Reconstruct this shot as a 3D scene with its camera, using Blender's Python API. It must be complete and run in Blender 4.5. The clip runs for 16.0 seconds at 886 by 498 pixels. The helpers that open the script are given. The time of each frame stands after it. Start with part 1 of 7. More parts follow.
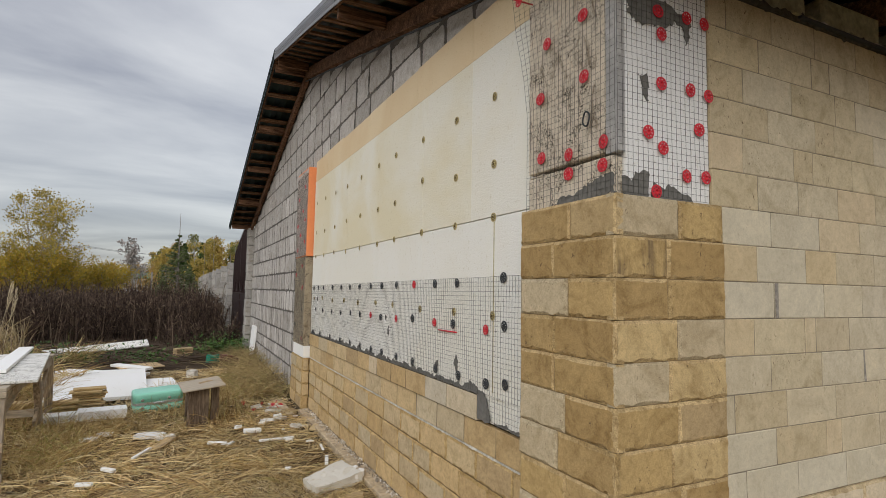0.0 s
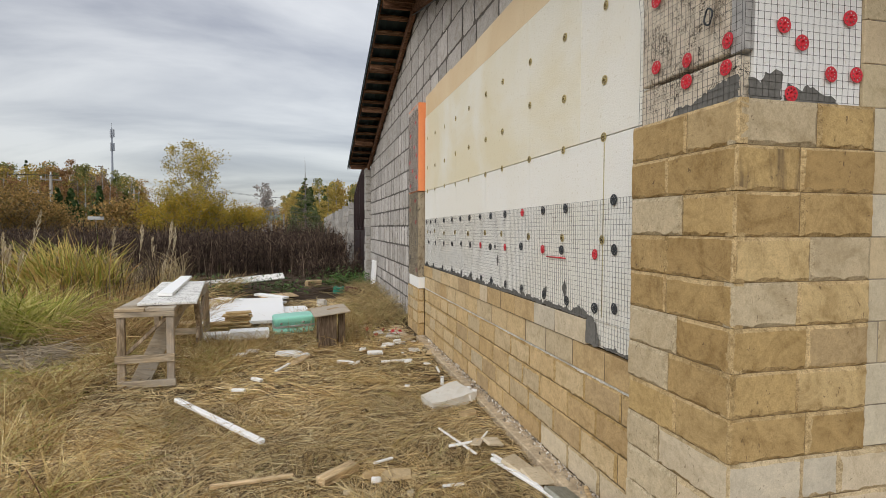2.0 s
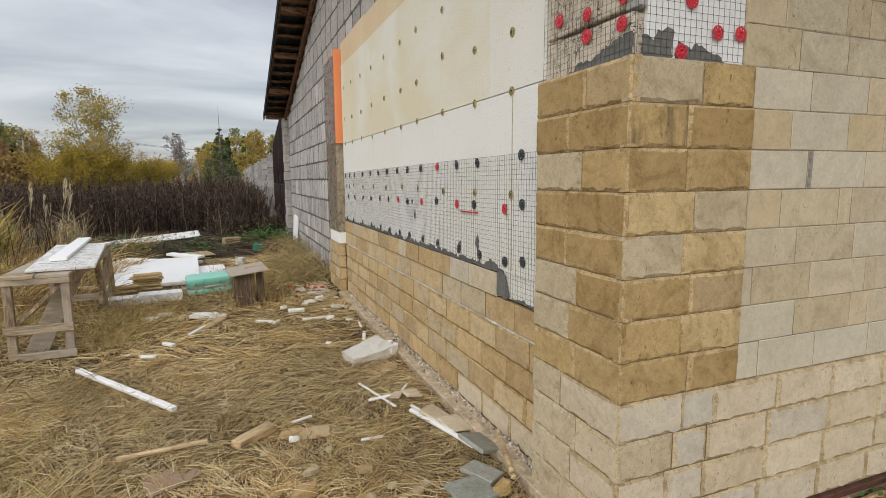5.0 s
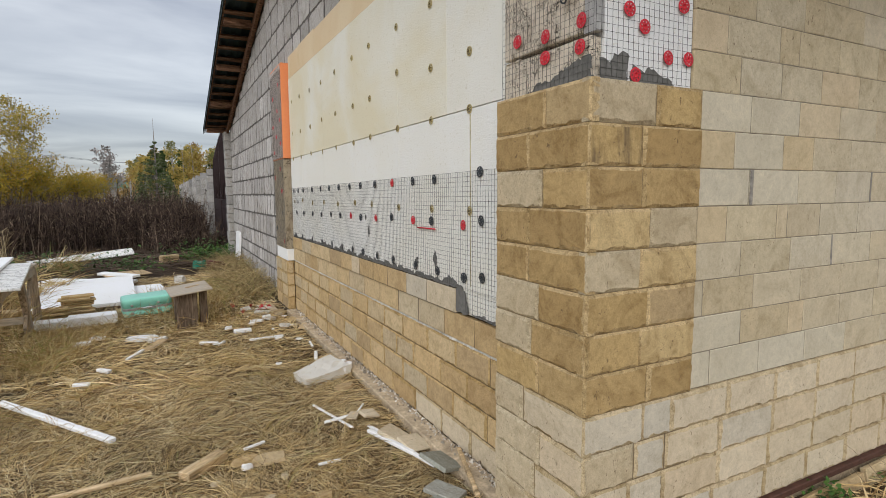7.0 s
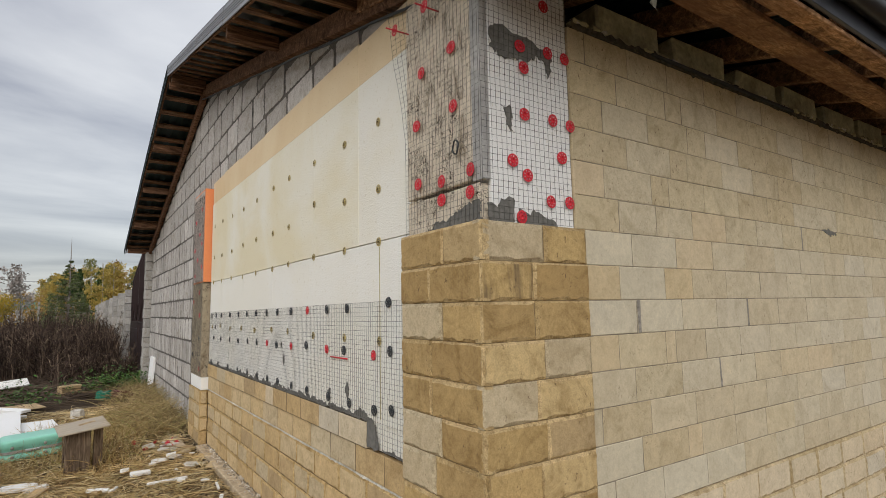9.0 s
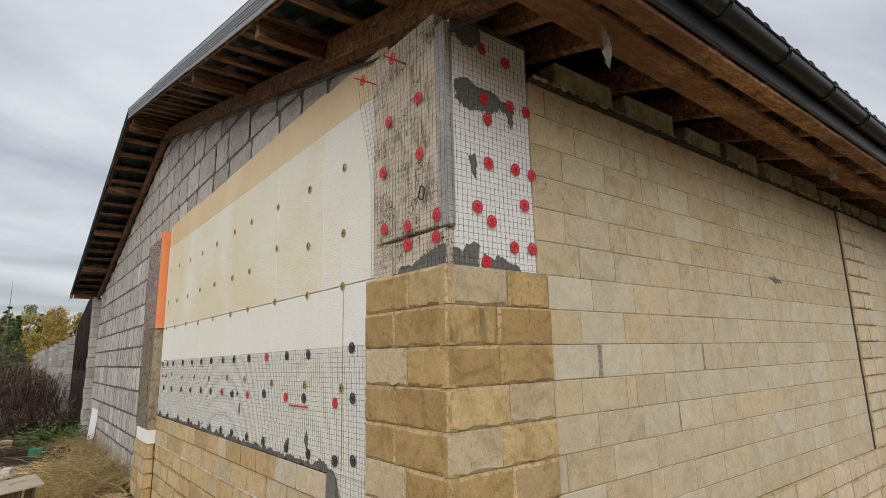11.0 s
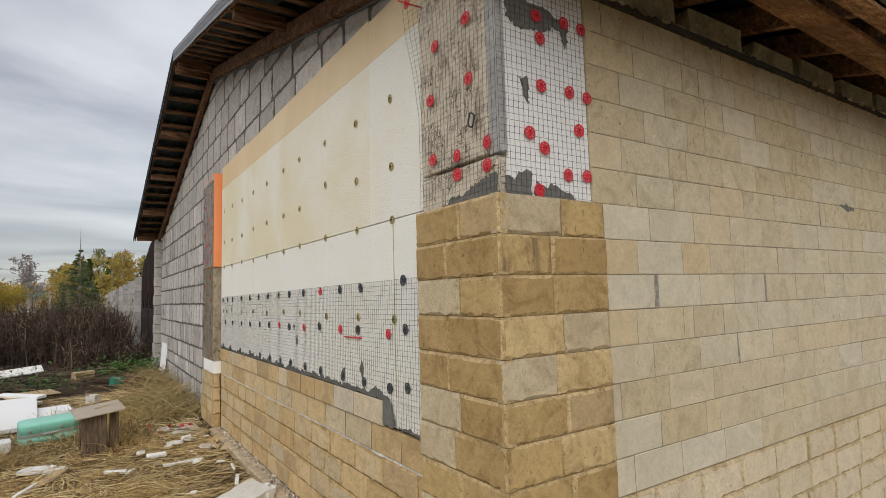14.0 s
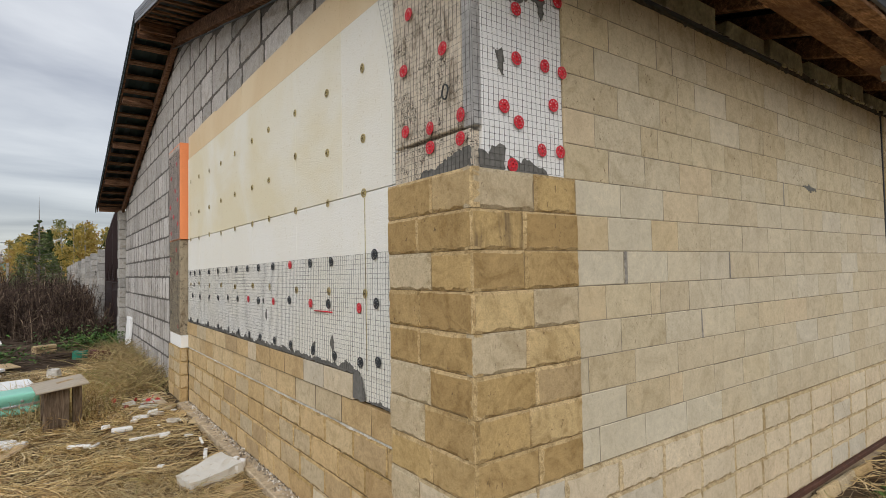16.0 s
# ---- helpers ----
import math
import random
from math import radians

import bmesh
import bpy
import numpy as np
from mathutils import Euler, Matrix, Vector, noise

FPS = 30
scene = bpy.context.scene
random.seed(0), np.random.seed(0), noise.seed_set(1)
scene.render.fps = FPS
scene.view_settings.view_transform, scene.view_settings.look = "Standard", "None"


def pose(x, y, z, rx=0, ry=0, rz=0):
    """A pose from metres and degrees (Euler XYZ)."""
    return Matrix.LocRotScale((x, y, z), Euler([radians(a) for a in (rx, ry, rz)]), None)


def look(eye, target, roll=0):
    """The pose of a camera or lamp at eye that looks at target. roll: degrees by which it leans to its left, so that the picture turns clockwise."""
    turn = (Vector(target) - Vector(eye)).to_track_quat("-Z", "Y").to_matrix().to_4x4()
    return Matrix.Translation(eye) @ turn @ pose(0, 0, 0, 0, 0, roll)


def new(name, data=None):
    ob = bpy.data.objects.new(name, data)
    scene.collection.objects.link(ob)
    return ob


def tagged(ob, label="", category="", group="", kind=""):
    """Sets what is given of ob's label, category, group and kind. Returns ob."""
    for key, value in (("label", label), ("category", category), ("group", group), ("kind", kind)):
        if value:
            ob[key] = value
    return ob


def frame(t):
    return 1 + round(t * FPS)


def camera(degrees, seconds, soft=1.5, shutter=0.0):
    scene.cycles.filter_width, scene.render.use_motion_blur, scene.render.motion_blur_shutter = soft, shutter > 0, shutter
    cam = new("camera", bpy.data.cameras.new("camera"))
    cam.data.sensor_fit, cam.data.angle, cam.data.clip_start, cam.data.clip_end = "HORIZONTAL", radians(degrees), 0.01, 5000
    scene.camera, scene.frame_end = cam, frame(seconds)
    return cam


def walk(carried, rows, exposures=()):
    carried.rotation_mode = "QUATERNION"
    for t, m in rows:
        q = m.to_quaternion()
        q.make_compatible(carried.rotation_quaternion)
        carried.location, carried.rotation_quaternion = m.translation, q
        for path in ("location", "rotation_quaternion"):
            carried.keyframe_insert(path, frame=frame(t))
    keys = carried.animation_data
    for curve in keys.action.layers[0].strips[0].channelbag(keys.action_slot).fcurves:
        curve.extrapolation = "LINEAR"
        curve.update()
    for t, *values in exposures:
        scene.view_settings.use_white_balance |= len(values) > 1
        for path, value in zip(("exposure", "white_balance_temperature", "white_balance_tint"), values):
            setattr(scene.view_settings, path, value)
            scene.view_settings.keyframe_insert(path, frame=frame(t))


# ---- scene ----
cam = camera(78.9, 16.0, soft=0.4)
PATH = [
    (0, (-1.353, -1.424, 1.443), (-0.485, 0.371, 1.597), 1.0),
    (0.5, (-1.352, -1.424, 1.435), (-0.541, 0.398, 1.574), 1.2),
    (1, (-1.333, -1.431, 1.427), (-0.6, 0.428, 1.519), 1.2),
    (1.5, (-1.32, -1.449, 1.408), (-0.663, 0.44, 1.441), 0.8),
    (2, (-1.329, -1.458, 1.375), (-0.848, 0.482, 1.296), 0.3),
    (2.5, (-1.344, -1.456, 1.382), (-1.013, 0.511, 1.229), -0.3),
    (3, (-1.324, -1.443, 1.377), (-1.044, 0.523, 1.141), -0.2),
    (3.5, (-1.286, -1.443, 1.381), (-0.913, 0.503, 1.105), 0.1),
    (4, (-1.252, -1.463, 1.396), (-0.759, 0.456, 1.125), 0.0),
    (4.5, (-1.235, -1.468, 1.4), (-0.616, 0.416, 1.14), -0.2),
    (4.7, (-1.233, -1.466, 1.401), (-0.565, 0.402, 1.142), -0.3),
    (6.8, (-1.3, -1.409, 1.406), (-0.407, 0.364, 1.164), -0.4),
    (7, (-1.295, -1.418, 1.411), (-0.382, 0.349, 1.204), -0.4),
    (7.5, (-1.262, -1.449, 1.418), (-0.311, 0.306, 1.291), -0.2),
    (8, (-1.23, -1.484, 1.437), (-0.237, 0.252, 1.418), -0.2),
    (8.5, (-1.213, -1.516, 1.467), (-0.161, 0.181, 1.576), -0.6),
    (9, (-1.193, -1.522, 1.478), (-0.078, 0.123, 1.697), -1.1),
    (9.5, (-1.2, -1.524, 1.472), (-0.018, 0.061, 1.772), -1.3),
    (10, (-1.213, -1.522, 1.475), (0.0, 0.026, 1.84), -1.3),
    (10.2, (-1.22, -1.528, 1.467), (-0.004, 0.011, 1.856), -1.3),
    (12.3, (-1.205, -1.504, 1.463), (0.012, 0.038, 1.84), -1.4),
    (12.5, (-1.207, -1.495, 1.46), (0.005, 0.056, 1.811), -1.3),
    (13, (-1.205, -1.498, 1.46), (-0.018, 0.083, 1.76), -1.2),
    (13.5, (-1.202, -1.497, 1.45), (-0.048, 0.119, 1.691), -1.2),
    (14, (-1.215, -1.478, 1.435), (-0.117, 0.184, 1.605), -1.6),
    (14.5, (-1.224, -1.477, 1.442), (-0.156, 0.209, 1.567), -1.5),
    (15, (-1.228, -1.464, 1.437), (-0.144, 0.214, 1.544), -1.4),
    (15.5, (-1.221, -1.468, 1.432), (-0.092, 0.18, 1.535), -1.2),
    (16, (-1.201, -1.466, 1.431), (-0.019, 0.145, 1.508), -1.1),
]
walk(cam, [(t, look(eye, target, roll)) for t, eye, target, roll in PATH],
     [(0, -0.28, 6500, 10), (1.5, -0.23, 6500, 10), (2.3, -0.06, 6500, 10), (3.5, -0.03, 6500, 10), (4.5, -0.13, 6450, 10), (7, -0.14, 6220, 10), (8, -0.19, 6300, 10), (9, -0.18, 6500, 10),
      (12.5, -0.15, 6500, 10), (14, -0.18, 6500, 10), (16, -0.16, 6400, 10)])

# ---- world and light ----
def build_world():
    world = bpy.data.worlds.new("overcast_sky")
    scene.world = world
    world.use_nodes = True
    nt = world.node_tree
    nt.nodes.clear()
    N, L = nt.nodes.new, nt.links.new
    out, bg = N("ShaderNodeOutputWorld"), N("ShaderNodeBackground")
    sky = N("ShaderNodeTexSky")
    sky.sky_type, sky.sun_disc = "NISHITA", False
    sky.sun_elevation, sky.sun_rotation = radians(27), radians(216)
    tc, sep = N("ShaderNodeTexCoord"), N("ShaderNodeSeparateXYZ")
    L(tc.outputs["Generated"], sep.inputs[0])
    zz = N("ShaderNodeMath"); zz.operation = "ADD"; zz.inputs[1].default_value = 0.16
    zm = N("ShaderNodeMath"); zm.operation = "MAXIMUM"; zm.inputs[1].default_value = 0.05
    L(sep.outputs[2], zz.inputs[0]); L(zz.outputs[0], zm.inputs[0])
    dx, dy = N("ShaderNodeMath"), N("ShaderNodeMath")
    dx.operation = dy.operation = "DIVIDE"
    L(sep.outputs[0], dx.inputs[0]); L(zm.outputs[0], dx.inputs[1])
    L(sep.outputs[1], dy.inputs[0]); L(zm.outputs[0], dy.inputs[1])
    cv = N("ShaderNodeCombineXYZ")
    L(dx.outputs[0], cv.inputs[0]); L(dy.outputs[0], cv.inputs[1])
    mp = N("ShaderNodeMapping")
    mp.inputs["Scale"].default_value = (0.42, 0.85, 1.0)
    mp.inputs["Rotation"].default_value = (0, 0, radians(14))
    L(cv.outputs[0], mp.inputs[0])
    n1 = N("ShaderNodeTexNoise")
    n1.inputs["Scale"].default_value, n1.inputs["Detail"].default_value = 1.35, 7
    n1.inputs["Roughness"].default_value, n1.inputs["Distortion"].default_value = 0.52, 0.5
    L(mp.outputs[0], n1.inputs["Vector"])
    ramp = N("ShaderNodeValToRGB")
    e = ramp.color_ramp.elements
    e[0].position, e[0].color = 0.37, (0.50, 0.50, 0.54, 1)
    e[1].position, e[1].color = 0.64, (1.0, 0.995, 0.985, 1)
    m = e.new(0.50); m.color = (0.75, 0.75, 0.765, 1)
    L(n1.outputs["Fac"], ramp.inputs[0])
    add = N("ShaderNodeMixRGB"); add.blend_type = "ADD"; add.inputs[0].default_value = 0.05
    L(ramp.outputs[0], add.inputs[1]); L(sky.outputs[0], add.inputs[2])
    # an overcast sky is brightest overhead
    up = N("ShaderNodeMapRange")
    up.inputs["From Min"].default_value, up.inputs["From Max"].default_value = 0.0, 1.0
    up.inputs["To Min"].default_value, up.inputs["To Max"].default_value = 0.80, 2.0
    sq = N("ShaderNodeMath"); sq.operation = "MULTIPLY"
    L(sep.outputs[2], sq.inputs[0]); L(sep.outputs[2], sq.inputs[1])
    L(sq.outputs[0], up.inputs["Value"])
    mul = N("ShaderNodeMixRGB"); mul.blend_type = "MULTIPLY"; mul.inputs[0].default_value = 1.0
    L(add.outputs[0], mul.inputs[1]); L(up.outputs[0], mul.inputs[2])
    L(mul.outputs[0], bg.inputs[0])
    bg.inputs[1].default_value = SKY
    L(bg.outputs[0], out.inputs[0])


SKY = 0.80
build_world()
sun = new("sun", bpy.data.lights.new("sun", "SUN"))
sun.data.energy, sun.data.angle, sun.data.color = 1.7, radians(45), (1.0, 0.965, 0.915)
sun.matrix_world = look((-7.4, -8.3, 5.6), (0, 0, 0))


# ---- mesh tools ----
def mesh_data(name, verts, faces, mat=None, smooth=False):
    me = bpy.data.meshes.new(name)
    me.from_pydata([tuple(v) for v in verts], [], [tuple(f) for f in faces])
    if mat:
        me.materials.append(mat)
    if smooth:
        me.polygons.foreach_set("use_smooth", [True] * len(me.polygons))
    return me


def put(name, me, parent=None, m=None, label=""):
    ob = new(name, me)
    if parent is not None:
        ob.parent = parent
    if m is not None:
        ob.matrix_basis = m
    if label:
        ob["label"] = label
    return ob


def part(name, bm, mat, parent=None, label="", m=None, smooth=False):
    me = bpy.data.meshes.new(name)
    bm.normal_update()
    bm.to_mesh(me)
    bm.free()
    me.materials.append(mat)
    if smooth:
        me.polygons.foreach_set("use_smooth", [True] * len(me.polygons))
    return put(name, me, parent, m, label)


def add_box(bm, x0, x1, y0, y1, z0, z1, bevel=0.0, m=None, rough=0.0):
    r = bmesh.ops.create_cube(bm, size=1.0)
    vs = r["verts"]
    for v in vs:
        v.co = Vector((x0 + (v.co.x + 0.5) * (x1 - x0), y0 + (v.co.y + 0.5) * (y1 - y0), z0 + (v.co.z + 0.5) * (z1 - z0)))
        if rough:
            v.co += Vector([random.uniform(-rough, rough) for _ in range(3)])
    if bevel:
        es = list({e for v in vs for e in v.link_edges})
        r = bmesh.ops.bevel(bm, geom=es, offset=bevel, segments=1, affect="EDGES", profile=0.7)
        vs = list({v for v in r["verts"]})
    if m is not None:
        bmesh.ops.transform(bm, matrix=m, verts=[v for v in vs if v.is_valid])
    return bm


def box(x0, x1, y0, y1, z0, z1, bevel=0.0, m=None, rough=0.0):
    return add_box(bmesh.new(), x0, x1, y0, y1, z0, z1, bevel, m, rough)


def beam(p, q, w, h, bevel=0.003, up=(0, 0, 1)):
    """A squared length of timber from p to q, w wide and h high."""
    p, q = Vector(p), Vector(q)
    d = (q - p)
    u = d.normalized()
    s = u.cross(Vector(up)).normalized()
    t = s.cross(u)
    m = Matrix((( *u, 0), (*s, 0), (*t, 0), (0, 0, 0, 1))).transposed()
    m.translation = p
    return box(0, d.length, -w / 2, w / 2, -h / 2, h / 2, bevel, m)


def tube_data(points, radii, sides=8, caps=True):
    """Vertices and faces of a tube along points."""
    vs, fs = [], []
    n = len(points)
    pts = [Vector(p) for p in points]
    for i in range(n):
        d = (pts[min(i + 1, n - 1)] - pts[max(i - 1, 0)]).normalized()
        a = d.orthogonal().normalized() if abs(d.z) > 0.9 else d.cross(Vector((0, 0, 1))).normalized()
        b = d.cross(a)
        for k in range(sides):
            w = 2 * math.pi * k / sides
            vs.append(pts[i] + (a * math.cos(w) + b * math.sin(w)) * radii[i])
    for i in range(n - 1):
        for k in range(sides):
            k2 = (k + 1) % sides
            fs.append((i * sides + k, i * sides + k2, (i + 1) * sides + k2, (i + 1) * sides + k))
    if caps:
        fs.append(tuple(range(sides))[::-1])
        fs.append(tuple((n - 1) * sides + k for k in range(sides)))
    return vs, fs


def merge(chunks):
    vs, fs = [], []
    for v, f in chunks:
        o = len(vs)
        vs.extend(v)
        fs.extend(tuple(i + o for i in q) for q in f)
    return vs, fs


def empty(name, label, category, m=None, group="", kind=""):
    ob = new(name)
    ob.empty_display_size = 0.1
    if m is not None:
        ob.matrix_basis = m
    return tagged(ob, label, category, group, kind)


# ---- materials ----
def material(name, build):
    mat = bpy.data.materials.new(name)
    mat.use_nodes = True
    nt = mat.node_tree
    b = nt.nodes["Principled BSDF"]
    build(nt, b)
    return mat


def noise_node(nt, scale, detail=4, rough=0.6, vec=None, dist=0.0):
    n = nt.nodes.new("ShaderNodeTexNoise")
    n.inputs["Scale"].default_value, n.inputs["Detail"].default_value = scale, detail
    n.inputs["Roughness"].default_value, n.inputs["Distortion"].default_value = rough, dist
    if vec is not None:
        nt.links.new(vec, n.inputs["Vector"])
    return n


def ramp_node(nt, fac, stops):
    r = nt.nodes.new("ShaderNodeValToRGB")
    e = r.color_ramp.elements
    while len(e) < len(stops):
        e.new(0.5)
    for el, (p, c) in zip(e, stops):
        el.position = p
        el.color = (*c, 1) if len(c) == 3 else c
    nt.links.new(fac, r.inputs[0])
    return r


def mix_node(nt, a, b, fac, blend="MIX"):
    m = nt.nodes.new("ShaderNodeMixRGB")
    m.blend_type = blend
    for socket, v in ((m.inputs[0], fac), (m.inputs[1], a), (m.inputs[2], b)):
        if isinstance(v, (int, float)):
            socket.default_value = v
        elif isinstance(v, tuple):
            socket.default_value = (*v, 1)
        else:
            nt.links.new(v, socket)
    return m


def bump_node(nt, b, height, strength=0.4, distance=0.004):
    n = nt.nodes.new("ShaderNodeBump")
    n.inputs["Strength"].default_value, n.inputs["Distance"].default_value = strength, distance
    nt.links.new(height, n.inputs["Height"])
    nt.links.new(n.outputs[0], b.inputs["Normal"])
    return n


def shifted(nt, amount=37.0):
    """Object coordinates shifted at random from piece to piece."""
    tc, oi = nt.nodes.new("ShaderNodeTexCoord"), nt.nodes.new("ShaderNodeObjectInfo")
    sc = nt.nodes.new("ShaderNodeMath")
    sc.operation, sc.inputs[1].default_value = "MULTIPLY", amount
    nt.links.new(oi.outputs["Random"], sc.inputs[0])
    ad = nt.nodes.new("ShaderNodeVectorMath")
    ad.operation = "ADD"
    nt.links.new(tc.outputs["Object"], ad.inputs[0])
    nt.links.new(sc.outputs[0], ad.inputs[1])
    return ad.outputs[0], oi.outputs["Random"]


def stone_mat(name, stops, vein=0.25, pits=0.5, rough=0.85, relief=0.35, grain_depth=0.3, streaks=None):
    """Cast sandstone: a tone for each piece, soft veins, mottling, fine grain, small brown pits."""
    def build(nt, b):
        vec, rnd = shifted(nt)
        tone = ramp_node(nt, rnd, stops)
        tone.color_ramp.interpolation = "EASE"
        n1 = noise_node(nt, 6, 6, 0.65, vec, 1.4)
        veins = ramp_node(nt, n1.outputs["Fac"], [(0.32, (1 - vein, 1 - vein * 1.15, 1 - vein * 1.4)), (0.52, (1.0, 1.0, 1.0)), (0.68, (1.09, 1.08, 1.07))])
        c = mix_node(nt, tone.outputs[0], veins.outputs[0], 1.0, "MULTIPLY")
        mot = noise_node(nt, 48, 4, 0.7, vec, 0.3)
        mr = ramp_node(nt, mot.outputs["Fac"], [(0.32, (1 - grain_depth * 0.8, 1 - grain_depth * 0.85, 1 - grain_depth)), (0.5, (1, 1, 1)), (0.7, (1.07, 1.07, 1.06))])
        c1 = mix_node(nt, c.outputs[0], mr.outputs[0], 1.0, "MULTIPLY")
        grain = noise_node(nt, 210, 3, 0.75, vec)
        g = ramp_node(nt, grain.outputs["Fac"], [(0.30, (1 - grain_depth, 1 - grain_depth * 1.05, 1 - grain_depth * 1.1)), (0.68, (1.10, 1.10, 1.10))])
        c2 = mix_node(nt, c1.outputs[0], g.outputs[0], 1.0, "MULTIPLY")
        mp = nt.nodes.new("ShaderNodeMapping")
        mp.inputs["Scale"].default_value, mp.inputs["Rotation"].default_value = (1.0, 1.0, 0.55), (0, 0.35, 0)
        nt.links.new(vec, mp.inputs[0])
        p = noise_node(nt, 78, 3, 0.6, mp.outputs[0], 0.9)
        sel = noise_node(nt, 7, 1, 0.5, vec)
        pr = ramp_node(nt, p.outputs["Fac"], [(0.635, (0, 0, 0)), (0.675, (1, 1, 1))])
        sr = ramp_node(nt, sel.outputs["Fac"], [(0.47, (0, 0, 0)), (0.58, (pits, pits, pits))])
        pm = mix_node(nt, pr.outputs[0], sr.outputs[0], 1.0, "MULTIPLY")
        c3 = mix_node(nt, c2.outputs[0], (0.13, 0.085, 0.045), pm.outputs[0])
        if streaks:
            sm = nt.nodes.new("ShaderNodeMapping")
            sm.inputs["Scale"].default_value = (17.0, 17.0, 1.6)
            nt.links.new(vec, sm.inputs[0])
            sn = noise_node(nt, 1.0, 3, 0.6, sm.outputs[0], 0.4)
            sk = ramp_node(nt, sn.outputs["Fac"], [(0.50, (0, 0, 0)), (0.62, (0.8, 0.8, 0.8))])
            c3 = mix_node(nt, c3.outputs[0], streaks, sk.outputs[0])
        nt.links.new(c3.outputs[0], b.inputs["Base Color"])
        b.inputs["Roughness"].default_value = rough
        b.inputs["Specular IOR Level"].default_value = 0.25
        h = mix_node(nt, grain.outputs["Fac"], mot.outputs["Fac"], 0.6)
        h2 = mix_node(nt, h.outputs[0], pm.outputs[0], 0.45, "SUBTRACT")
        bump_node(nt, b, h2.outputs[0], relief, 0.005)
    return material(name, build)


def plain_mat(name, c, rough=0.7, var=0.15, scale=30, metal=0.0, relief=0.15, dark=None, big=4.0, spec=0.3):
    """Paint, plastic, mortar: one colour with wear at two scales."""
    def build(nt, b):
        vec, rnd = shifted(nt)
        n1, n2 = noise_node(nt, scale, 4, 0.65, vec), noise_node(nt, big, 3, 0.6, vec, 0.5)
        k = 1 - var
        a = ramp_node(nt, n1.outputs["Fac"], [(0.3, tuple(x * k for x in c)), (0.7, tuple(min(1, x * (1 + var * 0.6)) for x in c))])
        d = dark or tuple(x * (1 - var) for x in c)
        s = ramp_node(nt, n2.outputs["Fac"], [(0.35, (1, 1, 1)), (0.65, (0, 0, 0))])
        m = mix_node(nt, a.outputs[0], d, s.outputs[0])
        f = nt.nodes.new("ShaderNodeMath"); f.operation, f.inputs[1].default_value = "MULTIPLY", 0.5
        nt.links.new(s.outputs[0], f.inputs[0]); nt.links.new(f.outputs[0], m.inputs[0])
        nt.links.new(m.outputs[0], b.inputs["Base Color"])
        b.inputs["Roughness"].default_value, b.inputs["Metallic"].default_value = rough, metal
        b.inputs["Specular IOR Level"].default_value = spec
        bump_node(nt, b, n1.outputs["Fac"], relief, 0.003)
    return material(name, build)


def wood_mat(name, c1, c2, rough=0.8, axis=0, gray=None, along=3.6):
    """Sawn timber with grain along one axis of the piece."""
    def build(nt, b):
        vec, rnd = shifted(nt)
        mp = nt.nodes.new("ShaderNodeMapping")
        s = [52.0, 52.0, 52.0]
        s[axis] = along
        mp.inputs["Scale"].default_value = s
        nt.links.new(vec, mp.inputs[0])
        n1 = noise_node(nt, 1.0, 6, 0.7, mp.outputs[0], 0.9)
        r = ramp_node(nt, n1.outputs["Fac"], [(0.36, tuple(q * 0.58 for q in c1)), (0.5, c1), (0.66, c2)])
        mp2 = nt.nodes.new("ShaderNodeMapping")
        s2 = [11.0, 11.0, 11.0]
        s2[axis] = along * 0.8
        mp2.inputs["Scale"].default_value = s2
        nt.links.new(vec, mp2.inputs[0])
        n2 = noise_node(nt, 1.0, 4, 0.65, mp2.outputs[0], 1.2)
        st = ramp_node(nt, n2.outputs["Fac"], [(0.33, (0.42, 0.40, 0.38)), (0.5, (0.92, 0.92, 0.92)), (0.68, (1.25, 1.22, 1.2))])
        m = mix_node(nt, r.outputs[0], st.outputs[0], 1.0, "MULTIPLY")
        o = m
        if gray:
            n3 = noise_node(nt, 1.5, 3, 0.6, vec)
            g = ramp_node(nt, n3.outputs["Fac"], [(0.4, (0, 0, 0)), (0.6, (0.8, 0.8, 0.8))])
            o = mix_node(nt, m.outputs[0], gray, g.outputs[0])
        nt.links.new(o.outputs[0], b.inputs["Base Color"])
        b.inputs["Roughness"].default_value = rough
        b.inputs["Specular IOR Level"].default_value = 0.2
        bump_node(nt, b, n1.outputs["Fac"], 0.35, 0.003)
    return material(name, build)


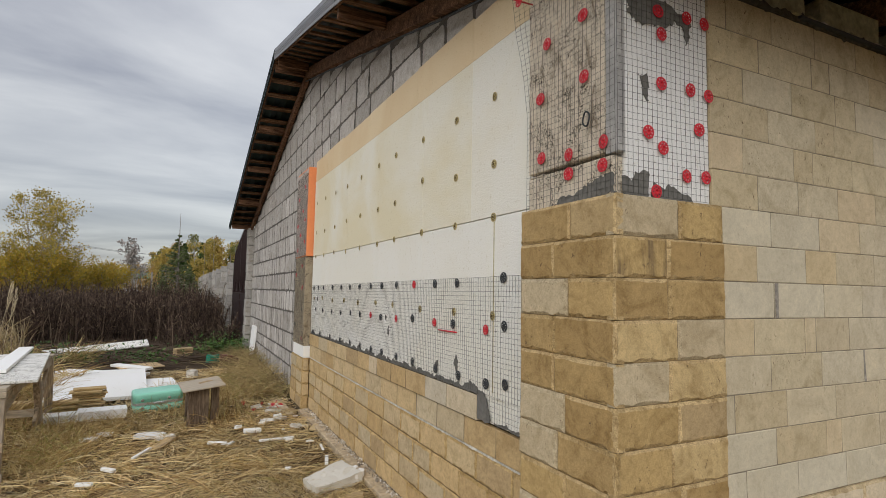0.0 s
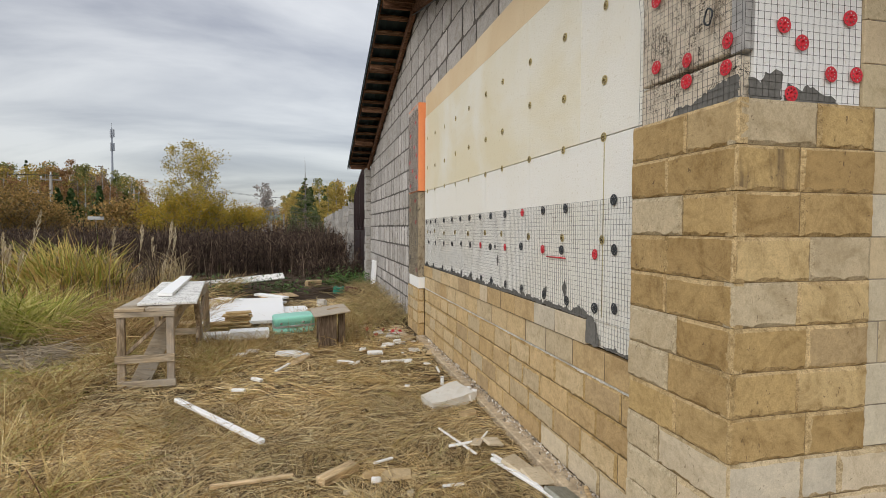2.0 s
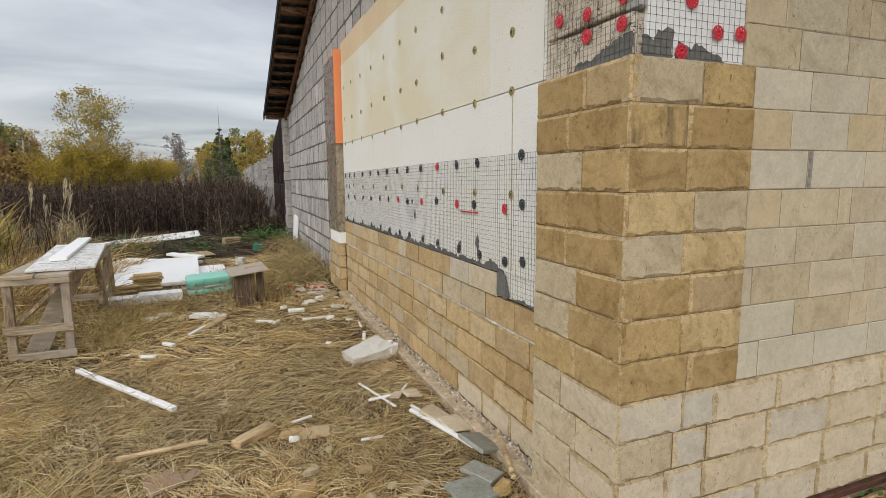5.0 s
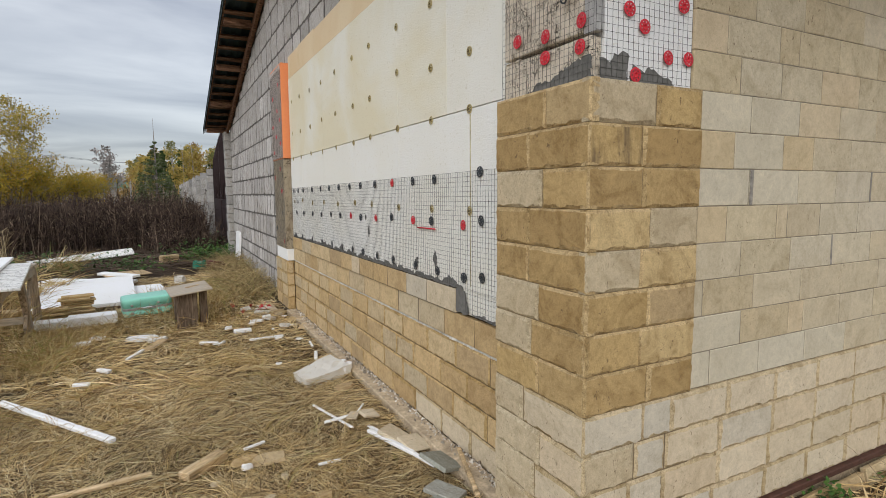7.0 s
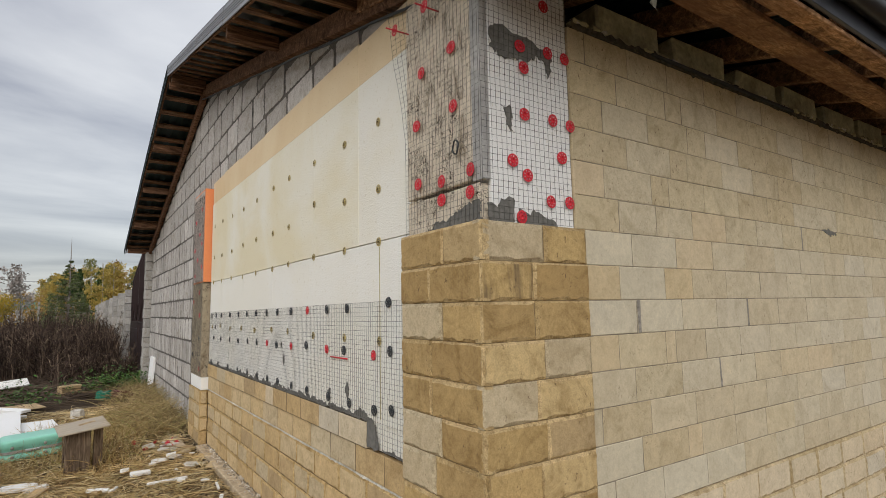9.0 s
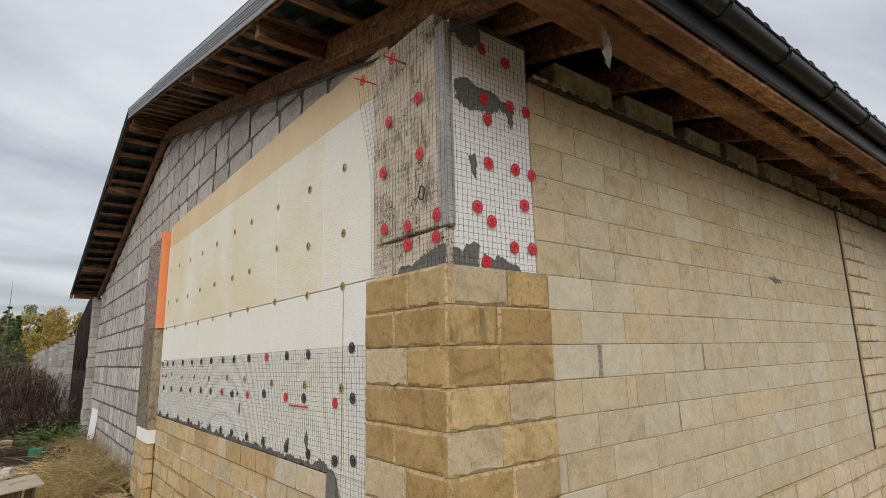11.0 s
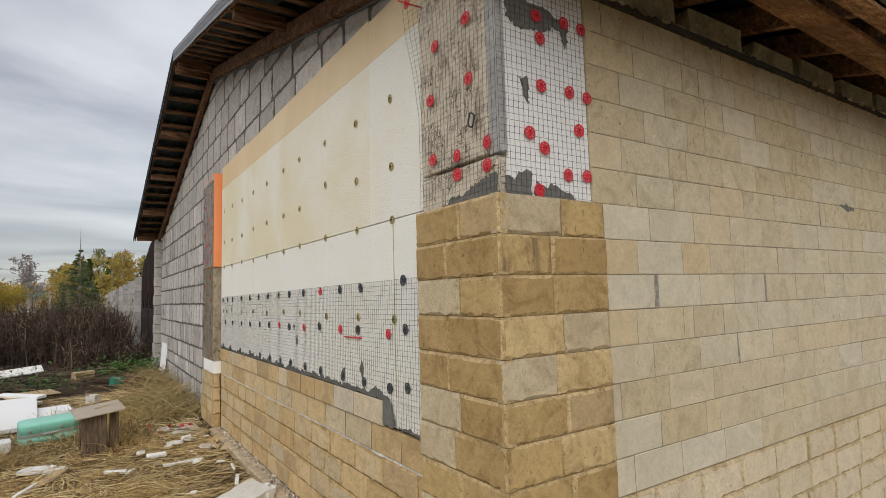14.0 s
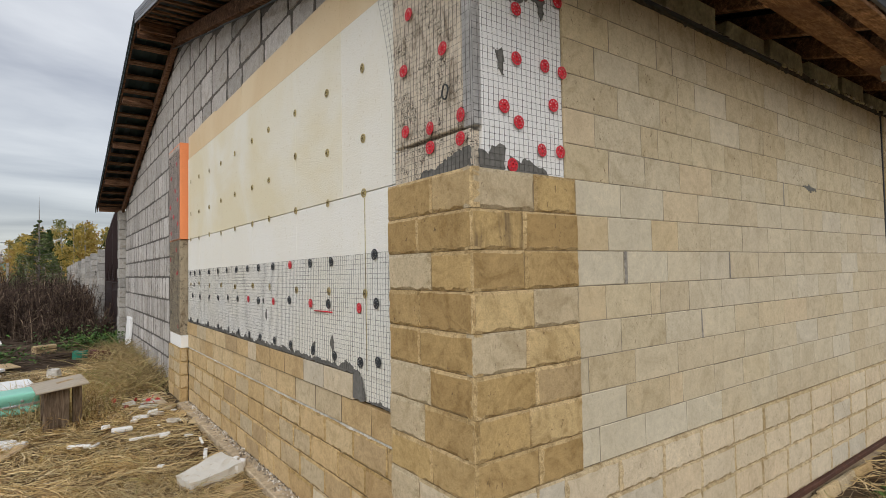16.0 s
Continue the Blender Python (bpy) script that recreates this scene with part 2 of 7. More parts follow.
def foam_mat(name, c, stain, amount=0.5, worm=0.0):
    """Expanded foam board: beaded surface, yellowed in patches by the sun."""
    def build(nt, b):
        tc = nt.nodes.new("ShaderNodeTexCoord")
        vec = tc.outputs["Object"]
        vor = nt.nodes.new("ShaderNodeTexVoronoi")
        vor.inputs["Scale"].default_value = 150
        nt.links.new(vec, vor.inputs["Vector"])
        n2 = noise_node(nt, 0.9, 4, 0.55, vec, 0.6)
        s = ramp_node(nt, n2.outputs["Fac"], [(0.40, (0, 0, 0)), (0.62, (amount, amount, amount))])
        m = mix_node(nt, c, stain, s.outputs[0])
        n3 = noise_node(nt, 55, 3, 0.7, vec)
        sp = ramp_node(nt, n3.outputs["Fac"], [(0.30, (0.86, 0.84, 0.78)), (0.40, (1, 1, 1))])
        m2 = mix_node(nt, m.outputs[0], sp.outputs[0], 1.0, "MULTIPLY")
        nt.links.new(m2.outputs[0], b.inputs["Base Color"])
        b.inputs["Roughness"].default_value = 0.75
        b.inputs["Specular IOR Level"].default_value = 0.25
        h = mix_node(nt, vor.outputs["Distance"], n3.outputs["Fac"], 0.5)
        if worm:
            swirl = noise_node(nt, 62, 2, 0.55, vec, 1.4)
            h = mix_node(nt, h.outputs[0], swirl.outputs["Fac"], 0.75)
        bump_node(nt, b, h.outputs[0], 0.6 if worm else 0.3, 0.0055 * worm + 0.003)
    return material(name, build)


def weathered_mat(name, clean, dirt, rust):
    """Old foam: streaked with brown water stains, peppered with dark cement specks."""
    def build(nt, b):
        tc = nt.nodes.new("ShaderNodeTexCoord")
        mp = nt.nodes.new("ShaderNodeMapping")
        mp.inputs["Scale"].default_value = (9, 9, 5.0)
        nt.links.new(tc.outputs["Object"], mp.inputs[0])
        streak = noise_node(nt, 1.0, 6, 0.72, mp.outputs[0], 1.2)
        c = ramp_node(nt, streak.outputs["Fac"], [(0.30, dirt), (0.45, clean), (0.60, tuple(q * 1.12 for q in clean)), (0.74, rust)])
        sp = noise_node(nt, 95, 4, 0.8, tc.outputs["Object"], 0.8)
        area = noise_node(nt, 10, 4, 0.65, tc.outputs["Object"], 1.0)
        s1 = ramp_node(nt, sp.outputs["Fac"], [(0.505, (0, 0, 0)), (0.55, (1, 1, 1))])
        s2 = ramp_node(nt, area.outputs["Fac"], [(0.47, (0.08, 0.08, 0.08)), (0.62, (1.0, 1.0, 1.0))])
        k = mix_node(nt, s1.outputs[0], s2.outputs[0], 1.0, "MULTIPLY")
        m = mix_node(nt, c.outputs[0], (0.05, 0.036, 0.025), k.outputs[0])
        nt.links.new(m.outputs[0], b.inputs["Base Color"])
        b.inputs["Roughness"].default_value = 0.95
        b.inputs["Specular IOR Level"].default_value = 0.15
        h = mix_node(nt, sp.outputs["Fac"], k.outputs[0], 0.5, "ADD")
        bump_node(nt, b, h.outputs[0], 0.6, 0.006)
    return material(name, build)


def island_mat(name, stops, rough=0.8, sheen=0.0, through_light=0.0):
    """Blades and leaves: a tone for each island of the mesh."""
    def build(nt, b):
        g = nt.nodes.new("ShaderNodeNewGeometry")
        r = ramp_node(nt, g.outputs["Random Per Island"], stops)
        tc = nt.nodes.new("ShaderNodeTexCoord")
        n = noise_node(nt, 0.8, 2, 0.5, tc.outputs["Object"])
        k = ramp_node(nt, n.outputs["Fac"], [(0.35, (0.72, 0.72, 0.70)), (0.65, (1.12, 1.12, 1.12))])
        m = mix_node(nt, r.outputs[0], k.outputs[0], 1.0, "MULTIPLY")
        nt.links.new(m.outputs[0], b.inputs["Base Color"])
        b.inputs["Roughness"].default_value = rough
        b.inputs["Specular IOR Level"].default_value = 0.2
        if through_light:
            tr, mx = nt.nodes.new("ShaderNodeBsdfTranslucent"), nt.nodes.new("ShaderNodeMixShader")
            nt.links.new(m.outputs[0], tr.inputs["Color"])
            mx.inputs[0].default_value = through_light
            nt.links.new(b.outputs[0], mx.inputs[1])
            nt.links.new(tr.outputs[0], mx.inputs[2])
            nt.links.new(mx.outputs[0], nt.nodes["Material Output"].inputs["Surface"])
    return material(name, build)


OCHRE = [(0.00, (0.403, 0.280, 0.129)), (0.20, (0.509, 0.359, 0.162)), (0.45, (0.527, 0.378, 0.171)), (0.65, (0.406, 0.276, 0.119)), (0.85, (0.595, 0.446, 0.225)), (1.00, (0.432, 0.318, 0.172))]
SAND = [(0.0, (0.527, 0.456, 0.324)), (0.2, (0.566, 0.500, 0.371)), (0.4, (0.537, 0.456, 0.315)), (0.55, (0.581, 0.510, 0.371)), (0.7, (0.522, 0.441, 0.305)), (0.86, (0.581, 0.524, 0.409)), (0.95, (0.566, 0.480, 0.324)), (1.0, (0.552, 0.480, 0.352))]
PLINTH = [(0.0, (0.484, 0.340, 0.169)), (0.2, (0.577, 0.424, 0.223)), (0.4, (0.628, 0.492, 0.294)), (0.55, (0.515, 0.364, 0.178)), (0.7, (0.546, 0.453, 0.303)), (0.85, (0.618, 0.453, 0.240)), (1.0, (0.453, 0.335, 0.187))]
CREAM = [(0.0, (0.58, 0.49, 0.345)), (0.3, (0.64, 0.55, 0.40)), (0.5, (0.60, 0.49, 0.335)), (0.72, (0.63, 0.53, 0.375)), (0.86, (0.55, 0.50, 0.40)), (1.0, (0.66, 0.56, 0.40))]
PALE = [(0.0, (0.530, 0.435, 0.285)), (1.0, (0.600, 0.505, 0.345))]
M_ochre = stone_mat("ochre_stone", OCHRE, 0.30, 0.8, relief=0.5, grain_depth=0.24)
M_sand = stone_mat("sand_stone", SAND, 0.15, 0.45, relief=0.25, grain_depth=0.13)
M_sand_dun = stone_mat("dun_sand_stone", [(q, (c[0] * 0.98, c[1] * 0.955, c[2] * 0.89)) for q, c in SAND], 0.20, 0.85, relief=0.3, grain_depth=0.17)
M_stained = stone_mat("stained_ochre_stone", OCHRE, 0.3, 0.7, relief=0.5, grain_depth=0.24, streaks=(0.15, 0.105, 0.06))
M_peach = stone_mat("peach_stone", [(0.0, (0.57, 0.475, 0.32)), (0.5, (0.585, 0.48, 0.325)), (1.0, (0.56, 0.45, 0.28))], 0.13, 0.3, relief=0.2, grain_depth=0.13)
M_chalk = stone_mat("chalky_sand_stone", [(0.0, (0.545, 0.485, 0.36)), (0.5, (0.575, 0.52, 0.40)), (1.0, (0.585, 0.525, 0.395))], 0.09, 0.22, relief=0.2, grain_depth=0.12)
M_plinth = stone_mat("plinth_stone", PLINTH, 0.2, 0.55, relief=0.5, grain_depth=0.24)
M_cream = stone_mat("cream_stone", CREAM, 0.14, 0.7, relief=0.4, grain_depth=0.17)
M_pale = stone_mat("pale_stone", PALE, 0.2, 0.8, relief=0.45, grain_depth=0.2)
M_ochre_cut = stone_mat("ochre_cut_edge", [(0.0, (0.52, 0.38, 0.185)), (1.0, (0.66, 0.50, 0.27))], 0.4, 0.5, relief=1.0, grain_depth=0.5)
M_plinth_cut = stone_mat("plinth_cut_edge", [(0.0, (0.49, 0.345, 0.15)), (1.0, (0.64, 0.47, 0.23))], 0.4, 0.5, relief=1.0, grain_depth=0.5)
M_cream_cut = stone_mat("cream_cut_edge", [(0.0, (0.54, 0.43, 0.25)), (1.0, (0.64, 0.52, 0.33))], 0.35, 0.4, relief=1.0, grain_depth=0.45)
M_pale_cut = stone_mat("pale_cut_edge", [(0.0, (0.54, 0.45, 0.30)), (1.0, (0.64, 0.55, 0.38))], 0.2, 0.3, relief=1.0, grain_depth=0.4)
M_block = stone_mat("gray_block", [(0.0, (0.40, 0.38, 0.355)), (0.3, (0.54, 0.515, 0.485)), (0.6, (0.48, 0.455, 0.425)), (0.85, (0.56, 0.535, 0.505)), (1.0, (0.64, 0.615, 0.585))], 0.22, 0.75, 0.95, 0.8, 0.26)
M_squeeze = plain_mat("squeezed_mortar", (0.25, 0.235, 0.215), 0.95, 0.4, 70, relief=0.9)
M_mortar = plain_mat("dark_mortar", (0.15, 0.135, 0.12), 0.95, 0.35, 60, relief=0.6)
M_quoin_joint = plain_mat("quoin_mortar", (0.22, 0.16, 0.09), 0.95, 0.4, 60, relief=0.5)
M_base_joint = plain_mat("base_mortar", (0.46, 0.36, 0.23), 0.95, 0.4, 60, relief=0.5)
M_joint = plain_mat("sand_mortar", (0.13, 0.10, 0.065), 0.95, 0.3, 80, relief=0.4)
M_lime = plain_mat("pale_mortar", (0.74, 0.71, 0.64), 0.95, 0.3, 70, relief=0.6, dark=(0.26, 0.22, 0.17), big=22)
M_glue = plain_mat("cement_glue", (0.175, 0.17, 0.155), 0.9, 0.3, 50, relief=0.7)
M_white_foam = foam_mat("white_foam", (0.84, 0.835, 0.79), (0.79, 0.75, 0.62), 0.4, 0.8)
M_upper_foam = foam_mat("upper_foam", (0.81, 0.785, 0.68), (0.74, 0.66, 0.44), 0.75, 1.0)
M_faded_foam = foam_mat("faded_foam", (0.82, 0.805, 0.73), (0.78, 0.73, 0.58), 0.6, 1.0)
M_clean_foam = foam_mat("clean_foam", (0.88, 0.88, 0.87), (0.80, 0.78, 0.70), 0.25)
M_yellow_foam = foam_mat("yellowed_foam", (0.76, 0.62, 0.41), (0.68, 0.50, 0.28), 0.7, 0.3)
M_orange = plain_mat("orange_foam", (0.85, 0.30, 0.12), 0.65, 0.08, 60, relief=0.1)
M_red = plain_mat("red_plastic", (0.62, 0.035, 0.05), 0.45, 0.12, 40, relief=0.05)
M_black = plain_mat("black_plastic", (0.045, 0.05, 0.055), 0.5, 0.2, 40, relief=0.05)
M_olive = plain_mat("yellowed_plastic", (0.55, 0.45, 0.20), 0.7, 0.35, 50, relief=0.5)
M_pinhole = plain_mat("brown_pin_hole", (0.11, 0.075, 0.03), 0.9, 0.4, 60, relief=0.4)
M_wire = plain_mat("mesh_wire", (0.075, 0.07, 0.065), 0.6, 0.2, 60)
M_rafter = wood_mat("dark_rafter_wood", (0.18, 0.095, 0.055), (0.33, 0.185, 0.105), 0.85, 0)
M_tail = wood_mat("dark_tail_wood", (0.26, 0.14, 0.078), (0.50, 0.30, 0.165), 0.85, 0)
M_plank = wood_mat("brown_plank_wood", (0.38, 0.205, 0.10), (0.64, 0.40, 0.225), 0.8, 0, (0.16, 0.08, 0.045), 11.0)
M_roof = plain_mat("roof_sheet", (0.02, 0.035, 0.033), 0.45, 0.2, 20, metal=0.2)
M_flash = plain_mat("gray_flashing", (0.30, 0.305, 0.32), 0.48, 0.15, 15, metal=0.5, relief=0.05)
M_gutter = plain_mat("gutter_plastic", (0.010, 0.010, 0.012), 0.35, 0.2, 25, relief=0.05, spec=0.5)
M_soil = plain_mat("soil", (0.085, 0.055, 0.030), 0.95, 0.4, 25, relief=1.0, dark=(0.035, 0.025, 0.015), big=1.2)

M_old_foam = weathered_mat("weathered_foam", (0.70, 0.62, 0.50), (0.22, 0.155, 0.10), (0.42, 0.27, 0.165))


# ---- pieces of masonry ----
def rock_tile(w, h, d, seed, chip=0.009, rim=0.6, wander=0.0):
    """A split-faced stone, w by h, standing d proud: flat face, thin chipped margins."""
    rnd = random.Random(seed)
    nb, ns, nt = max(6, int(w / 0.015)), 7, max(4, int(w / 0.035))
    ring = [(w * i / nb, 0.0) for i in range(nb)] + [(w, h * i / ns) for i in range(ns)]
    ring += [(w - w * i / nt, h) for i in range(nt)] + [(0.0, h - h * i / ns) for i in range(ns)]
    if wander:
        # broken edges: the outline bites inwards unevenly, with the corners knocked off
        bent = []
        for x, z in ring:
            k = wander * (rnd.random() ** 2 + 0.8 * abs(noise.noise((x * 9, z * 9, seed))))
            corner = min(x, w - x) < 0.02 and min(z, h - z) < 0.02
            k += 0.9 * wander * corner
            bent.append((x + (k if x < w * 0.12 else -k if x > w * 0.88 else 0), z + (k if z < h * 0.12 else -k if z > h * 0.88 else 0)))
        ring = bent
    n = len(ring)
    vs, fs = [], []
    for x, z in ring:
        vs.append((x, 0.02, z))
    for x, z in ring:
        vs.append((x, -d * rim, z))
    left, right, top = rnd.choice((0.5, 0.9, 1.3)), rnd.choice((0.5, 0.9, 1.3)), rnd.choice((0.7, 1.0, 1.3))
    wave = rnd.uniform(0, 9)
    for x, z in ring:
        lo = chip * (0.85 + 0.28 * math.sin(wave + x * 37) + 0.22 * math.sin(wave * 2 + x * 83) + rnd.uniform(-0.3, 0.3))
        hi = chip * top * rnd.uniform(0.75, 1.15)
        ix = min(max(x, chip * left * rnd.uniform(0.6, 1.35)), w - chip * right * rnd.uniform(0.6, 1.35))
        iz = min(max(z, lo), h - hi)
        vs.append((ix, -d * rnd.uniform(0.97, 1.02), iz))
    for r in (0, 1):
        for i in range(n):
            j = (i + 1) % n
            fs.append((r * n + i, r * n + j, (r + 1) * n + j, (r + 1) * n + i))
    c = len(vs)
    vs.append((w * rnd.uniform(0.35, 0.65), -d * rnd.uniform(0.98, 1.04), h * rnd.uniform(0.4, 0.6)))
    for i in range(n):
        fs.append((2 * n + i, 2 * n + (i + 1) % n, c))
    return vs, fs


def flat_tile(w, h, d, seed, edge=0.0016):
    """A smooth facing stone with barely eased edges."""
    rnd = random.Random(seed)
    ring = [(0, 0), (w, 0), (w, h), (0, h)]
    vs = [(x, 0.012, z) for x, z in ring] + [(x, -d + edge, z) for x, z in ring]
    for x, z in ring:
        ex, ez = edge * rnd.uniform(0.7, 2.6), edge * rnd.uniform(0.7, 2.6)
        vs.append((min(max(x, ex), w - ex), -d - rnd.uniform(0, 0.0012), min(max(z, ez), h - ez)))
    fs = []
    for r in (0, 4):
        for i in range(4):
            j = (i + 1) % 4
            fs.append((r + i, r + j, r + 4 + j, r + 4 + i))
    fs.append((8, 9, 10, 11))
    return vs, fs


TILES = {}
CUT = {M_ochre.name: M_ochre_cut, M_stained.name: M_ochre_cut, M_plinth.name: M_plinth_cut, M_pale.name: M_pale_cut, M_cream.name: M_cream_cut}


def tile(kind, w, h, d, mat, variant):
    key = (kind, round(w, 3), round(h, 3), round(d, 3), mat.name, variant)
    if key not in TILES:
        seed = (round(w * 1000) * 31 + variant * 7 + len(mat.name)) & 0xffff
        v, f = rock_tile(w, h, d, seed, 0.0130 if mat is M_plinth else 0.0128) if kind == "rock" else flat_tile(w, h, d, seed)
        me = mesh_data("stone", v, f, mat)
        if kind == "rock" and mat.name in CUT:
            me.materials.append(CUT[mat.name])
            n = (len(v) - 1) // 3
            me.polygons.foreach_set("material_index", [0 if q >= 2 * n else 1 for q in range(len(me.polygons))])
        TILES[key] = me
    return TILES[key]


def on_a(y, z, x=0.0):
    """A piece on the gable side, whose lower left corner, seen from outside, is at y, z."""
    return pose(x, y, z, 0, 0, -90)


def on_b(x, z, y=0.0):
    return pose(x, y, z)


def lay_row(parent, place, kind, start, end, joints, z, h, d, mats, gap, off, name="stone", step=1):
    """One course between start and end along a wall, split at the joints."""
    cuts = [start] + [j for j in joints if start + 0.03 < j < end - 0.03] + [end]
    for i in range(len(cuts) - 1):
        a, b = cuts[i], cuts[i + 1]
        side = gap * 1.1 if kind == "rock" else round(gap * random.choice((0.8, 1.1, 1.4, 1.9)), 4)
        w = round(b - a - side, 3)
        mat = mats[i] if isinstance(mats, list) and i < len(mats) and mats[i] else (mats if not isinstance(mats, list) else mats[-1])
        me = tile(kind, w, h - gap, d, mat if not isinstance(mat, tuple) else random.choice(mat), random.randrange(6))
        at = b - side / 2 if place is on_a else a + side / 2
        put(name, me, parent, place(at, z + gap / 2, off + random.uniform(-0.0008, 0.0008)))


def every(first, period, end, jitter=0.0):
    out, x = [], first
    while x < end:
        out.append(x + random.uniform(-jitter, jitter))
        x += period
    return out


# ---- the building ----
LEN, RIDGE_Y, RIDGE_Z, SLOPE = 12.1, 6.05, 4.66, 0.256
VERGE, EAVE = -0.345, -0.62
WALL_X, FIELD_X = 0.175, 0.088
TAIL_X = 0.11


def roof_z(y):
    return RIDGE_Z - SLOPE * abs(y - RIDGE_Y)


def build_structure():
    # gable wall body: a five-sided slab of dark mortar behind the blocks
    bm = bmesh.new()
    prof = [(0.05, -0.25), (LEN, -0.25), (LEN, roof_z(LEN) - 0.22), (RIDGE_Y, RIDGE_Z - 0.22), (0.05, roof_z(0.05) - 0.22)]
    fr = [bm.verts.new((WALL_X - 0.0122, y, z)) for y, z in prof]
    bk = [bm.verts.new((WALL_X + 0.38, y, z)) for y, z in prof]
    bm.faces.new(fr[::-1]); bm.faces.new(bk)
    for i in range(5):
        j = (i + 1) % 5
        bm.faces.new((fr[i], fr[j], bk[j], bk[i]))
    bmesh.ops.recalc_face_normals(bm, faces=bm.faces)
    gable = part("wall_gable", bm, M_mortar)
    tagged(gable, "gable wall of gray concrete blocks with rough mortar joints", "wall", kind="structure")
    side = part("wall_side", box(WALL_X + 0.385, 16.0, 0.0235, 0.38, -0.25, 2.70), M_joint)
    tagged(side, "long side wall faced with smooth sand-coloured stone tiles", "wall", kind="structure")
    rnd = random.Random(31)
    for i in range(25):
        x = TAIL_X + 0.625 * i
        if x > 0.5 and x < 15:
            y = 0.062 + rnd.uniform(0, 0.012)
            part("top_block", box(x + rnd.uniform(0.055, 0.09), x + rnd.uniform(0.545, 0.575), y, 0.379, 2.731, 2.90 + rnd.uniform(-0.01, 0.03), 0.012, None, 0.009), M_topblock, side, "gray-green block between rafters")
    part("wall_core", box(0.10, WALL_X + 0.383, 0.036, 0.55, -0.25, 1.79), M_mortar, side)
    part("base_backing", box(0.573, 16.0, 0.0108, 0.0225, -0.2, 0.597), M_base_joint, side)
    for nm, a in (("wall_back", (15.6, 16.0, 0.385, LEN - 0.005, -0.25, 2.9)), ("wall_rear", (WALL_X + 0.385, 15.6, LEN - 0.4, LEN, -0.25, 2.9))):
        tagged(part(nm, box(*a), M_block_plain), "plain gray block wall closing the building", "wall", kind="structure")
    return gable, side


M_topblock = plain_mat("greenish_block", (0.56, 0.52, 0.33), 0.95, 0.3, 40, relief=0.6, dark=(0.12, 0.10, 0.06), big=9)
M_block_plain = plain_mat("plain_block", (0.30, 0.30, 0.30), 0.95, 0.25, 30, relief=0.5)
GABLE, SIDE = build_structure()


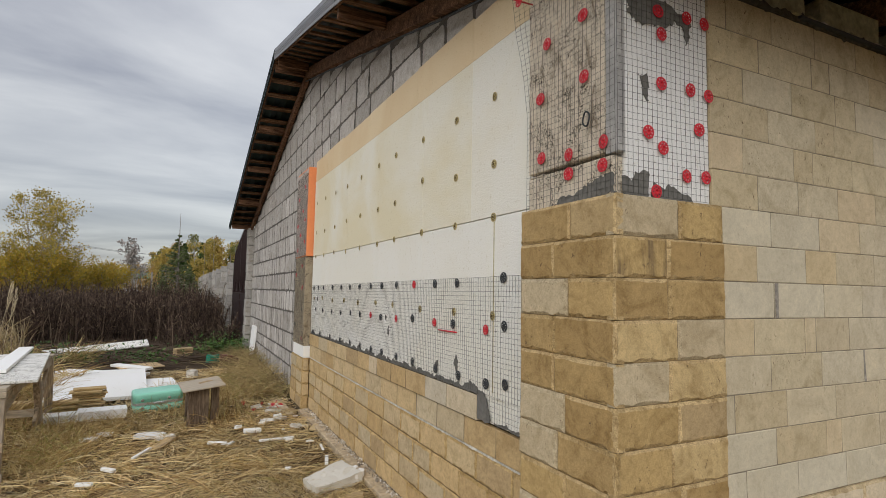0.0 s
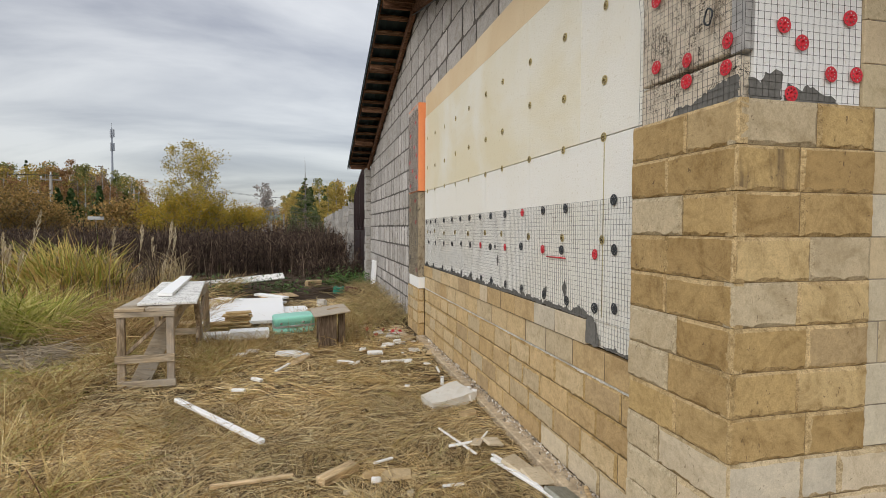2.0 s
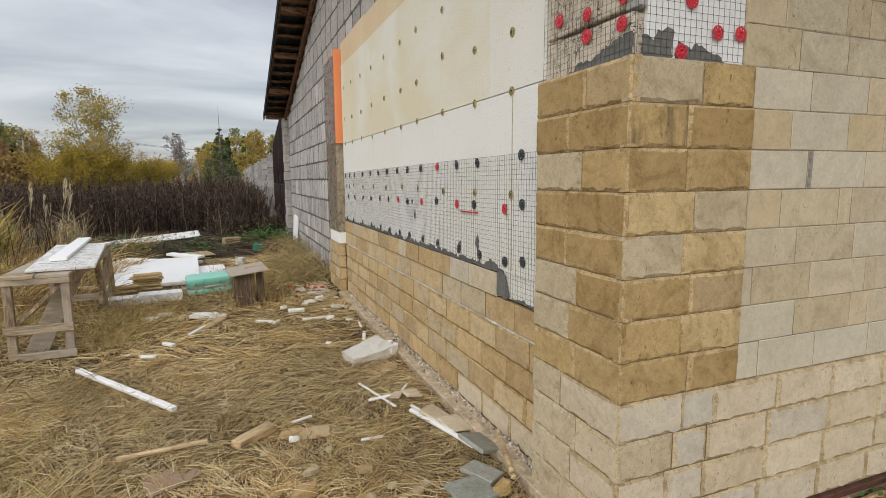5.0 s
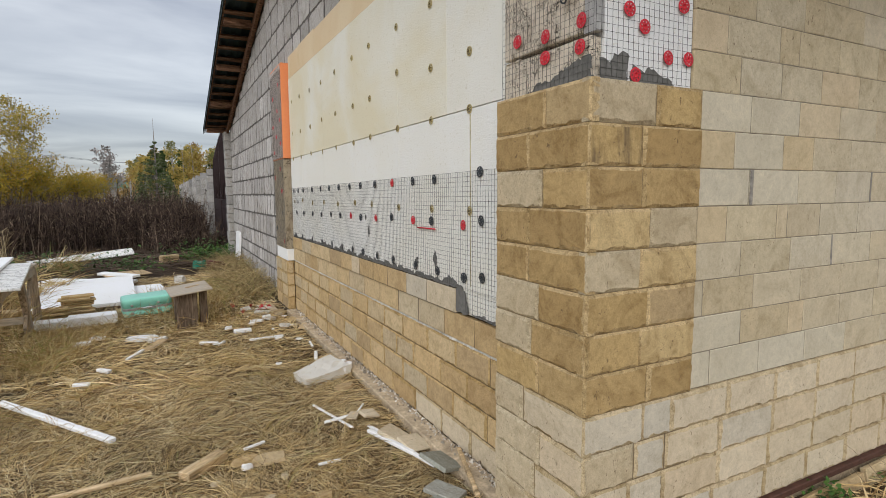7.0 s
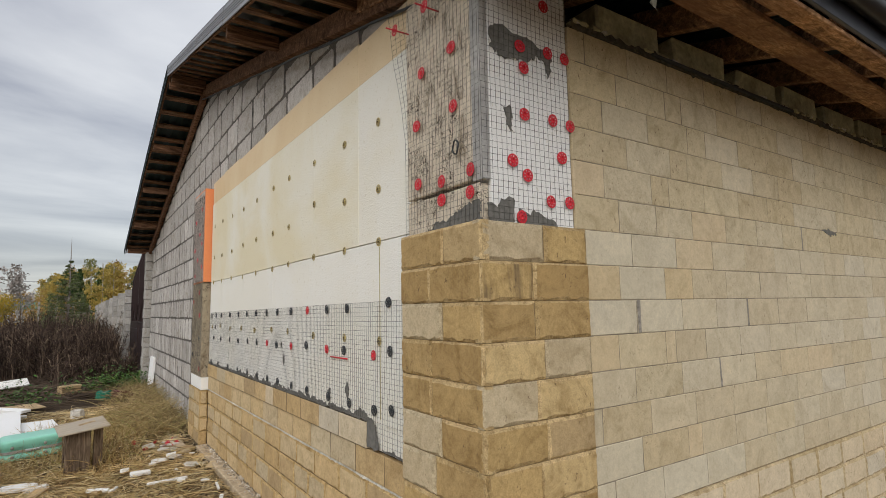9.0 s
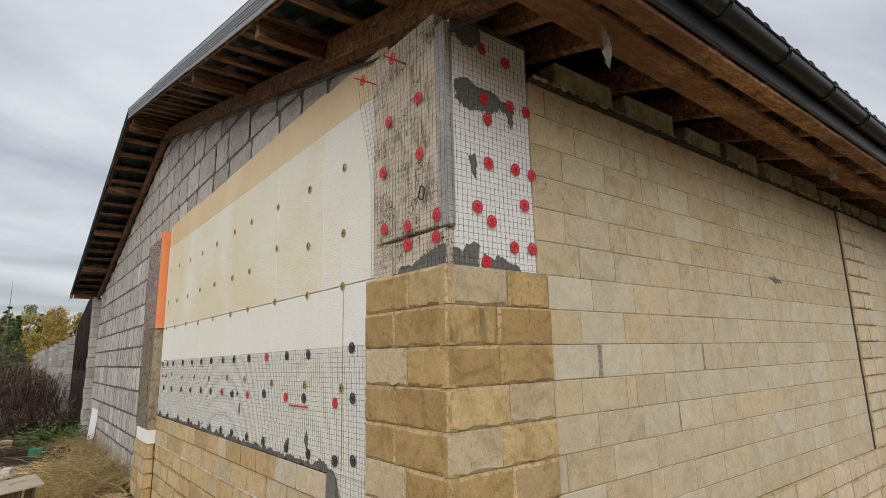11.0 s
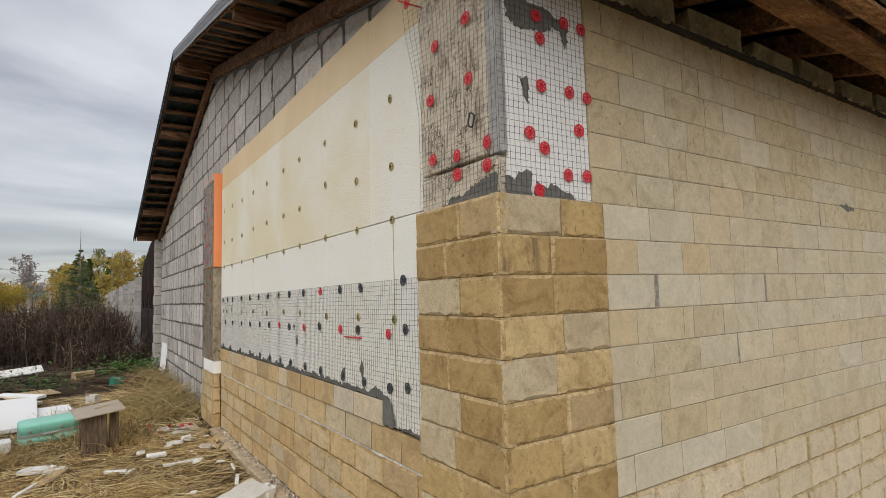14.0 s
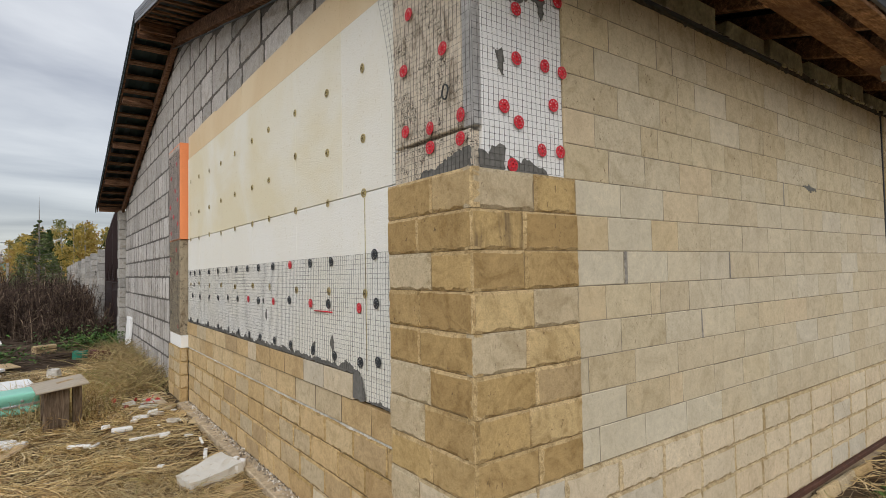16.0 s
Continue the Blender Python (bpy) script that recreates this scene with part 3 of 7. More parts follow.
def build_roof():
    roof = empty("roof", "dark metal roof with brown timber rafters and battens under the overhang", "roof", kind="structure")
    x1 = 16.4
    # sheet: two slopes with a stepped tile profile
    for s, nm in ((-1, "near"), (1, "far")):
        vs, fs = [], []
        y_end = EAVE if s < 0 else 2 * RIDGE_Y - EAVE
        n = 20
        xs = [VERGE - 0.01 + i * 0.175 / 2 for i in range(int((x1 - VERGE) / 0.0875) + 1)]
        for i in range(n + 1):
            y = RIDGE_Y + (y_end - RIDGE_Y) * i / n
            for k, x in enumerate(xs):
                vs.append((x, y, roof_z(y) + (0.022 if k % 2 else 0.0) + (0.012 if i == n else 0)))
        m = len(xs)
        for i in range(n):
            for k in range(m - 1):
                a = i * m + k
                fs.append((a, a + 1, a + m + 1, a + m) if s > 0 else (a, a + m, a + m + 1, a + 1))
        o = len(vs)
        vs += [(x, y, z - 0.014) for x, y, z in vs]
        fs += [tuple(q + o for q in f[::-1]) for f in fs]
        put("sheet", mesh_data("sheet", vs, fs, M_roof), roof)
    # battens across the slope, showing under the verge
    for s in (-1, 1):
        y = 0.15
        while y < RIDGE_Y - EAVE - 0.05:
            yy = RIDGE_Y + s * y
            z = roof_z(yy) - 0.052
            t = math.degrees(math.atan(SLOPE)) * -s
            me = box(VERGE + 0.02, WALL_X + 0.4, -0.05, 0.05, -0.0125, 0.0125, 0.002)
            part("batten", me, M_batten, roof, m=pose(0, yy, z, t, 0, 0))
            y += 0.365 + random.uniform(-0.03, 0.03)
    # rafters along the gable: one at the verge, one against the wall
    for xa, w, hh, drop, nm in ((0.115, 0.05, 0.14, 0.13, "rafter"), (VERGE + 0.012, 0.02, 0.07, 0.03, "verge_board")):
        for s in (-1, 1):
            ye = RIDGE_Y + s * (RIDGE_Y - EAVE - 0.03)
            a, b = (xa, RIDGE_Y, RIDGE_Z - drop - hh / 2), (xa, ye, roof_z(ye) - drop - hh / 2)
            part(nm, beam(a, b, w, hh), M_rafter, roof)
    # short lookouts carrying the verge
    for yy in (-0.3, 1.25, 2.75, 5.93, 6.17, 7.8, 9.3, 10.9, 12.4):
        z = roof_z(yy) - 0.13
        part("lookout", box(VERGE + 0.025, 0.088, yy - 0.025, yy + 0.025, z - 0.06, z + 0.05, 0.003), M_rafter, roof)
    v, f = tube_data([(0.075, RIDGE_Y - 6.3 + 0.63 * k, roof_z(RIDGE_Y - 6.3 + 0.63 * k) - 0.325 - 0.012 * (k % 2)) for k in range(11)], [0.008] * 11, 6)
    put("cable", mesh_data("cable", v, f, M_black, True), roof, None, "black cable clipped under the rafter")
    # verge flashing
    for s, mat in ((-1, M_flash), (1, M_roof)):
        ye = RIDGE_Y + s * (RIDGE_Y - EAVE)
        n = 4
        for i in range(n):
            ya, yb = RIDGE_Y + (ye - RIDGE_Y) * i / n, RIDGE_Y + (ye - RIDGE_Y) * (i + 1.02) / n
            lift = 0.004 * (i % 2)
            bm = beam((VERGE - 0.012 - lift, ya, roof_z(ya) - 0.035), (VERGE - 0.012 - lift, yb, roof_z(yb) - 0.035), 0.008, 0.135, 0.002)
            part("flashing", bm, mat, roof)
            for q in range(4):
                d = 0.004 + 0.021 * q
                bm = beam((VERGE - 0.0175 - lift, ya, roof_z(ya) - d), (VERGE - 0.0175 - lift, yb, roof_z(yb) - d), 0.005, 0.006, 0.0015)
                part("flashing_rib", bm, mat, roof)
            bm = beam((VERGE + 0.04, ya, roof_z(ya) + 0.040 + lift), (VERGE + 0.04, yb, roof_z(yb) + 0.040 + lift), 0.115, 0.008, 0.002)
            part("flashing_top", bm, mat, roof)
    # rafter tails over the side wall
    for x in [TAIL_X, 0.405] + [TAIL_X + 0.625 * i for i in range(1, 25)]:
        ya, yb = EAVE + 0.06, 1.2
        bm = beam((x, ya, roof_z(ya) - 0.065 - 0.075), (x, yb, roof_z(yb) - 0.065 - 0.075), 0.055, 0.15, 0.004)
        part("rafter_tail", bm, M_tail, roof)
    # planks fixed along the underside of the tails
    t = math.degrees(math.atan(SLOPE))
    for k, (yc, w, drift) in enumerate(((-0.372, 0.205, 0.026), (-0.545, 0.115, 0.0))):
        xa = -0.32
        for i, length in enumerate((5.3, 3.6, 4.0, 3.4) if k else (4.9, 4.1, 3.9, 3.3)):
            bm = box(0.0, length - 0.006, -w / 2, w / 2, -0.0125, 0.0125, 0.004, None, 0.003)
            y = yc if i == 0 else yc + drift * 2
            part("soffit_plank", bm, M_plank, roof, m=pose(xa, y, roof_z(y) - 0.2285, t, 0, 0) @ pose(0, 0, 0, 0, 0, math.degrees(drift) if i == 0 else 0))
            xa += length
    # fascia borrows the gutter's black to stand in for eaves shadow
    bm = box(VERGE + 0.05, x1 - 0.3, -0.628, -0.607, roof_z(-0.6) - 0.215, roof_z(-0.6) - 0.02, 0.002)
    part("fascia_board", bm, M_gutter, roof, "fascia coloured black for the shadow under the eaves")
    # front edge of the sheet, waved, lapping over the gutter
    xs = [VERGE + 0.0183 * i for i in range(int((x1 - VERGE) / 0.0183))]
    vs, fs = [], []
    for y in (-0.724, -0.68, -0.63):
        for x in xs:
            w = max(0.0, math.sin(2 * math.pi * x / 0.183)) ** 0.6
            vs.append((x, y, 2.896 + (y + 0.724) * SLOPE + 0.017 * w))
    m = len(xs)
    vs += [(x, y, z - 0.004) for x, y, z in vs]
    for r in (0, 1):
        for k in range(m - 1):
            a = r * m + k
            fs.append((a, a + 1, a + m + 1, a + m))
            fs.append(tuple(q + 3 * m for q in (a + m, a + m + 1, a + 1, a)))
    fs += [(k + 1, k, k + 3 * m, k + 1 + 3 * m) for k in range(m - 1)]
    put("eaves_edge", mesh_data("eaves_edge", vs, fs, M_eaves), roof, None, "dark green waved edge of the metal roof")
    return roof


M_eaves = plain_mat("green_roof_metal", (0.02, 0.06, 0.045), 0.4, 0.2, 20, metal=0.1)
M_batten = wood_mat("batten_wood", (0.19, 0.105, 0.06), (0.36, 0.21, 0.125), 0.85, 0)
ROOF = build_roof()


def build_gutter():
    g = empty("gutter", "black half-round rain gutter with brackets along the eaves", "gutter")
    yc, zc, r = -0.664, 2.885, 0.058
    xa, xb = VERGE + 0.02, 16.2
    for i in range(4):
        a = xa + (xb - xa) * i / 4
        b = xa + (xb - xa) * (i + 1) / 4 - 0.002
        vs, fs = [], []
        prof = [(math.cos(w) * q, math.sin(w) * q) for q, ws in ((r, [math.pi + math.pi * k / 14 for k in range(15)]), (r - 0.004, [2 * math.pi - math.pi * k / 14 for k in range(15)])) for w in ws]
        m = len(prof)
        for x in (a, b):
            vs += [(x, yc + p, zc + q) for p, q in prof]
        fs = [(k, (k + 1) % m, m + (k + 1) % m, m + k) for k in range(m)]
        put("trough", mesh_data("trough", vs, fs, M_gutter, True), g)
        v, f = tube_data([(a, yc - r, zc + 0.003), (b, yc - r, zc + 0.003)], [0.007, 0.007], 8)
        put("rim", mesh_data("rim", v, f, M_gutter, True), g)
    for i in range(24):
        x = 0.35 + 0.62 * i
        pts = [(x, yc + (r + 0.004) * math.cos(w), zc + (r + 0.004) * math.sin(w)) for w in [math.pi * (0.98 + 1.04 * k / 12) for k in range(13)]]
        v, f = tube_data(pts, [0.006] * len(pts), 6)
        v2 = [(x + (p[0] - x) * 2.2, p[1], p[2]) for p in v]
        put("bracket", mesh_data("bracket", v2, f, M_gutter, True), g)


build_gutter()


# ---- corner pilaster with split-faced stones ----
def build_corner():
    c = empty("corner_pilaster", "corner pilaster faced with ochre split-faced stone", "pilaster")
    front = [0.317, 0.270, 0.305, 0.262, 0.312, 0.266, 0.261, 0.325]
    flank = [0.275, 0.326, 0.280, 0.349, 0.338, 0.264, 0.345, 0.250]
    W, D = 0.575, 0.585
    pale_f = {(7, 0), (3, 0), (4, 1)}
    for r in range(8):
        z = 0.60 + 0.15 * r
        lay_row(c, on_b, "rock", 0.0, W, [front[r]], z, 0.15, 0.022, [M_pale if (r, 0) in pale_f else M_stained if r == 6 else M_ochre, M_pale if (r, 1) in pale_f else M_ochre], 0.0022, 0.022)
        lay_row(c, on_a, "rock", 0.0, D, [flank[r]], z, 0.15, 0.022, [M_stained if r == 0 else M_ochre, M_pale if r in (1, 2, 5) else M_ochre], 0.0022, 0.022)
    base_front = [0.25, 0.229, 0.263, 0.299]
    base_flank = [0.36, 0.297, 0.262, 0.377]
    for r in range(4):
        z = 0.15 * r
        lay_row(c, on_b, "rock", 0.0, base_front[r], [], z, 0.15, 0.022, M_pale if r == 2 else M_cream, 0.0024, 0.022)
        lay_row(c, on_a, "rock", 0.0, D, [base_flank[r]], z, 0.15, 0.022, [M_cream, M_pale], 0.0024, 0.022)
    part("core", box(0.0094, 0.098, 0.0094, D - 0.005, -0.1, 1.793), M_quoin_joint, c)
    part("core_return", box(0.1, 0.571, 0.0094, 0.034, 0.0, 1.793), M_quoin_joint, c)
    return c


CORNER = build_corner()


# ---- side wall tiles ----
SIDE_JOINTS = [
    [0.701, 1.032, 1.386, 1.737],
    [0.894, 1.243, 1.360, 1.671, 1.990, 2.321],
    [0.640, 0.970, 1.325, 1.667, 2.020, 2.392, 2.729, 3.076],
    [0.872, 1.227, 1.565, 1.918, 2.211, 2.560, 2.908, 3.229],
    [0.769, 1.111, 1.190, 1.449, 1.781, 2.107, 2.428, 2.775, 3.125],
    [0.906, 1.260, 1.566, 1.892, 2.234, 2.602, 2.896],
    [0.799, 1.133, 1.364, 1.680, 2.044, 2.370, 2.692, 3.025, 3.378],
    [0.896, 1.240, 1.567, 1.895, 2.239, 2.572, 2.920],
    [0.817, 1.094, 1.398, 1.716, 2.054, 2.363, 2.700, 3.040, 3.350, 3.704, 4.082],
    [0.727, 1.069, 1.211, 1.526, 1.869, 2.204, 2.541, 2.875, 3.181, 3.500, 3.848],
    [0.898, 1.236, 1.384, 1.720, 2.053, 2.363, 2.677, 3.008, 3.341, 3.627, 3.950, 4.280],
    [0.736, 1.067, 1.405, 1.575, 1.909, 2.236, 2.583, 2.905, 3.406],
    [0.845, 1.225, 1.368, 1.705, 2.041, 2.402, 2.752, 3.067, 3.387, 3.743, 4.060, 4.358],
    [0.638, 0.938, 1.257, 1.596, 1.937, 2.227, 2.558, 2.870, 3.193, 3.632],
]
BASE_JOINTS = [[0.410, 0.732, 1.095, 1.431, 1.781, 2.114], [0.418, 0.758, 1.110, 1.472, 1.817, 2.142], [0.435, 0.767, 1.131, 1.475, 1.827], [0.456, 0.811, 1.147, 1.483, 1.817]]


def build_side_tiles():
    # tiles whose tone stands apart from their course
    odd = {(6, 0): M_peach, (6, 2): M_peach, (4, 0): M_peach, (4, 2): M_peach, (3, 5): M_peach, (3, 6): M_peach, (2, 1): M_sand_dun, (3, 1): M_sand_dun,
           (1, 1): M_sand_dun, (1, 2): M_peach, (7, 2): M_peach, (9, 0): M_peach, (8, 3): M_peach, (10, 4): M_sand, (11, 4): M_sand, (12, 6): M_sand, (11, 1): M_sand,
           (0, 0): M_chalk, (0, 1): M_chalk, (0, 2): M_chalk, (1, 0): M_chalk, (5, 0): M_chalk, (5, 1): M_chalk, (7, 0): M_chalk, (7, 1): M_chalk, (6, 1): M_chalk, (0, 3): M_chalk}
    for r, joints in enumerate(SIDE_JOINTS):
        start = 0.577 if r < 8 else 0.53
        cuts = joints + every(joints[-1] + 0.338, 0.338, 4.6, 0.012)
        mats = [odd.get((r, i), M_sand_dun if r > 7 else M_sand) for i in range(len(cuts) + 1)]
        lay_row(SIDE, on_b, "flat", start, 4.64, cuts, 0.60 + 0.15 * r, 0.15, 0.012, mats, 0.0026, 0.032)
    begin = [0.25, 0.229, 0.263, 0.299]
    for r in range(4):
        j = BASE_JOINTS[r] + every(BASE_JOINTS[r][-1] + 0.348, 0.348, 9.0, 0.012)
        lay_row(SIDE, on_b, "rock", begin[r], 8.6, j, 0.15 * r, 0.15, 0.020, M_cream, 0.0022, 0.022)
    # second pilaster and the wall past it
    for r in range(14):
        lay_row(SIDE, on_b, "rock", 4.66, 5.25, [4.66 + (0.27 if r % 2 else 0.33)], 0.60 + 0.15 * r, 0.15, 0.022, M_cream, 0.004, 0.02)
    for r in range(14):
        lay_row(SIDE, on_b, "flat", 5.255, 8.6, every(5.4 + 0.17 * (r % 2), 0.346, 8.6, 0.01), 0.60 + 0.15 * r, 0.15, 0.012, M_sand, 0.0022, 0.032)
    part("joint_bed", box(0.578, 4.64, 0.0213, 0.0316, 0.601, 2.698), M_side_joint, SIDE, "dark mortar in the joints")
    rnd = random.Random(7)
    bm = bmesh.new()
    rows = []
    for i in range(330):
        x = 0.55 + i * 0.025
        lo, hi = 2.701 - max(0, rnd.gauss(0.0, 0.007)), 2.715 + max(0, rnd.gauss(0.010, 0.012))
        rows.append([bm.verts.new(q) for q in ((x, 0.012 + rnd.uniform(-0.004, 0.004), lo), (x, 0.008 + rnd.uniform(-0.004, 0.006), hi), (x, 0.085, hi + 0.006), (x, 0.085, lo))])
    for i in range(329):
        for k in range(4):
            bm.faces.new((rows[i][k], rows[i][(k + 1) % 4], rows[i + 1][(k + 1) % 4], rows[i + 1][k]))
    bmesh.ops.recalc_face_normals(bm, faces=bm.faces)
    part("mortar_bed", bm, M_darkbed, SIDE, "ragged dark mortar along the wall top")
    for i in range(90):
        x = rnd.uniform(0.56, 6.0)
        w = rnd.uniform(0.008, 0.035)
        part("mortar_crumb", box(x - w, x + w, 0.004, 0.05, 2.722 + rnd.uniform(-0.008, 0.004), 2.734 + rnd.uniform(-0.004, 0.010), 0.003, None, 0.005), M_topblock if i % 3 else M_lime, SIDE)
    part("dark_lath", box(1.12, 2.62, -0.006, 0.03, 2.706, 2.722, 0.002, None, 0.003), M_black, SIDE, "dark strip lying along the wall top")
    for x, z0, z1, w in ((1.88, 1.352, 1.498, 0.008), (1.56, 1.052, 1.198, 0.006), (0.92, 1.352, 1.498, 0.010), (2.62, 1.80, 1.95, 0.006)):
        part("mortar_smear", box(x - w, x + w, 0.0170, 0.0215, z0, z1, 0.0015, None, 0.0025), M_smear, SIDE, "gray mortar smeared over a joint")
    part("joint_strip", box(4.642, 4.658, 0.012, 0.03, 0.6, 2.7), M_black, SIDE, "dark gap beside the next pilaster")
    part("drip_board", box(0.02, 8.6, -0.018, 0.03, -0.035, -0.002, 0.004), M_drip, SIDE, "rusty brown edge strip under the plinth")


M_smear = plain_mat("smeared_mortar", (0.34, 0.31, 0.27), 0.95, 0.5, 60, relief=0.5)
M_side_joint = plain_mat("side_mortar", (0.29, 0.245, 0.18), 0.95, 0.5, 8, relief=0.4)
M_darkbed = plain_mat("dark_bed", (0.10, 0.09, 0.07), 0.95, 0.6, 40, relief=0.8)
M_drip = plain_mat("rusty_strip", (0.10, 0.045, 0.03), 0.7, 0.4, 30, relief=0.5)
build_side_tiles()


# ---- plinth of the gable field ----
PLINTH_JOINTS = [
    [0.956, 1.297, 1.669, 2.051, 2.357, 2.678, 3.007, 3.286, 3.774, 4.222, 4.670],
    [0.797, 1.153, 1.486, 1.864, 2.209, 2.503, 2.844, 3.197, 3.469, 3.805, 4.230, 4.600, 4.930],
    [0.660, 0.994, 1.303, 1.691, 1.973, 2.251, 2.585, 2.937, 3.303, 3.695, 4.035, 4.525, 4.843],
    [0.773, 1.113, 1.470, 1.855, 2.198, 2.558, 2.928, 3.309, 3.679, 4.041, 4.338, 4.684, 5.010],
    [0.917, 1.250, 1.603, 1.923, 2.279, 2.630, 3.011, 3.386, 3.731, 4.100, 4.400, 4.645, 4.960],
    [1.459, 1.763, 2.095, 2.390, 2.713, 2.910, 3.237, 3.581, 3.939, 4.321, 4.727],
]


def build_gable_plinth():
    p = part("plinth", box(FIELD_X + 0.0084, WALL_X - 0.009, 0.586, 5.215, -0.1, 0.597), M_joint)
    tagged(p, "stone plinth along the gable with a mortar ledge", "plinth", kind="structure")
    for r, joints in enumerate(PLINTH_JOINTS[:4]):
        mats = [M_cream, M_cream, M_cream, M_plinth] if r == 0 else [M_plinth, M_plinth]
        lay_row(p, on_a, "rock", 0.589, 5.218, joints, 0.15 * r, 0.15, 0.020, mats, 0.0048, FIELD_X + 0.02)
    lay_row(p, on_a, "flat", 0.589, 5.218, PLINTH_JOINTS[4], 0.612, 0.151, 0.014, [M_plinth, M_plinth, M_plinth, M_pale, M_plinth], 0.0062, FIELD_X + 0.014)
    lay_row(p, on_a, "flat", 1.10, 5.218, PLINTH_JOINTS[5], 0.762, 0.138, 0.016, [M_cream, M_cream, M_plinth, M_plinth, M_plinth, M_cream, M_plinth], 0.0062, FIELD_X + 0.006)
    bm = bmesh.new()
    n = 420
    ys = [0.588 + (5.216 - 0.588) * i / n for i in range(n + 1)]
    rows = []
    for y in ys:
        k = noise.noise((y * 9, 3, 1)) * 0.005 + noise.noise((y * 31, 3, 1)) * 0.005 + noise.noise((y * 90, 3, 1)) * 0.005
        k -= 0.012 * max(0.0, noise.noise((y * 4, 9, 1)))
        rows.append([bm.verts.new(q) for q in ((FIELD_X + 0.03, y, 0.614 + k), (FIELD_X + 0.003 - k, y, 0.6115 + k * 0.8), (FIELD_X + 0.002 - k * 1.3, y, 0.602 - abs(k) * 0.3), (FIELD_X + 0.03, y, 0.598))])
    for i in range(n):
        for k in range(4):
            k2 = (k + 1) % 4
            bm.faces.new((rows[i][k], rows[i][k2], rows[i + 1][k2], rows[i + 1][k]))
    bmesh.ops.recalc_face_normals(bm, faces=bm.faces)
    part("mortar_ledge", bm, M_lime, p, "pale mortar squeezed out along the ledge")
    part("backing", box(FIELD_X + 0.0013, WALL_X - 0.009, 0.588, 5.214, 0.616, 0.757), M_joint, p)
    part("backing", box(FIELD_X - 0.0087, WALL_X - 0.009, 1.103, 5.214, 0.763, 0.897), M_joint, p)


build_gable_plinth()


# ---- gray blocks of the gable ----
def build_blocks():
    courses = [-0.04, 0.28, 0.49, 0.76, 1.08, 1.40, 1.68, 1.97, 2.26, 2.60, 2.93, 3.26, 3.58, 3.90, 4.22, 4.5]
    for r in range(len(courses) - 1):
        z, h = courses[r], courses[r + 1] - courses[r]
        y = (0.0 if r % 2 else -0.3) + random.uniform(-0.08, 0.08)
        while y < LEN - 0.05:
            w = random.choice([0.4, 0.4, 0.5, 0.6]) if y < 5.5 or z > 2.9 else random.choice([0.2, 0.2, 0.25, 0.3, 0.4])
            a, b = max(y, 0.05), min(y + w, LEN)
            y += w
            if b - a < 0.08 or (b < 5.9 and z + h < 2.98):
                continue
            top = min(roof_z(a), roof_z(b)) - 0.19
            if z > top - 0.05:
                continue
            hh = min(h, top - z)
            gap = random.uniform(0.012, 0.027)
            v, f = rock_tile(b - a - gap * 1.25, hh - gap * 0.6, 0.014, random.randrange(99999), 0.007, 0.25, 0.013)
            me = mesh_data("block", v, f, M_block)
            m = pose(WALL_X + random.uniform(-0.004, 0.0008), b - gap / 2, z + gap / 2, 0, 0, -90) @ pose(0, 0, 0, 0, random.uniform(-0.7, 0.7), 0)
            put("block", me, GABLE, m)
            # mortar pushed out over some of the joints
            if random.random() < 0.5:
                bm = bmesh.new()
                n, lw = 9, min(0.22, (b - a) * random.uniform(0.3, 0.7))
                up = random.random() < 0.55
                ra, rb = [], []
                for k in range(n):
                    u = k / (n - 1) - 0.5
                    wd = 0.022 * (1 - (2 * u) ** 2) + 0.004
                    s0, s1 = -wd * random.uniform(0.3, 1.0), wd * random.uniform(0.3, 1.0)
                    ra.append(bm.verts.new((u * lw, -random.uniform(0.001, 0.004), s0) if not up else (s0, -random.uniform(0.001, 0.004), u * min(lw, hh * 0.9))))
                    rb.append(bm.verts.new((u * lw, -random.uniform(0.001, 0.004), s1) if not up else (s1, -random.uniform(0.001, 0.004), u * min(lw, hh * 0.9))))
                for k in range(n - 1):
                    bm.faces.new((ra[k], ra[k + 1], rb[k + 1], rb[k]))
                bmesh.ops.solidify(bm, geom=bm.faces[:], thickness=0.012)
                at = (a, z + hh / 2) if up else ((a + b) / 2, z)
                part("mortar_smear", bm, M_squeeze, GABLE, "", pose(WALL_X - 0.0155, at[0], at[1], 0, 0, -90))


build_blocks()


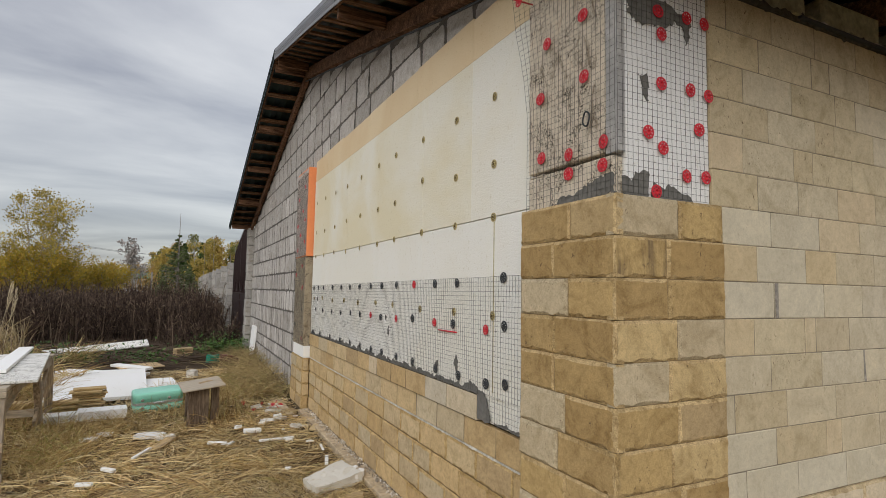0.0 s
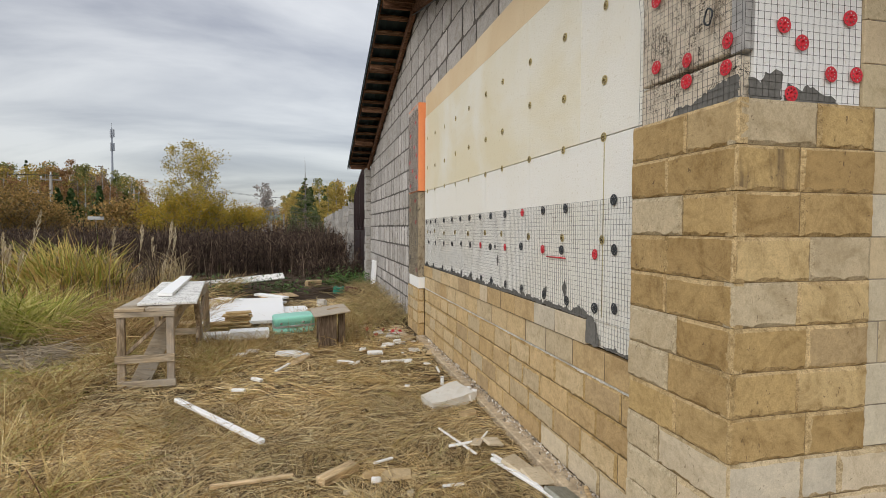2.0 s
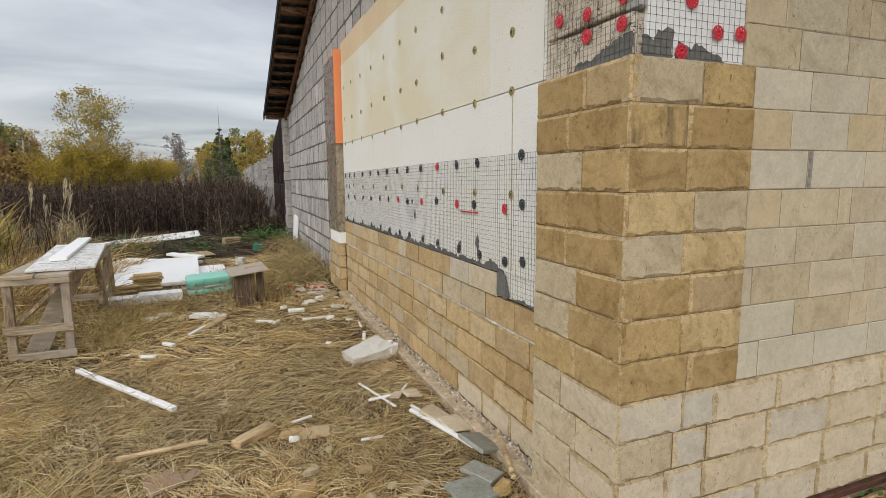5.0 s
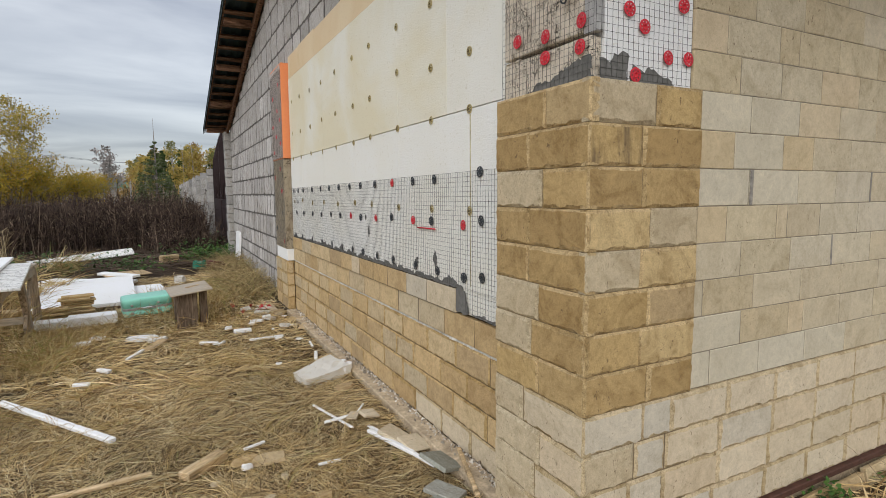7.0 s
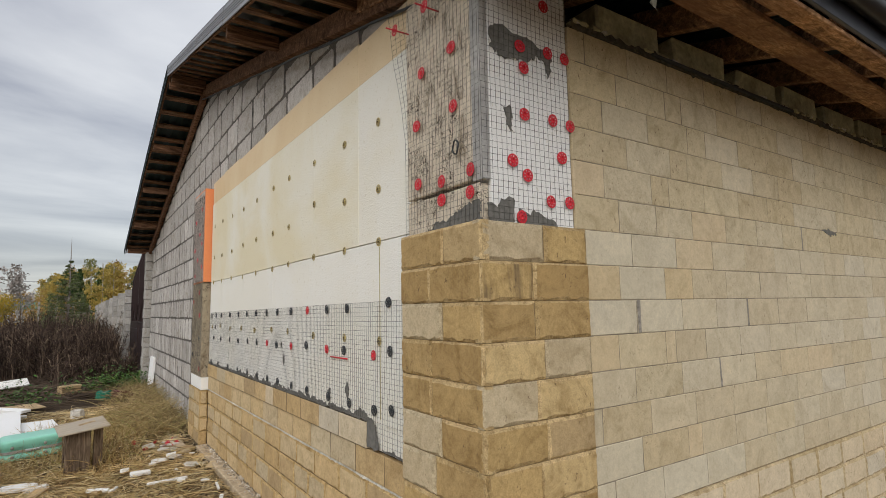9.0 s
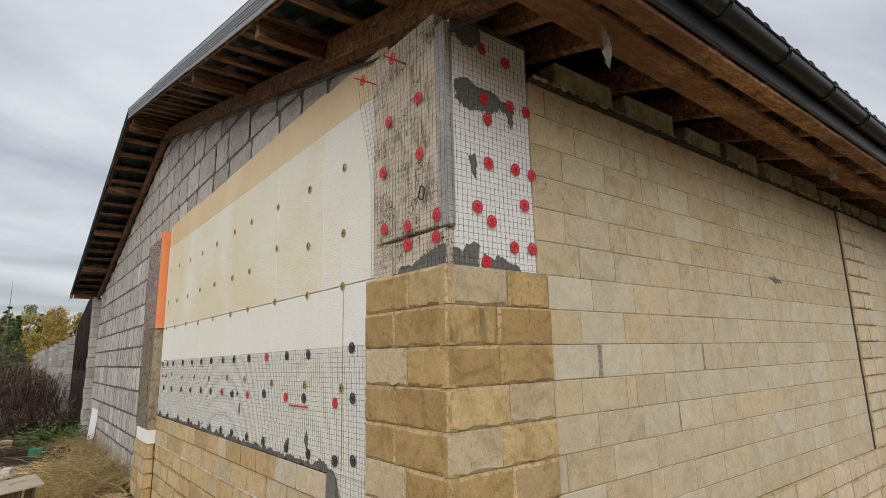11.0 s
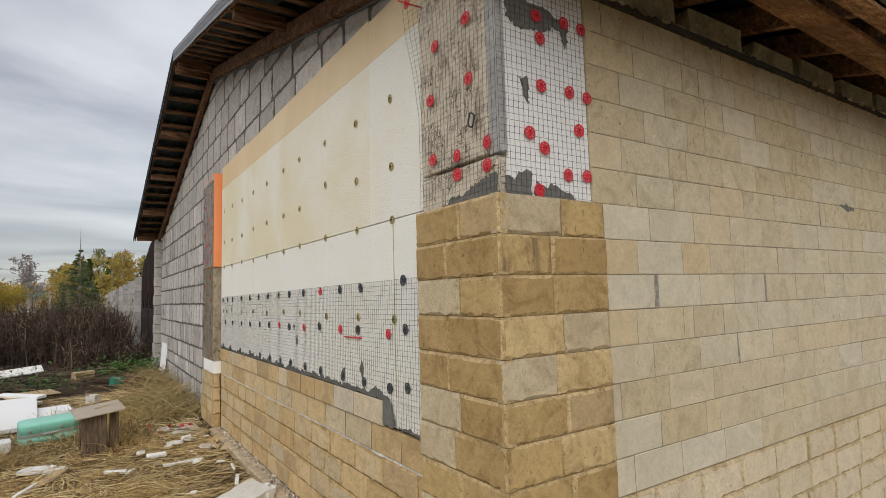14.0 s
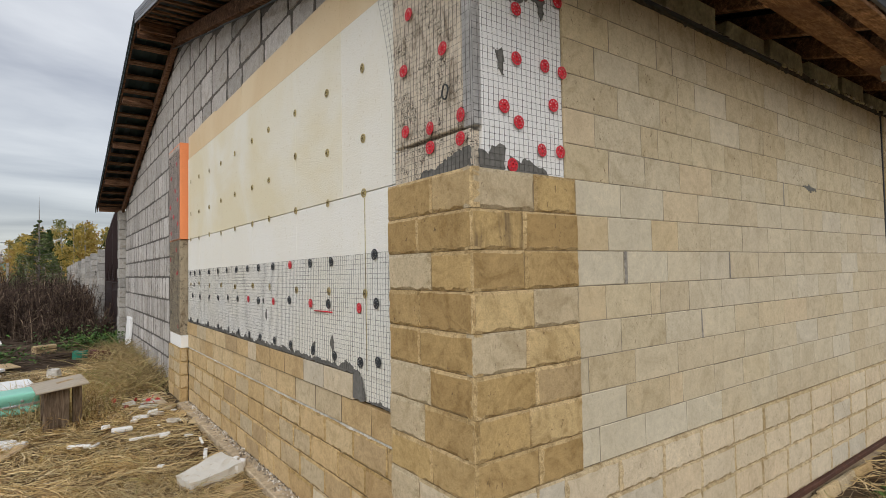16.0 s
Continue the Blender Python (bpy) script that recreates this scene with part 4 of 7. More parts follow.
# ---- far pilaster of the gable field ----
def build_far_pilaster():
    p = empty("far_pilaster", "unfinished pilaster with stone base, orange foam and wire mesh", "pilaster")
    y0, y1 = 5.22, 5.93
    for r in range(4):
        lay_row(p, on_a, "rock", y0, y1, [y0 + (0.33 if r % 2 else 0.38)], 0.15 * r, 0.15, 0.020, M_plinth, 0.005, 0.02)
        me = tile("rock", 0.084, 0.146, 0.018, M_plinth, r)
        put("stone", me, p, on_b(0.004, 0.15 * r + 0.002, y0 + 0.018))
    part("core", box(0.024, WALL_X - 0.015, y0 + 0.022, y1 - 0.004, -0.1, 0.6), M_joint, p)
    part("foam_foot", box(0.012, WALL_X - 0.0155, y0 + 0.015, y1 - 0.06, 0.602, 0.74, 0.004), M_clean_foam, p, "short white foam block")
    part("foam_old", box(0.012, WALL_X - 0.0155, y0 + 0.05, y1 - 0.02, 0.742, 1.835, 0.004), M_far_foam, p, "dirty weathered foam board")
    part("foam_orange", box(0.008, WALL_X - 0.0155, y0 + 0.02, y1 - 0.01, 1.837, 2.95, 0.004), M_orange, p, "orange extruded foam board")
    part("glue_coat", box(0.0035, 0.0075, y0 + 0.05, y1 - 0.02, 1.85, 2.93, 0.001), M_coat, p, "pale gray-pink glue coat over the orange foam")
    return p



M_far_foam = weathered_mat("brown_weathered_foam", (0.40, 0.335, 0.235), (0.22, 0.165, 0.105), (0.34, 0.235, 0.14))
M_coat = weathered_mat("pinkish_glue", (0.52, 0.45, 0.40), (0.40, 0.33, 0.28), (0.55, 0.36, 0.27))
build_far_pilaster()


# ---- foam boards on the gable ----
def build_boards():
    g = "insulation boards on the gable"
    for z0, z1, seams in ((0.905, 1.827, [0.588, 0.951, 1.887, 2.805, 3.72, 4.64, 5.215]), (1.832, 2.752, [0.588, 1.205, 1.887, 3.72, 5.215])):
        for i in range(len(seams) - 1):
            a, b = seams[i], seams[i + 1]
            bm = box(FIELD_X, WALL_X - 0.0155, a + 0.001, b - 0.001, z0, z1, 0.0015)
            ob = part("insulation_board", bm, M_white_foam if z0 < 1.5 else M_faded_foam if i == 0 else M_upper_foam)
            tagged(ob, "white foam insulation board, slightly yellowed, pinned to the wall", "insulation board", g)
    cuts = [0.53, 1.21, 2.02, 3.1, 4.0, 4.65, 5.215]
    for i in range(len(cuts) - 1):
        bm = box(FIELD_X + 0.004, WALL_X - 0.0155, cuts[i] + 0.001, cuts[i + 1] - 0.001, 2.755, 3.0 + 0.008 * ((i * 5) % 3), 0.002)
        ob = part("insulation_strip", bm, M_yellow_foam)
        tagged(ob, "narrow sun-yellowed foam strip above the white boards", "insulation board", g)
    bm = box(FIELD_X + 0.006, WALL_X - 0.0155, 0.588, 1.097, 0.775, 0.903, 0.002)
    tagged(part("insulation_offcut", bm, M_white_foam), "foam offcut under the boards beside the corner", "insulation board", g)


build_boards()


# ---- bare corner above the stones ----
def build_corner_foam():
    c = empty("corner_insulation", "corner wrapped in weathered and white foam under wire mesh", "insulation")
    part("old_board", box(0.044, 0.10, 0.092, 0.583, 1.968, 2.90, 0.004), M_old_foam, c, "weathered gray-brown foam board")
    part("old_board", box(0.042, 0.10, 0.050, 0.583, 1.80, 1.952, 0.008), M_old_foam, c, "weathered foam offcut below a gap")
    part("white_board", box(0.088, 0.53, 0.030, 0.09, 1.80, 2.862, 0.003), M_clean_foam, c, "clean white foam board")
    part("corner_bead", box(0.044, 0.079, 0.026, 0.089, 1.958, 2.83, 0.003), M_bead, c, "gray plastic corner strip")
    # the crack under the upper board, eaten out wider towards the outer edge
    part("crack_lip", box(0.041, 0.09, 0.47, 0.575, 1.945, 1.955, 0.003, None, 0.006), M_old_foam, c)
    v, f = tube_data([(0.028 + 0.002 * math.sin(3 * a), 0.178 + 0.019 * math.cos(a), 2.117 + 0.028 * math.sin(a)) for a in [2 * math.pi * k / 16 for k in range(17)]], [0.0035] * 17, 6, False)
    put("rubber_ring", mesh_data("rubber_ring", v, f, M_black, True), c, None, "small black ring hooked on the mesh")
    part("inner_core", box(0.102, WALL_X + 0.35, 0.092, 0.55, 1.80, 2.87), M_mortar, c)


M_bead = plain_mat("gray_bead", (0.50, 0.49, 0.47), 0.7, 0.3, 40, relief=0.5, dark=(0.24, 0.24, 0.23))
build_corner_foam()

# ---- ground ----
def ground_z(x, y):
    z = -0.05 + 0.03 * noise.noise((x * 0.6, y * 0.6, 0)) + 0.016 * noise.noise((x * 3, y * 3, 5))
    if y < 0.3 and x > -0.5:
        z -= 0.06 * min(1, max(0, x) * 0.5)
    if x < -2.2 and y < 9:
        z += 0.05 * min(1.0, (-2.2 - x) / 1.5)
    return z


def build_ground():
    def axis(lo, hi, fine_lo, fine_hi, step):
        out = [fine_lo + step * i for i in range(int((fine_hi - fine_lo) / step) + 1)]
        s, v = step, fine_hi
        while v < hi:
            s *= 1.35; v += s; out.append(v)
        s, v = step, fine_lo
        while v > lo:
            s *= 1.35; v -= s; out.insert(0, v)
        return out
    xs, ys = axis(-1600, 1600, -7, 6, 0.12), axis(-1600, 1600, -3, 13, 0.12)
    vs = [(x, y, ground_z(x, y) if abs(x) < 60 and abs(y) < 80 else -0.06) for y in ys for x in xs]
    m = len(xs)
    fs = [(j * m + i, j * m + i + 1, (j + 1) * m + i + 1, (j + 1) * m + i) for j in range(len(ys) - 1) for i in range(m - 1)]
    g = put("ground", mesh_data("ground", vs, fs, M_soil, True))
    tagged(g, "brown earth under matted dry grass", "ground", kind="structure")


build_ground()

# ---- fixings, wire mesh and glue on the walls ----
def dowel_data(r=0.026, seg=24):
    """A perforated washer: dished rim, spokes and a hub with a sunk pin."""
    vs, fs = [], []

    def ring(rad, y):
        o = len(vs)
        vs.extend((rad * math.cos(2 * math.pi * k / seg), y, rad * math.sin(2 * math.pi * k / seg)) for k in range(seg))
        return o
    a, b, c, d = ring(r, 0.0), ring(r, -0.0022), ring(r * 0.78, -0.0028), ring(r * 0.78, 0.0)
    h1, h2, h3 = ring(r * 0.50, -0.0022), ring(r * 0.30, -0.004), ring(r * 0.16, 0.002)
    for o1, o2 in ((a, b), (b, c), (c, d), (h1, h2), (h2, h3)):
        fs += [(o1 + k, o1 + (k + 1) % seg, o2 + (k + 1) % seg, o2 + k) for k in range(seg)]
    fs.append(tuple(h3 + k for k in range(seg)))
    fs += [(c + k, c + (k + 1) % seg, h1 + (k + 1) % seg, h1 + k) for k in range(seg) if k % 3]
    return vs, fs


DOWEL = {n: mesh_data("dowel", *dowel_data(r), m, False) for n, m, r in (("red", M_red, 0.0265), ("black", M_black, 0.027), ("olive", M_olive, 0.0235))}
DOWEL["olive"].materials.append(M_pinhole)
DOWEL["olive"].polygons.foreach_set("material_index", [1 if 96 <= q <= 144 else 0 for q in range(len(DOWEL["olive"].polygons))])
DOWEL_LABEL = {"red": "round red plastic fixing washer pinning the wire mesh", "black": "round black plastic fixing washer pinning the wire mesh", "olive": "yellowed fixing washer pinning a foam board"}


def dowel(colour, m):
    ob = put("fixing_washer", DOWEL[colour], None, m @ pose(0, 0, 0, random.uniform(-4, 4), random.uniform(0, 90), random.uniform(-4, 4)))
    return tagged(ob, DOWEL_LABEL[colour], "wall fixing", colour + " fixing washers")


def build_dowels():
    xa = FIELD_X - 0.006
    top = [0.85, 1.35, 1.652, 1.99, 2.325, 2.65, 2.93, 3.24, 3.55, 3.86, 4.2, 4.6, 4.85, 5.08]
    for i, y in enumerate(top):
        dowel("red" if i == 3 else "black", on_a(y, 1.505 - 0.012 * y + (0.018 if i == 0 else 0), xa))
    mid = [(0.838, "black", 1.274), (1.017, "red", 1.244), (1.393, "black", 1.25), (1.65, "red", 1.244), (2.007, "black", 1.25), (2.319, "red", 1.232), (2.655, "black", 1.224), (2.91, "red", 1.229), (3.21, "black", 1.222)]
    mid += [(3.51, "black", 1.22), (3.85, "black", 1.21), (4.2, "black", 1.205), (4.6, "black", 1.2), (4.95, "black", 1.2)]
    for y, c, z in mid:
        dowel(c, on_a(y, z, xa))
    low = [0.828, 1.011, 1.32, 1.621, 1.991, 2.3, 2.62, 2.886, 3.182, 3.5, 3.85, 4.25, 4.7, 5.05]
    for i, y in enumerate(low):
        dowel("black", on_a(y, (1.0 if i == 0 else 0.978) - 0.009 * y, xa))
    for z in (2.465, 2.105, 1.822, 1.33):
        for y in (0.955, 1.39, 1.885, 2.405, 2.80, 3.29, 3.75, 4.2, 4.65, 5.05):
            dz = 0.068 if (z == 2.105 and abs(y - 1.885) < 0.01) else 0
            dowel("olive", on_a(y, z + dz + random.uniform(-0.012, 0.012), FIELD_X - 0.003))
    for x, z in ((0.241, 2.765), (0.381, 2.745), (0.242, 2.531), (0.395, 2.541), (0.494, 2.54), (0.259, 2.444), (0.255, 2.247), (0.41, 2.25), (0.511, 2.243), (0.186, 2.048), (0.26, 1.997), (0.454, 2.096), (0.382, 1.902), (0.488, 1.907), (0.222, 1.826)):
        dowel("red", on_b(x * 1.025, z, 0.021))
    for y, z in ((0.184, 2.546), (0.41, 2.524), (0.178, 2.293), (0.455, 2.292), (0.075, 2.006), (0.269, 2.0), (0.447, 2.025), (0.27, 1.922), (0.08, 1.918)):
        dowel("red", on_a(y * 1.03 + 0.010, z, 0.032))
    for y, z in ((0.560, 2.766), (0.303, 2.756)):
        d = dowel("red", pose(-0.03, y, z, 0, 0, -90))
        v, f = tube_data([(0, -0.045, 0), (0, 0.075, 0)], [0.0035, 0.0035], 8)
        put("pin", mesh_data("pin", v, f, M_red, True), d, None, "red pin standing out")
        d["label"] = "red fixing washer hanging loose on its pin in the mesh"
    for i, (y, z) in enumerate(((5.40, 2.72), (5.75, 2.60), (5.5, 2.42), (5.8, 2.25), (5.36, 2.30), (5.6, 2.12), (5.35, 2.02), (5.75, 1.93), (5.45, 1.72), (5.8, 1.62), (5.4, 1.45), (5.4, 1.18), (5.78, 0.98), (5.35, 0.83))):
        dowel("red" if i not in (11, 12) else "black", on_a(y, z, 0.002 if z > 1.84 else 0.006))
    v, f = tube_data([(FIELD_X - 0.008, 1.34, 1.205), (FIELD_X - 0.008, 1.585, 1.203)], [0.004, 0.004], 8)
    tagged(put("loose_pin", mesh_data("pin", v, f, M_red, True)), "thin red plastic pin caught flat in the wire mesh", "wall fixing")
    bm = box(FIELD_X - 0.0022, FIELD_X + 0.0012, 0.9485, 0.9545, 0.93, 1.80, 0.0006, None, 0.0008)
    tagged(part("glue_line", bm, M_olive_line), "olive glue line down the seam between two boards", "glue")


M_olive_line = plain_mat("olive_glue", (0.56, 0.50, 0.30), 0.9, 0.5, 60, relief=0.5)


def wire(points, r=0.0007):
    return tube_data(points, [r] * len(points), 4, False)


def build_wire_mesh():
    def grid(us, vs, at, name, label, r=0.0007, keep=None):
        chunks = []
        for u in us:
            run = [v for v in vs if keep is None or keep(u, v)]
            if len(run) > 1:
                chunks.append(wire([at(u, v) for v in run], r))
        for v in vs:
            run = [u for u in us if keep is None or keep(u, v)]
            if len(run) > 1:
                chunks.append(wire([at(u, v) for u in run], r))
        ob = put(name, mesh_data(name, *merge(chunks), M_wire))
        return tagged(ob, label, "wire mesh")
    s = 0.0252

    def steps(a, b, k=s):
        return [a + k * i for i in range(int((b - a) / k) + 1)]

    def wavy(u, v):
        return 0.004 * noise.noise((u * 3, v * 3, 7)) + 0.0008 * noise.noise((u * 14, v * 14, 2))
    grid(steps(0.592, 5.21), steps(0.79, 1.536), lambda y, z: (FIELD_X - 0.0055 - abs(wavy(y, z)), y + wavy(z, y) * 0.6, z - 0.012 * (y - 0.7) * (z - 0.7) + wavy(y, z + 9) * 0.6),
         "wire_mesh", "thin dark welded wire mesh over the lower foam boards", keep=lambda y, z: z > 0.9 or y < 1.02)
    grid(steps(0.04, 0.53), steps(1.81, 2.86), lambda x, z: (x + wavy(z, x) * 0.8, 0.024 - abs(wavy(x, z)) * 0.8, z + wavy(x, z + 4) * 0.8), "wire_mesh", "thin dark wire mesh over white foam at the corner")

    def flare(y, z):
        k = max(0.0, y - 0.42) * max(0.0, min(1.0, (z - 2.25) / 0.4))
        wide = 1 + 0.32 * max(0.0, z - 2.42) ** 1.3 * max(0.0, (y - 0.2) / 0.37)
        return (0.036 - 0.28 * k - abs(wavy(y, z)), y * wide + wavy(z, y), z + wavy(y, z + 5) - 0.1 * k)
    grid(steps(0.03, 0.60), steps(1.805, 2.95), flare, "wire_mesh", "thin dark wire mesh over weathered foam, curling off at the edge", keep=lambda y, z: z < 2.82 + 0.6 * min(y, 0.26))
    grid(steps(5.26, 5.92), steps(0.76, 2.90), lambda y, z: (0.003 - abs(wavy(y, z)), y, z), "wire_mesh", "thin wire mesh over orange foam on the far pilaster", 0.0009)


def glue_patch(pts, m, seed, th=0.004, name="glue_patch", label="smear of gray cement glue on the foam", mat=None):
    """A smear with a ragged outline and a thin raised edge."""
    rnd = random.Random(seed)
    ring = []
    n = len(pts)
    for i in range(n):
        (x0, z0), (x1, z1) = pts[i], pts[(i + 1) % n]
        k = max(2, int(math.hypot(x1 - x0, z1 - z0) / 0.010))
        for j in range(k):
            t = j / k
            q = 0.005
            ring.append((x0 + (x1 - x0) * t + rnd.gauss(0, q), z0 + (z1 - z0) * t + rnd.gauss(0, q)))
    bm = bmesh.new()
    lo = [bm.verts.new((x, 0, z)) for x, z in ring]
    hi = [bm.verts.new((x, -th * rnd.uniform(0.5, 1.3), z)) for x, z in ring]
    bm.faces.new(hi)
    k = len(ring)
    for i in range(k):
        bm.faces.new((lo[i], lo[(i + 1) % k], hi[(i + 1) % k], hi[i]))
    bmesh.ops.triangulate(bm, faces=[f for f in bm.faces if len(f.verts) > 4])
    bmesh.ops.recalc_face_normals(bm, faces=bm.faces)
    return tagged(part(name, bm, mat or M_glue, None, "", m), label, "glue")


def build_glue():
    f = on_b(0, 0, 0.0285)
    glue_patch([(0.09, 2.57), (0.13, 2.60), (0.22, 2.575), (0.30, 2.585), (0.36, 2.55), (0.425, 2.545), (0.43, 2.46), (0.405, 2.43), (0.395, 2.50), (0.34, 2.515), (0.30, 2.48), (0.22, 2.475), (0.16, 2.46), (0.10, 2.49)], f, 1)
    glue_patch([(0.075, 2.855), (0.235, 2.86), (0.25, 2.81), (0.21, 2.76), (0.14, 2.755), (0.11, 2.79), (0.075, 2.80)], f, 2)
    glue_patch([(0.065, 1.802), (0.19, 1.802), (0.195, 1.90), (0.13, 1.895), (0.11, 1.86), (0.065, 1.87)], f, 3)
    glue_patch([(0.21, 1.802), (0.43, 1.802), (0.40, 1.825), (0.35, 1.835), (0.31, 1.86), (0.27, 1.845), (0.23, 1.855)], f, 4)
    glue_patch([(0.15, 2.27), (0.185, 2.275), (0.20, 2.24), (0.19, 2.17), (0.18, 2.17), (0.17, 2.22)], f, 5)
    a = on_a(0, 0, 0.0415)
    glue_patch([(-0.42, 1.802), (-0.04, 1.802), (-0.04, 1.885), (-0.12, 1.875), (-0.20, 1.86), (-0.24, 1.83), (-0.34, 1.835)], a, 6)
    glue_patch([(-1.097, 0.775), (-0.99, 0.775), (-0.965, 0.79), (-0.985, 0.83), (-1.0, 0.88), (-1.03, 0.915), (-1.097, 0.93)], on_a(0, 0, FIELD_X - 0.001), 7)
    glue_patch([(-0.94, 0.776), (-0.60, 0.776), (-0.60, 0.784), (-0.68, 0.79), (-0.75, 0.783), (-0.85, 0.792)], on_a(0, 0, FIELD_X + 0.0045), 8)
    for i in range(9):
        y0 = 1.10 + i * 0.455
        rnd = random.Random(i)
        top = [(-(y0 + 0.45 - 0.045 * k), 0.918 + rnd.uniform(-0.014, 0.03) * (1.3 if rnd.random() > 0.75 else 0.5)) for k in range(11)]
        glue_patch([(-y0, 0.903), (-(y0 + 0.45), 0.903)][::-1] + [(-y0, 0.93)] + top[::-1][1:-1] + [(-(y0 + 0.45), 0.93)], on_a(0, 0, FIELD_X - 0.0008), 20 + i, 0.003)
    glue_patch([(2.93, 1.952), (3.02, 1.958), (3.12, 1.950), (3.17, 1.930), (3.09, 1.934), (3.05, 1.915), (2.99, 1.940)], on_b(0, 0, 0.0198), 61, 0.003, "cement_mark", "dark cement mark splashed on the stone tiles")
    for y, z, w, h in ((1.62, 0.99, 0.05, 0.07), (2.49, 1.13, 0.04, 0.09), (1.36, 1.03, 0.04, 0.11), (4.9, 1.32, 0.05, 0.06), (2.55, 1.23, 0.03, 0.05)):
        glue_patch([(-y - w / 2, z), (-y + w / 4, z - h / 2), (-y + w / 2, z), (-y + w / 5, z + h / 2)], on_a(0, 0, FIELD_X - 0.0008), int(y * 100), 0.003)


build_dowels()
build_wire_mesh()
build_glue()


# ---- things lying about ----
M_benchwood = wood_mat("weathered_bench_wood", (0.40, 0.31, 0.20), (0.58, 0.47, 0.33), 0.85, 0, (0.44, 0.39, 0.32))
M_benchpost = wood_mat("weathered_post_wood", (0.36, 0.27, 0.175), (0.52, 0.41, 0.285), 0.85, 2, (0.42, 0.37, 0.31))
M_graywood = wood_mat("gray_plywood", (0.16, 0.115, 0.08), (0.27, 0.21, 0.15), 0.85, 2)
M_freshwood = wood_mat("fresh_wood", (0.55, 0.40, 0.22), (0.68, 0.53, 0.33), 0.75, 0)
M_mint = plain_mat("mint_plastic", (0.30, 0.72, 0.56), 0.38, 0.06, 20, relief=0.03, spec=0.5)
M_chrome = plain_mat("dull_steel", (0.70, 0.70, 0.70), 0.45, 0.15, 30, metal=0.9)
M_panel = weathered_mat("peeling_white_panel", (0.78, 0.77, 0.73), (0.26, 0.21, 0.15), (0.50, 0.42, 0.33))
M_tilestack = stone_mat("yellow_tile", [(0, (0.60, 0.42, 0.19)), (1, (0.70, 0.53, 0.29))], 0.2, 0.3)
M_grey_tile = stone_mat("gray_tile", [(0, (0.32, 0.33, 0.28)), (1, (0.40, 0.40, 0.35))], 0.2, 0.2)
M_card = plain_mat("cardboard", (0.36, 0.25, 0.16), 0.9, 0.2, 30)
M_green_bag = plain_mat("green_plastic", (0.02, 0.22, 0.14), 0.4, 0.2, 20)
M_maroon = plain_mat("maroon_plastic", (0.10, 0.02, 0.025), 0.5, 0.2, 20)


def build_bench():
    b = empty("workbench", "weathered wooden workbench with braced legs standing in dry grass", "workbench", pose(-2.69, 3.55, -0.02, 0, 0, 2.5))
    L, W, H = 2.25, 0.46, 0.70
    for i, (xa, xb) in enumerate(((-W / 2, -0.004), (0.004, W / 2))):
        part("top_board", box(0, L, xa, xb, H - 0.03, H, 0.004, pose(0, 0, 0, 0, 0, 90) @ pose(0, 0, 0)), M_benchwood, b)
    part("apron", box(-W / 2, W / 2, 0.0, 0.025, H - 0.075, H - 0.032, 0.003), M_benchwood, b)
    for s in (-1, 1):
        part("leg", box(s * 0.19 - 0.03, s * 0.19 + 0.03, 0.027, 0.075, 0.0, H - 0.032, 0.004), M_benchpost, b)
        part("back_leg", beam((s * 0.2, 1.35, H - 0.035), (s * 0.2, 1.35 + 0.42 * (1 if s > 0 else 0.6), 0.0), 0.05, 0.09), M_benchpost, b)
        part("far_leg", beam((s * 0.2, 2.1, H - 0.035), (s * 0.22, 2.12, 0.0), 0.05, 0.06), M_benchpost, b)
        part("side_rail", beam((s * 0.215, 0.08, H - 0.07), (s * 0.215, 2.12, H - 0.07), 0.022, 0.07), M_benchwood, b)
    part("crossbar", box(-W / 2 + 0.0, W / 2, -0.004, 0.024, 0.235, 0.30, 0.003), M_benchwood, b)
    part("crossbar", box(-W / 2 + 0.015, W / 2 + 0.005, -0.004, 0.024, 0.02, 0.08, 0.003), M_benchwood, b)
    part("brace", beam((-0.16, 0.10, 0.30), (0.17, 0.10, H - 0.08), 0.028, 0.075, up=(0, 1, 0)), M_benchpost, b)
    part("brace_board", beam((-0.09, 0.15, 0.0), (0.13, 0.72, H - 0.09), 0.15, 0.025, up=(0, 1, 0)), M_benchwood, b)
    part("stretcher", beam((0.19, 1.5, 0.22), (-0.2, 1.5, 0.22), 0.03, 0.07), M_benchwood, b)
    part("brace", beam((0.2, 2.05, H - 0.06), (0.2, 1.45, 0.12), 0.03, 0.08), M_benchpost, b)
    bm = box(0, 1.95, -0.235, 0.235, 0, 0.022, 0.003)
    p = tagged(part("panel", bm, M_panel, None, "", pose(-2.54, 3.68, 0.686, 0.4, 0, 98.0)), "dirty white panel lying on the workbench", "panel")
    bm = box(0, 1.9, -0.065, 0.065, 0, 0.03, 0.003)
    tagged(part("foam_strip", bm, M_clean_foam, None, "", pose(-2.66, 4.1, 0.714, 0, 0, 96.0)), "white foam strip lying on the panel of the workbench", "foam strip")


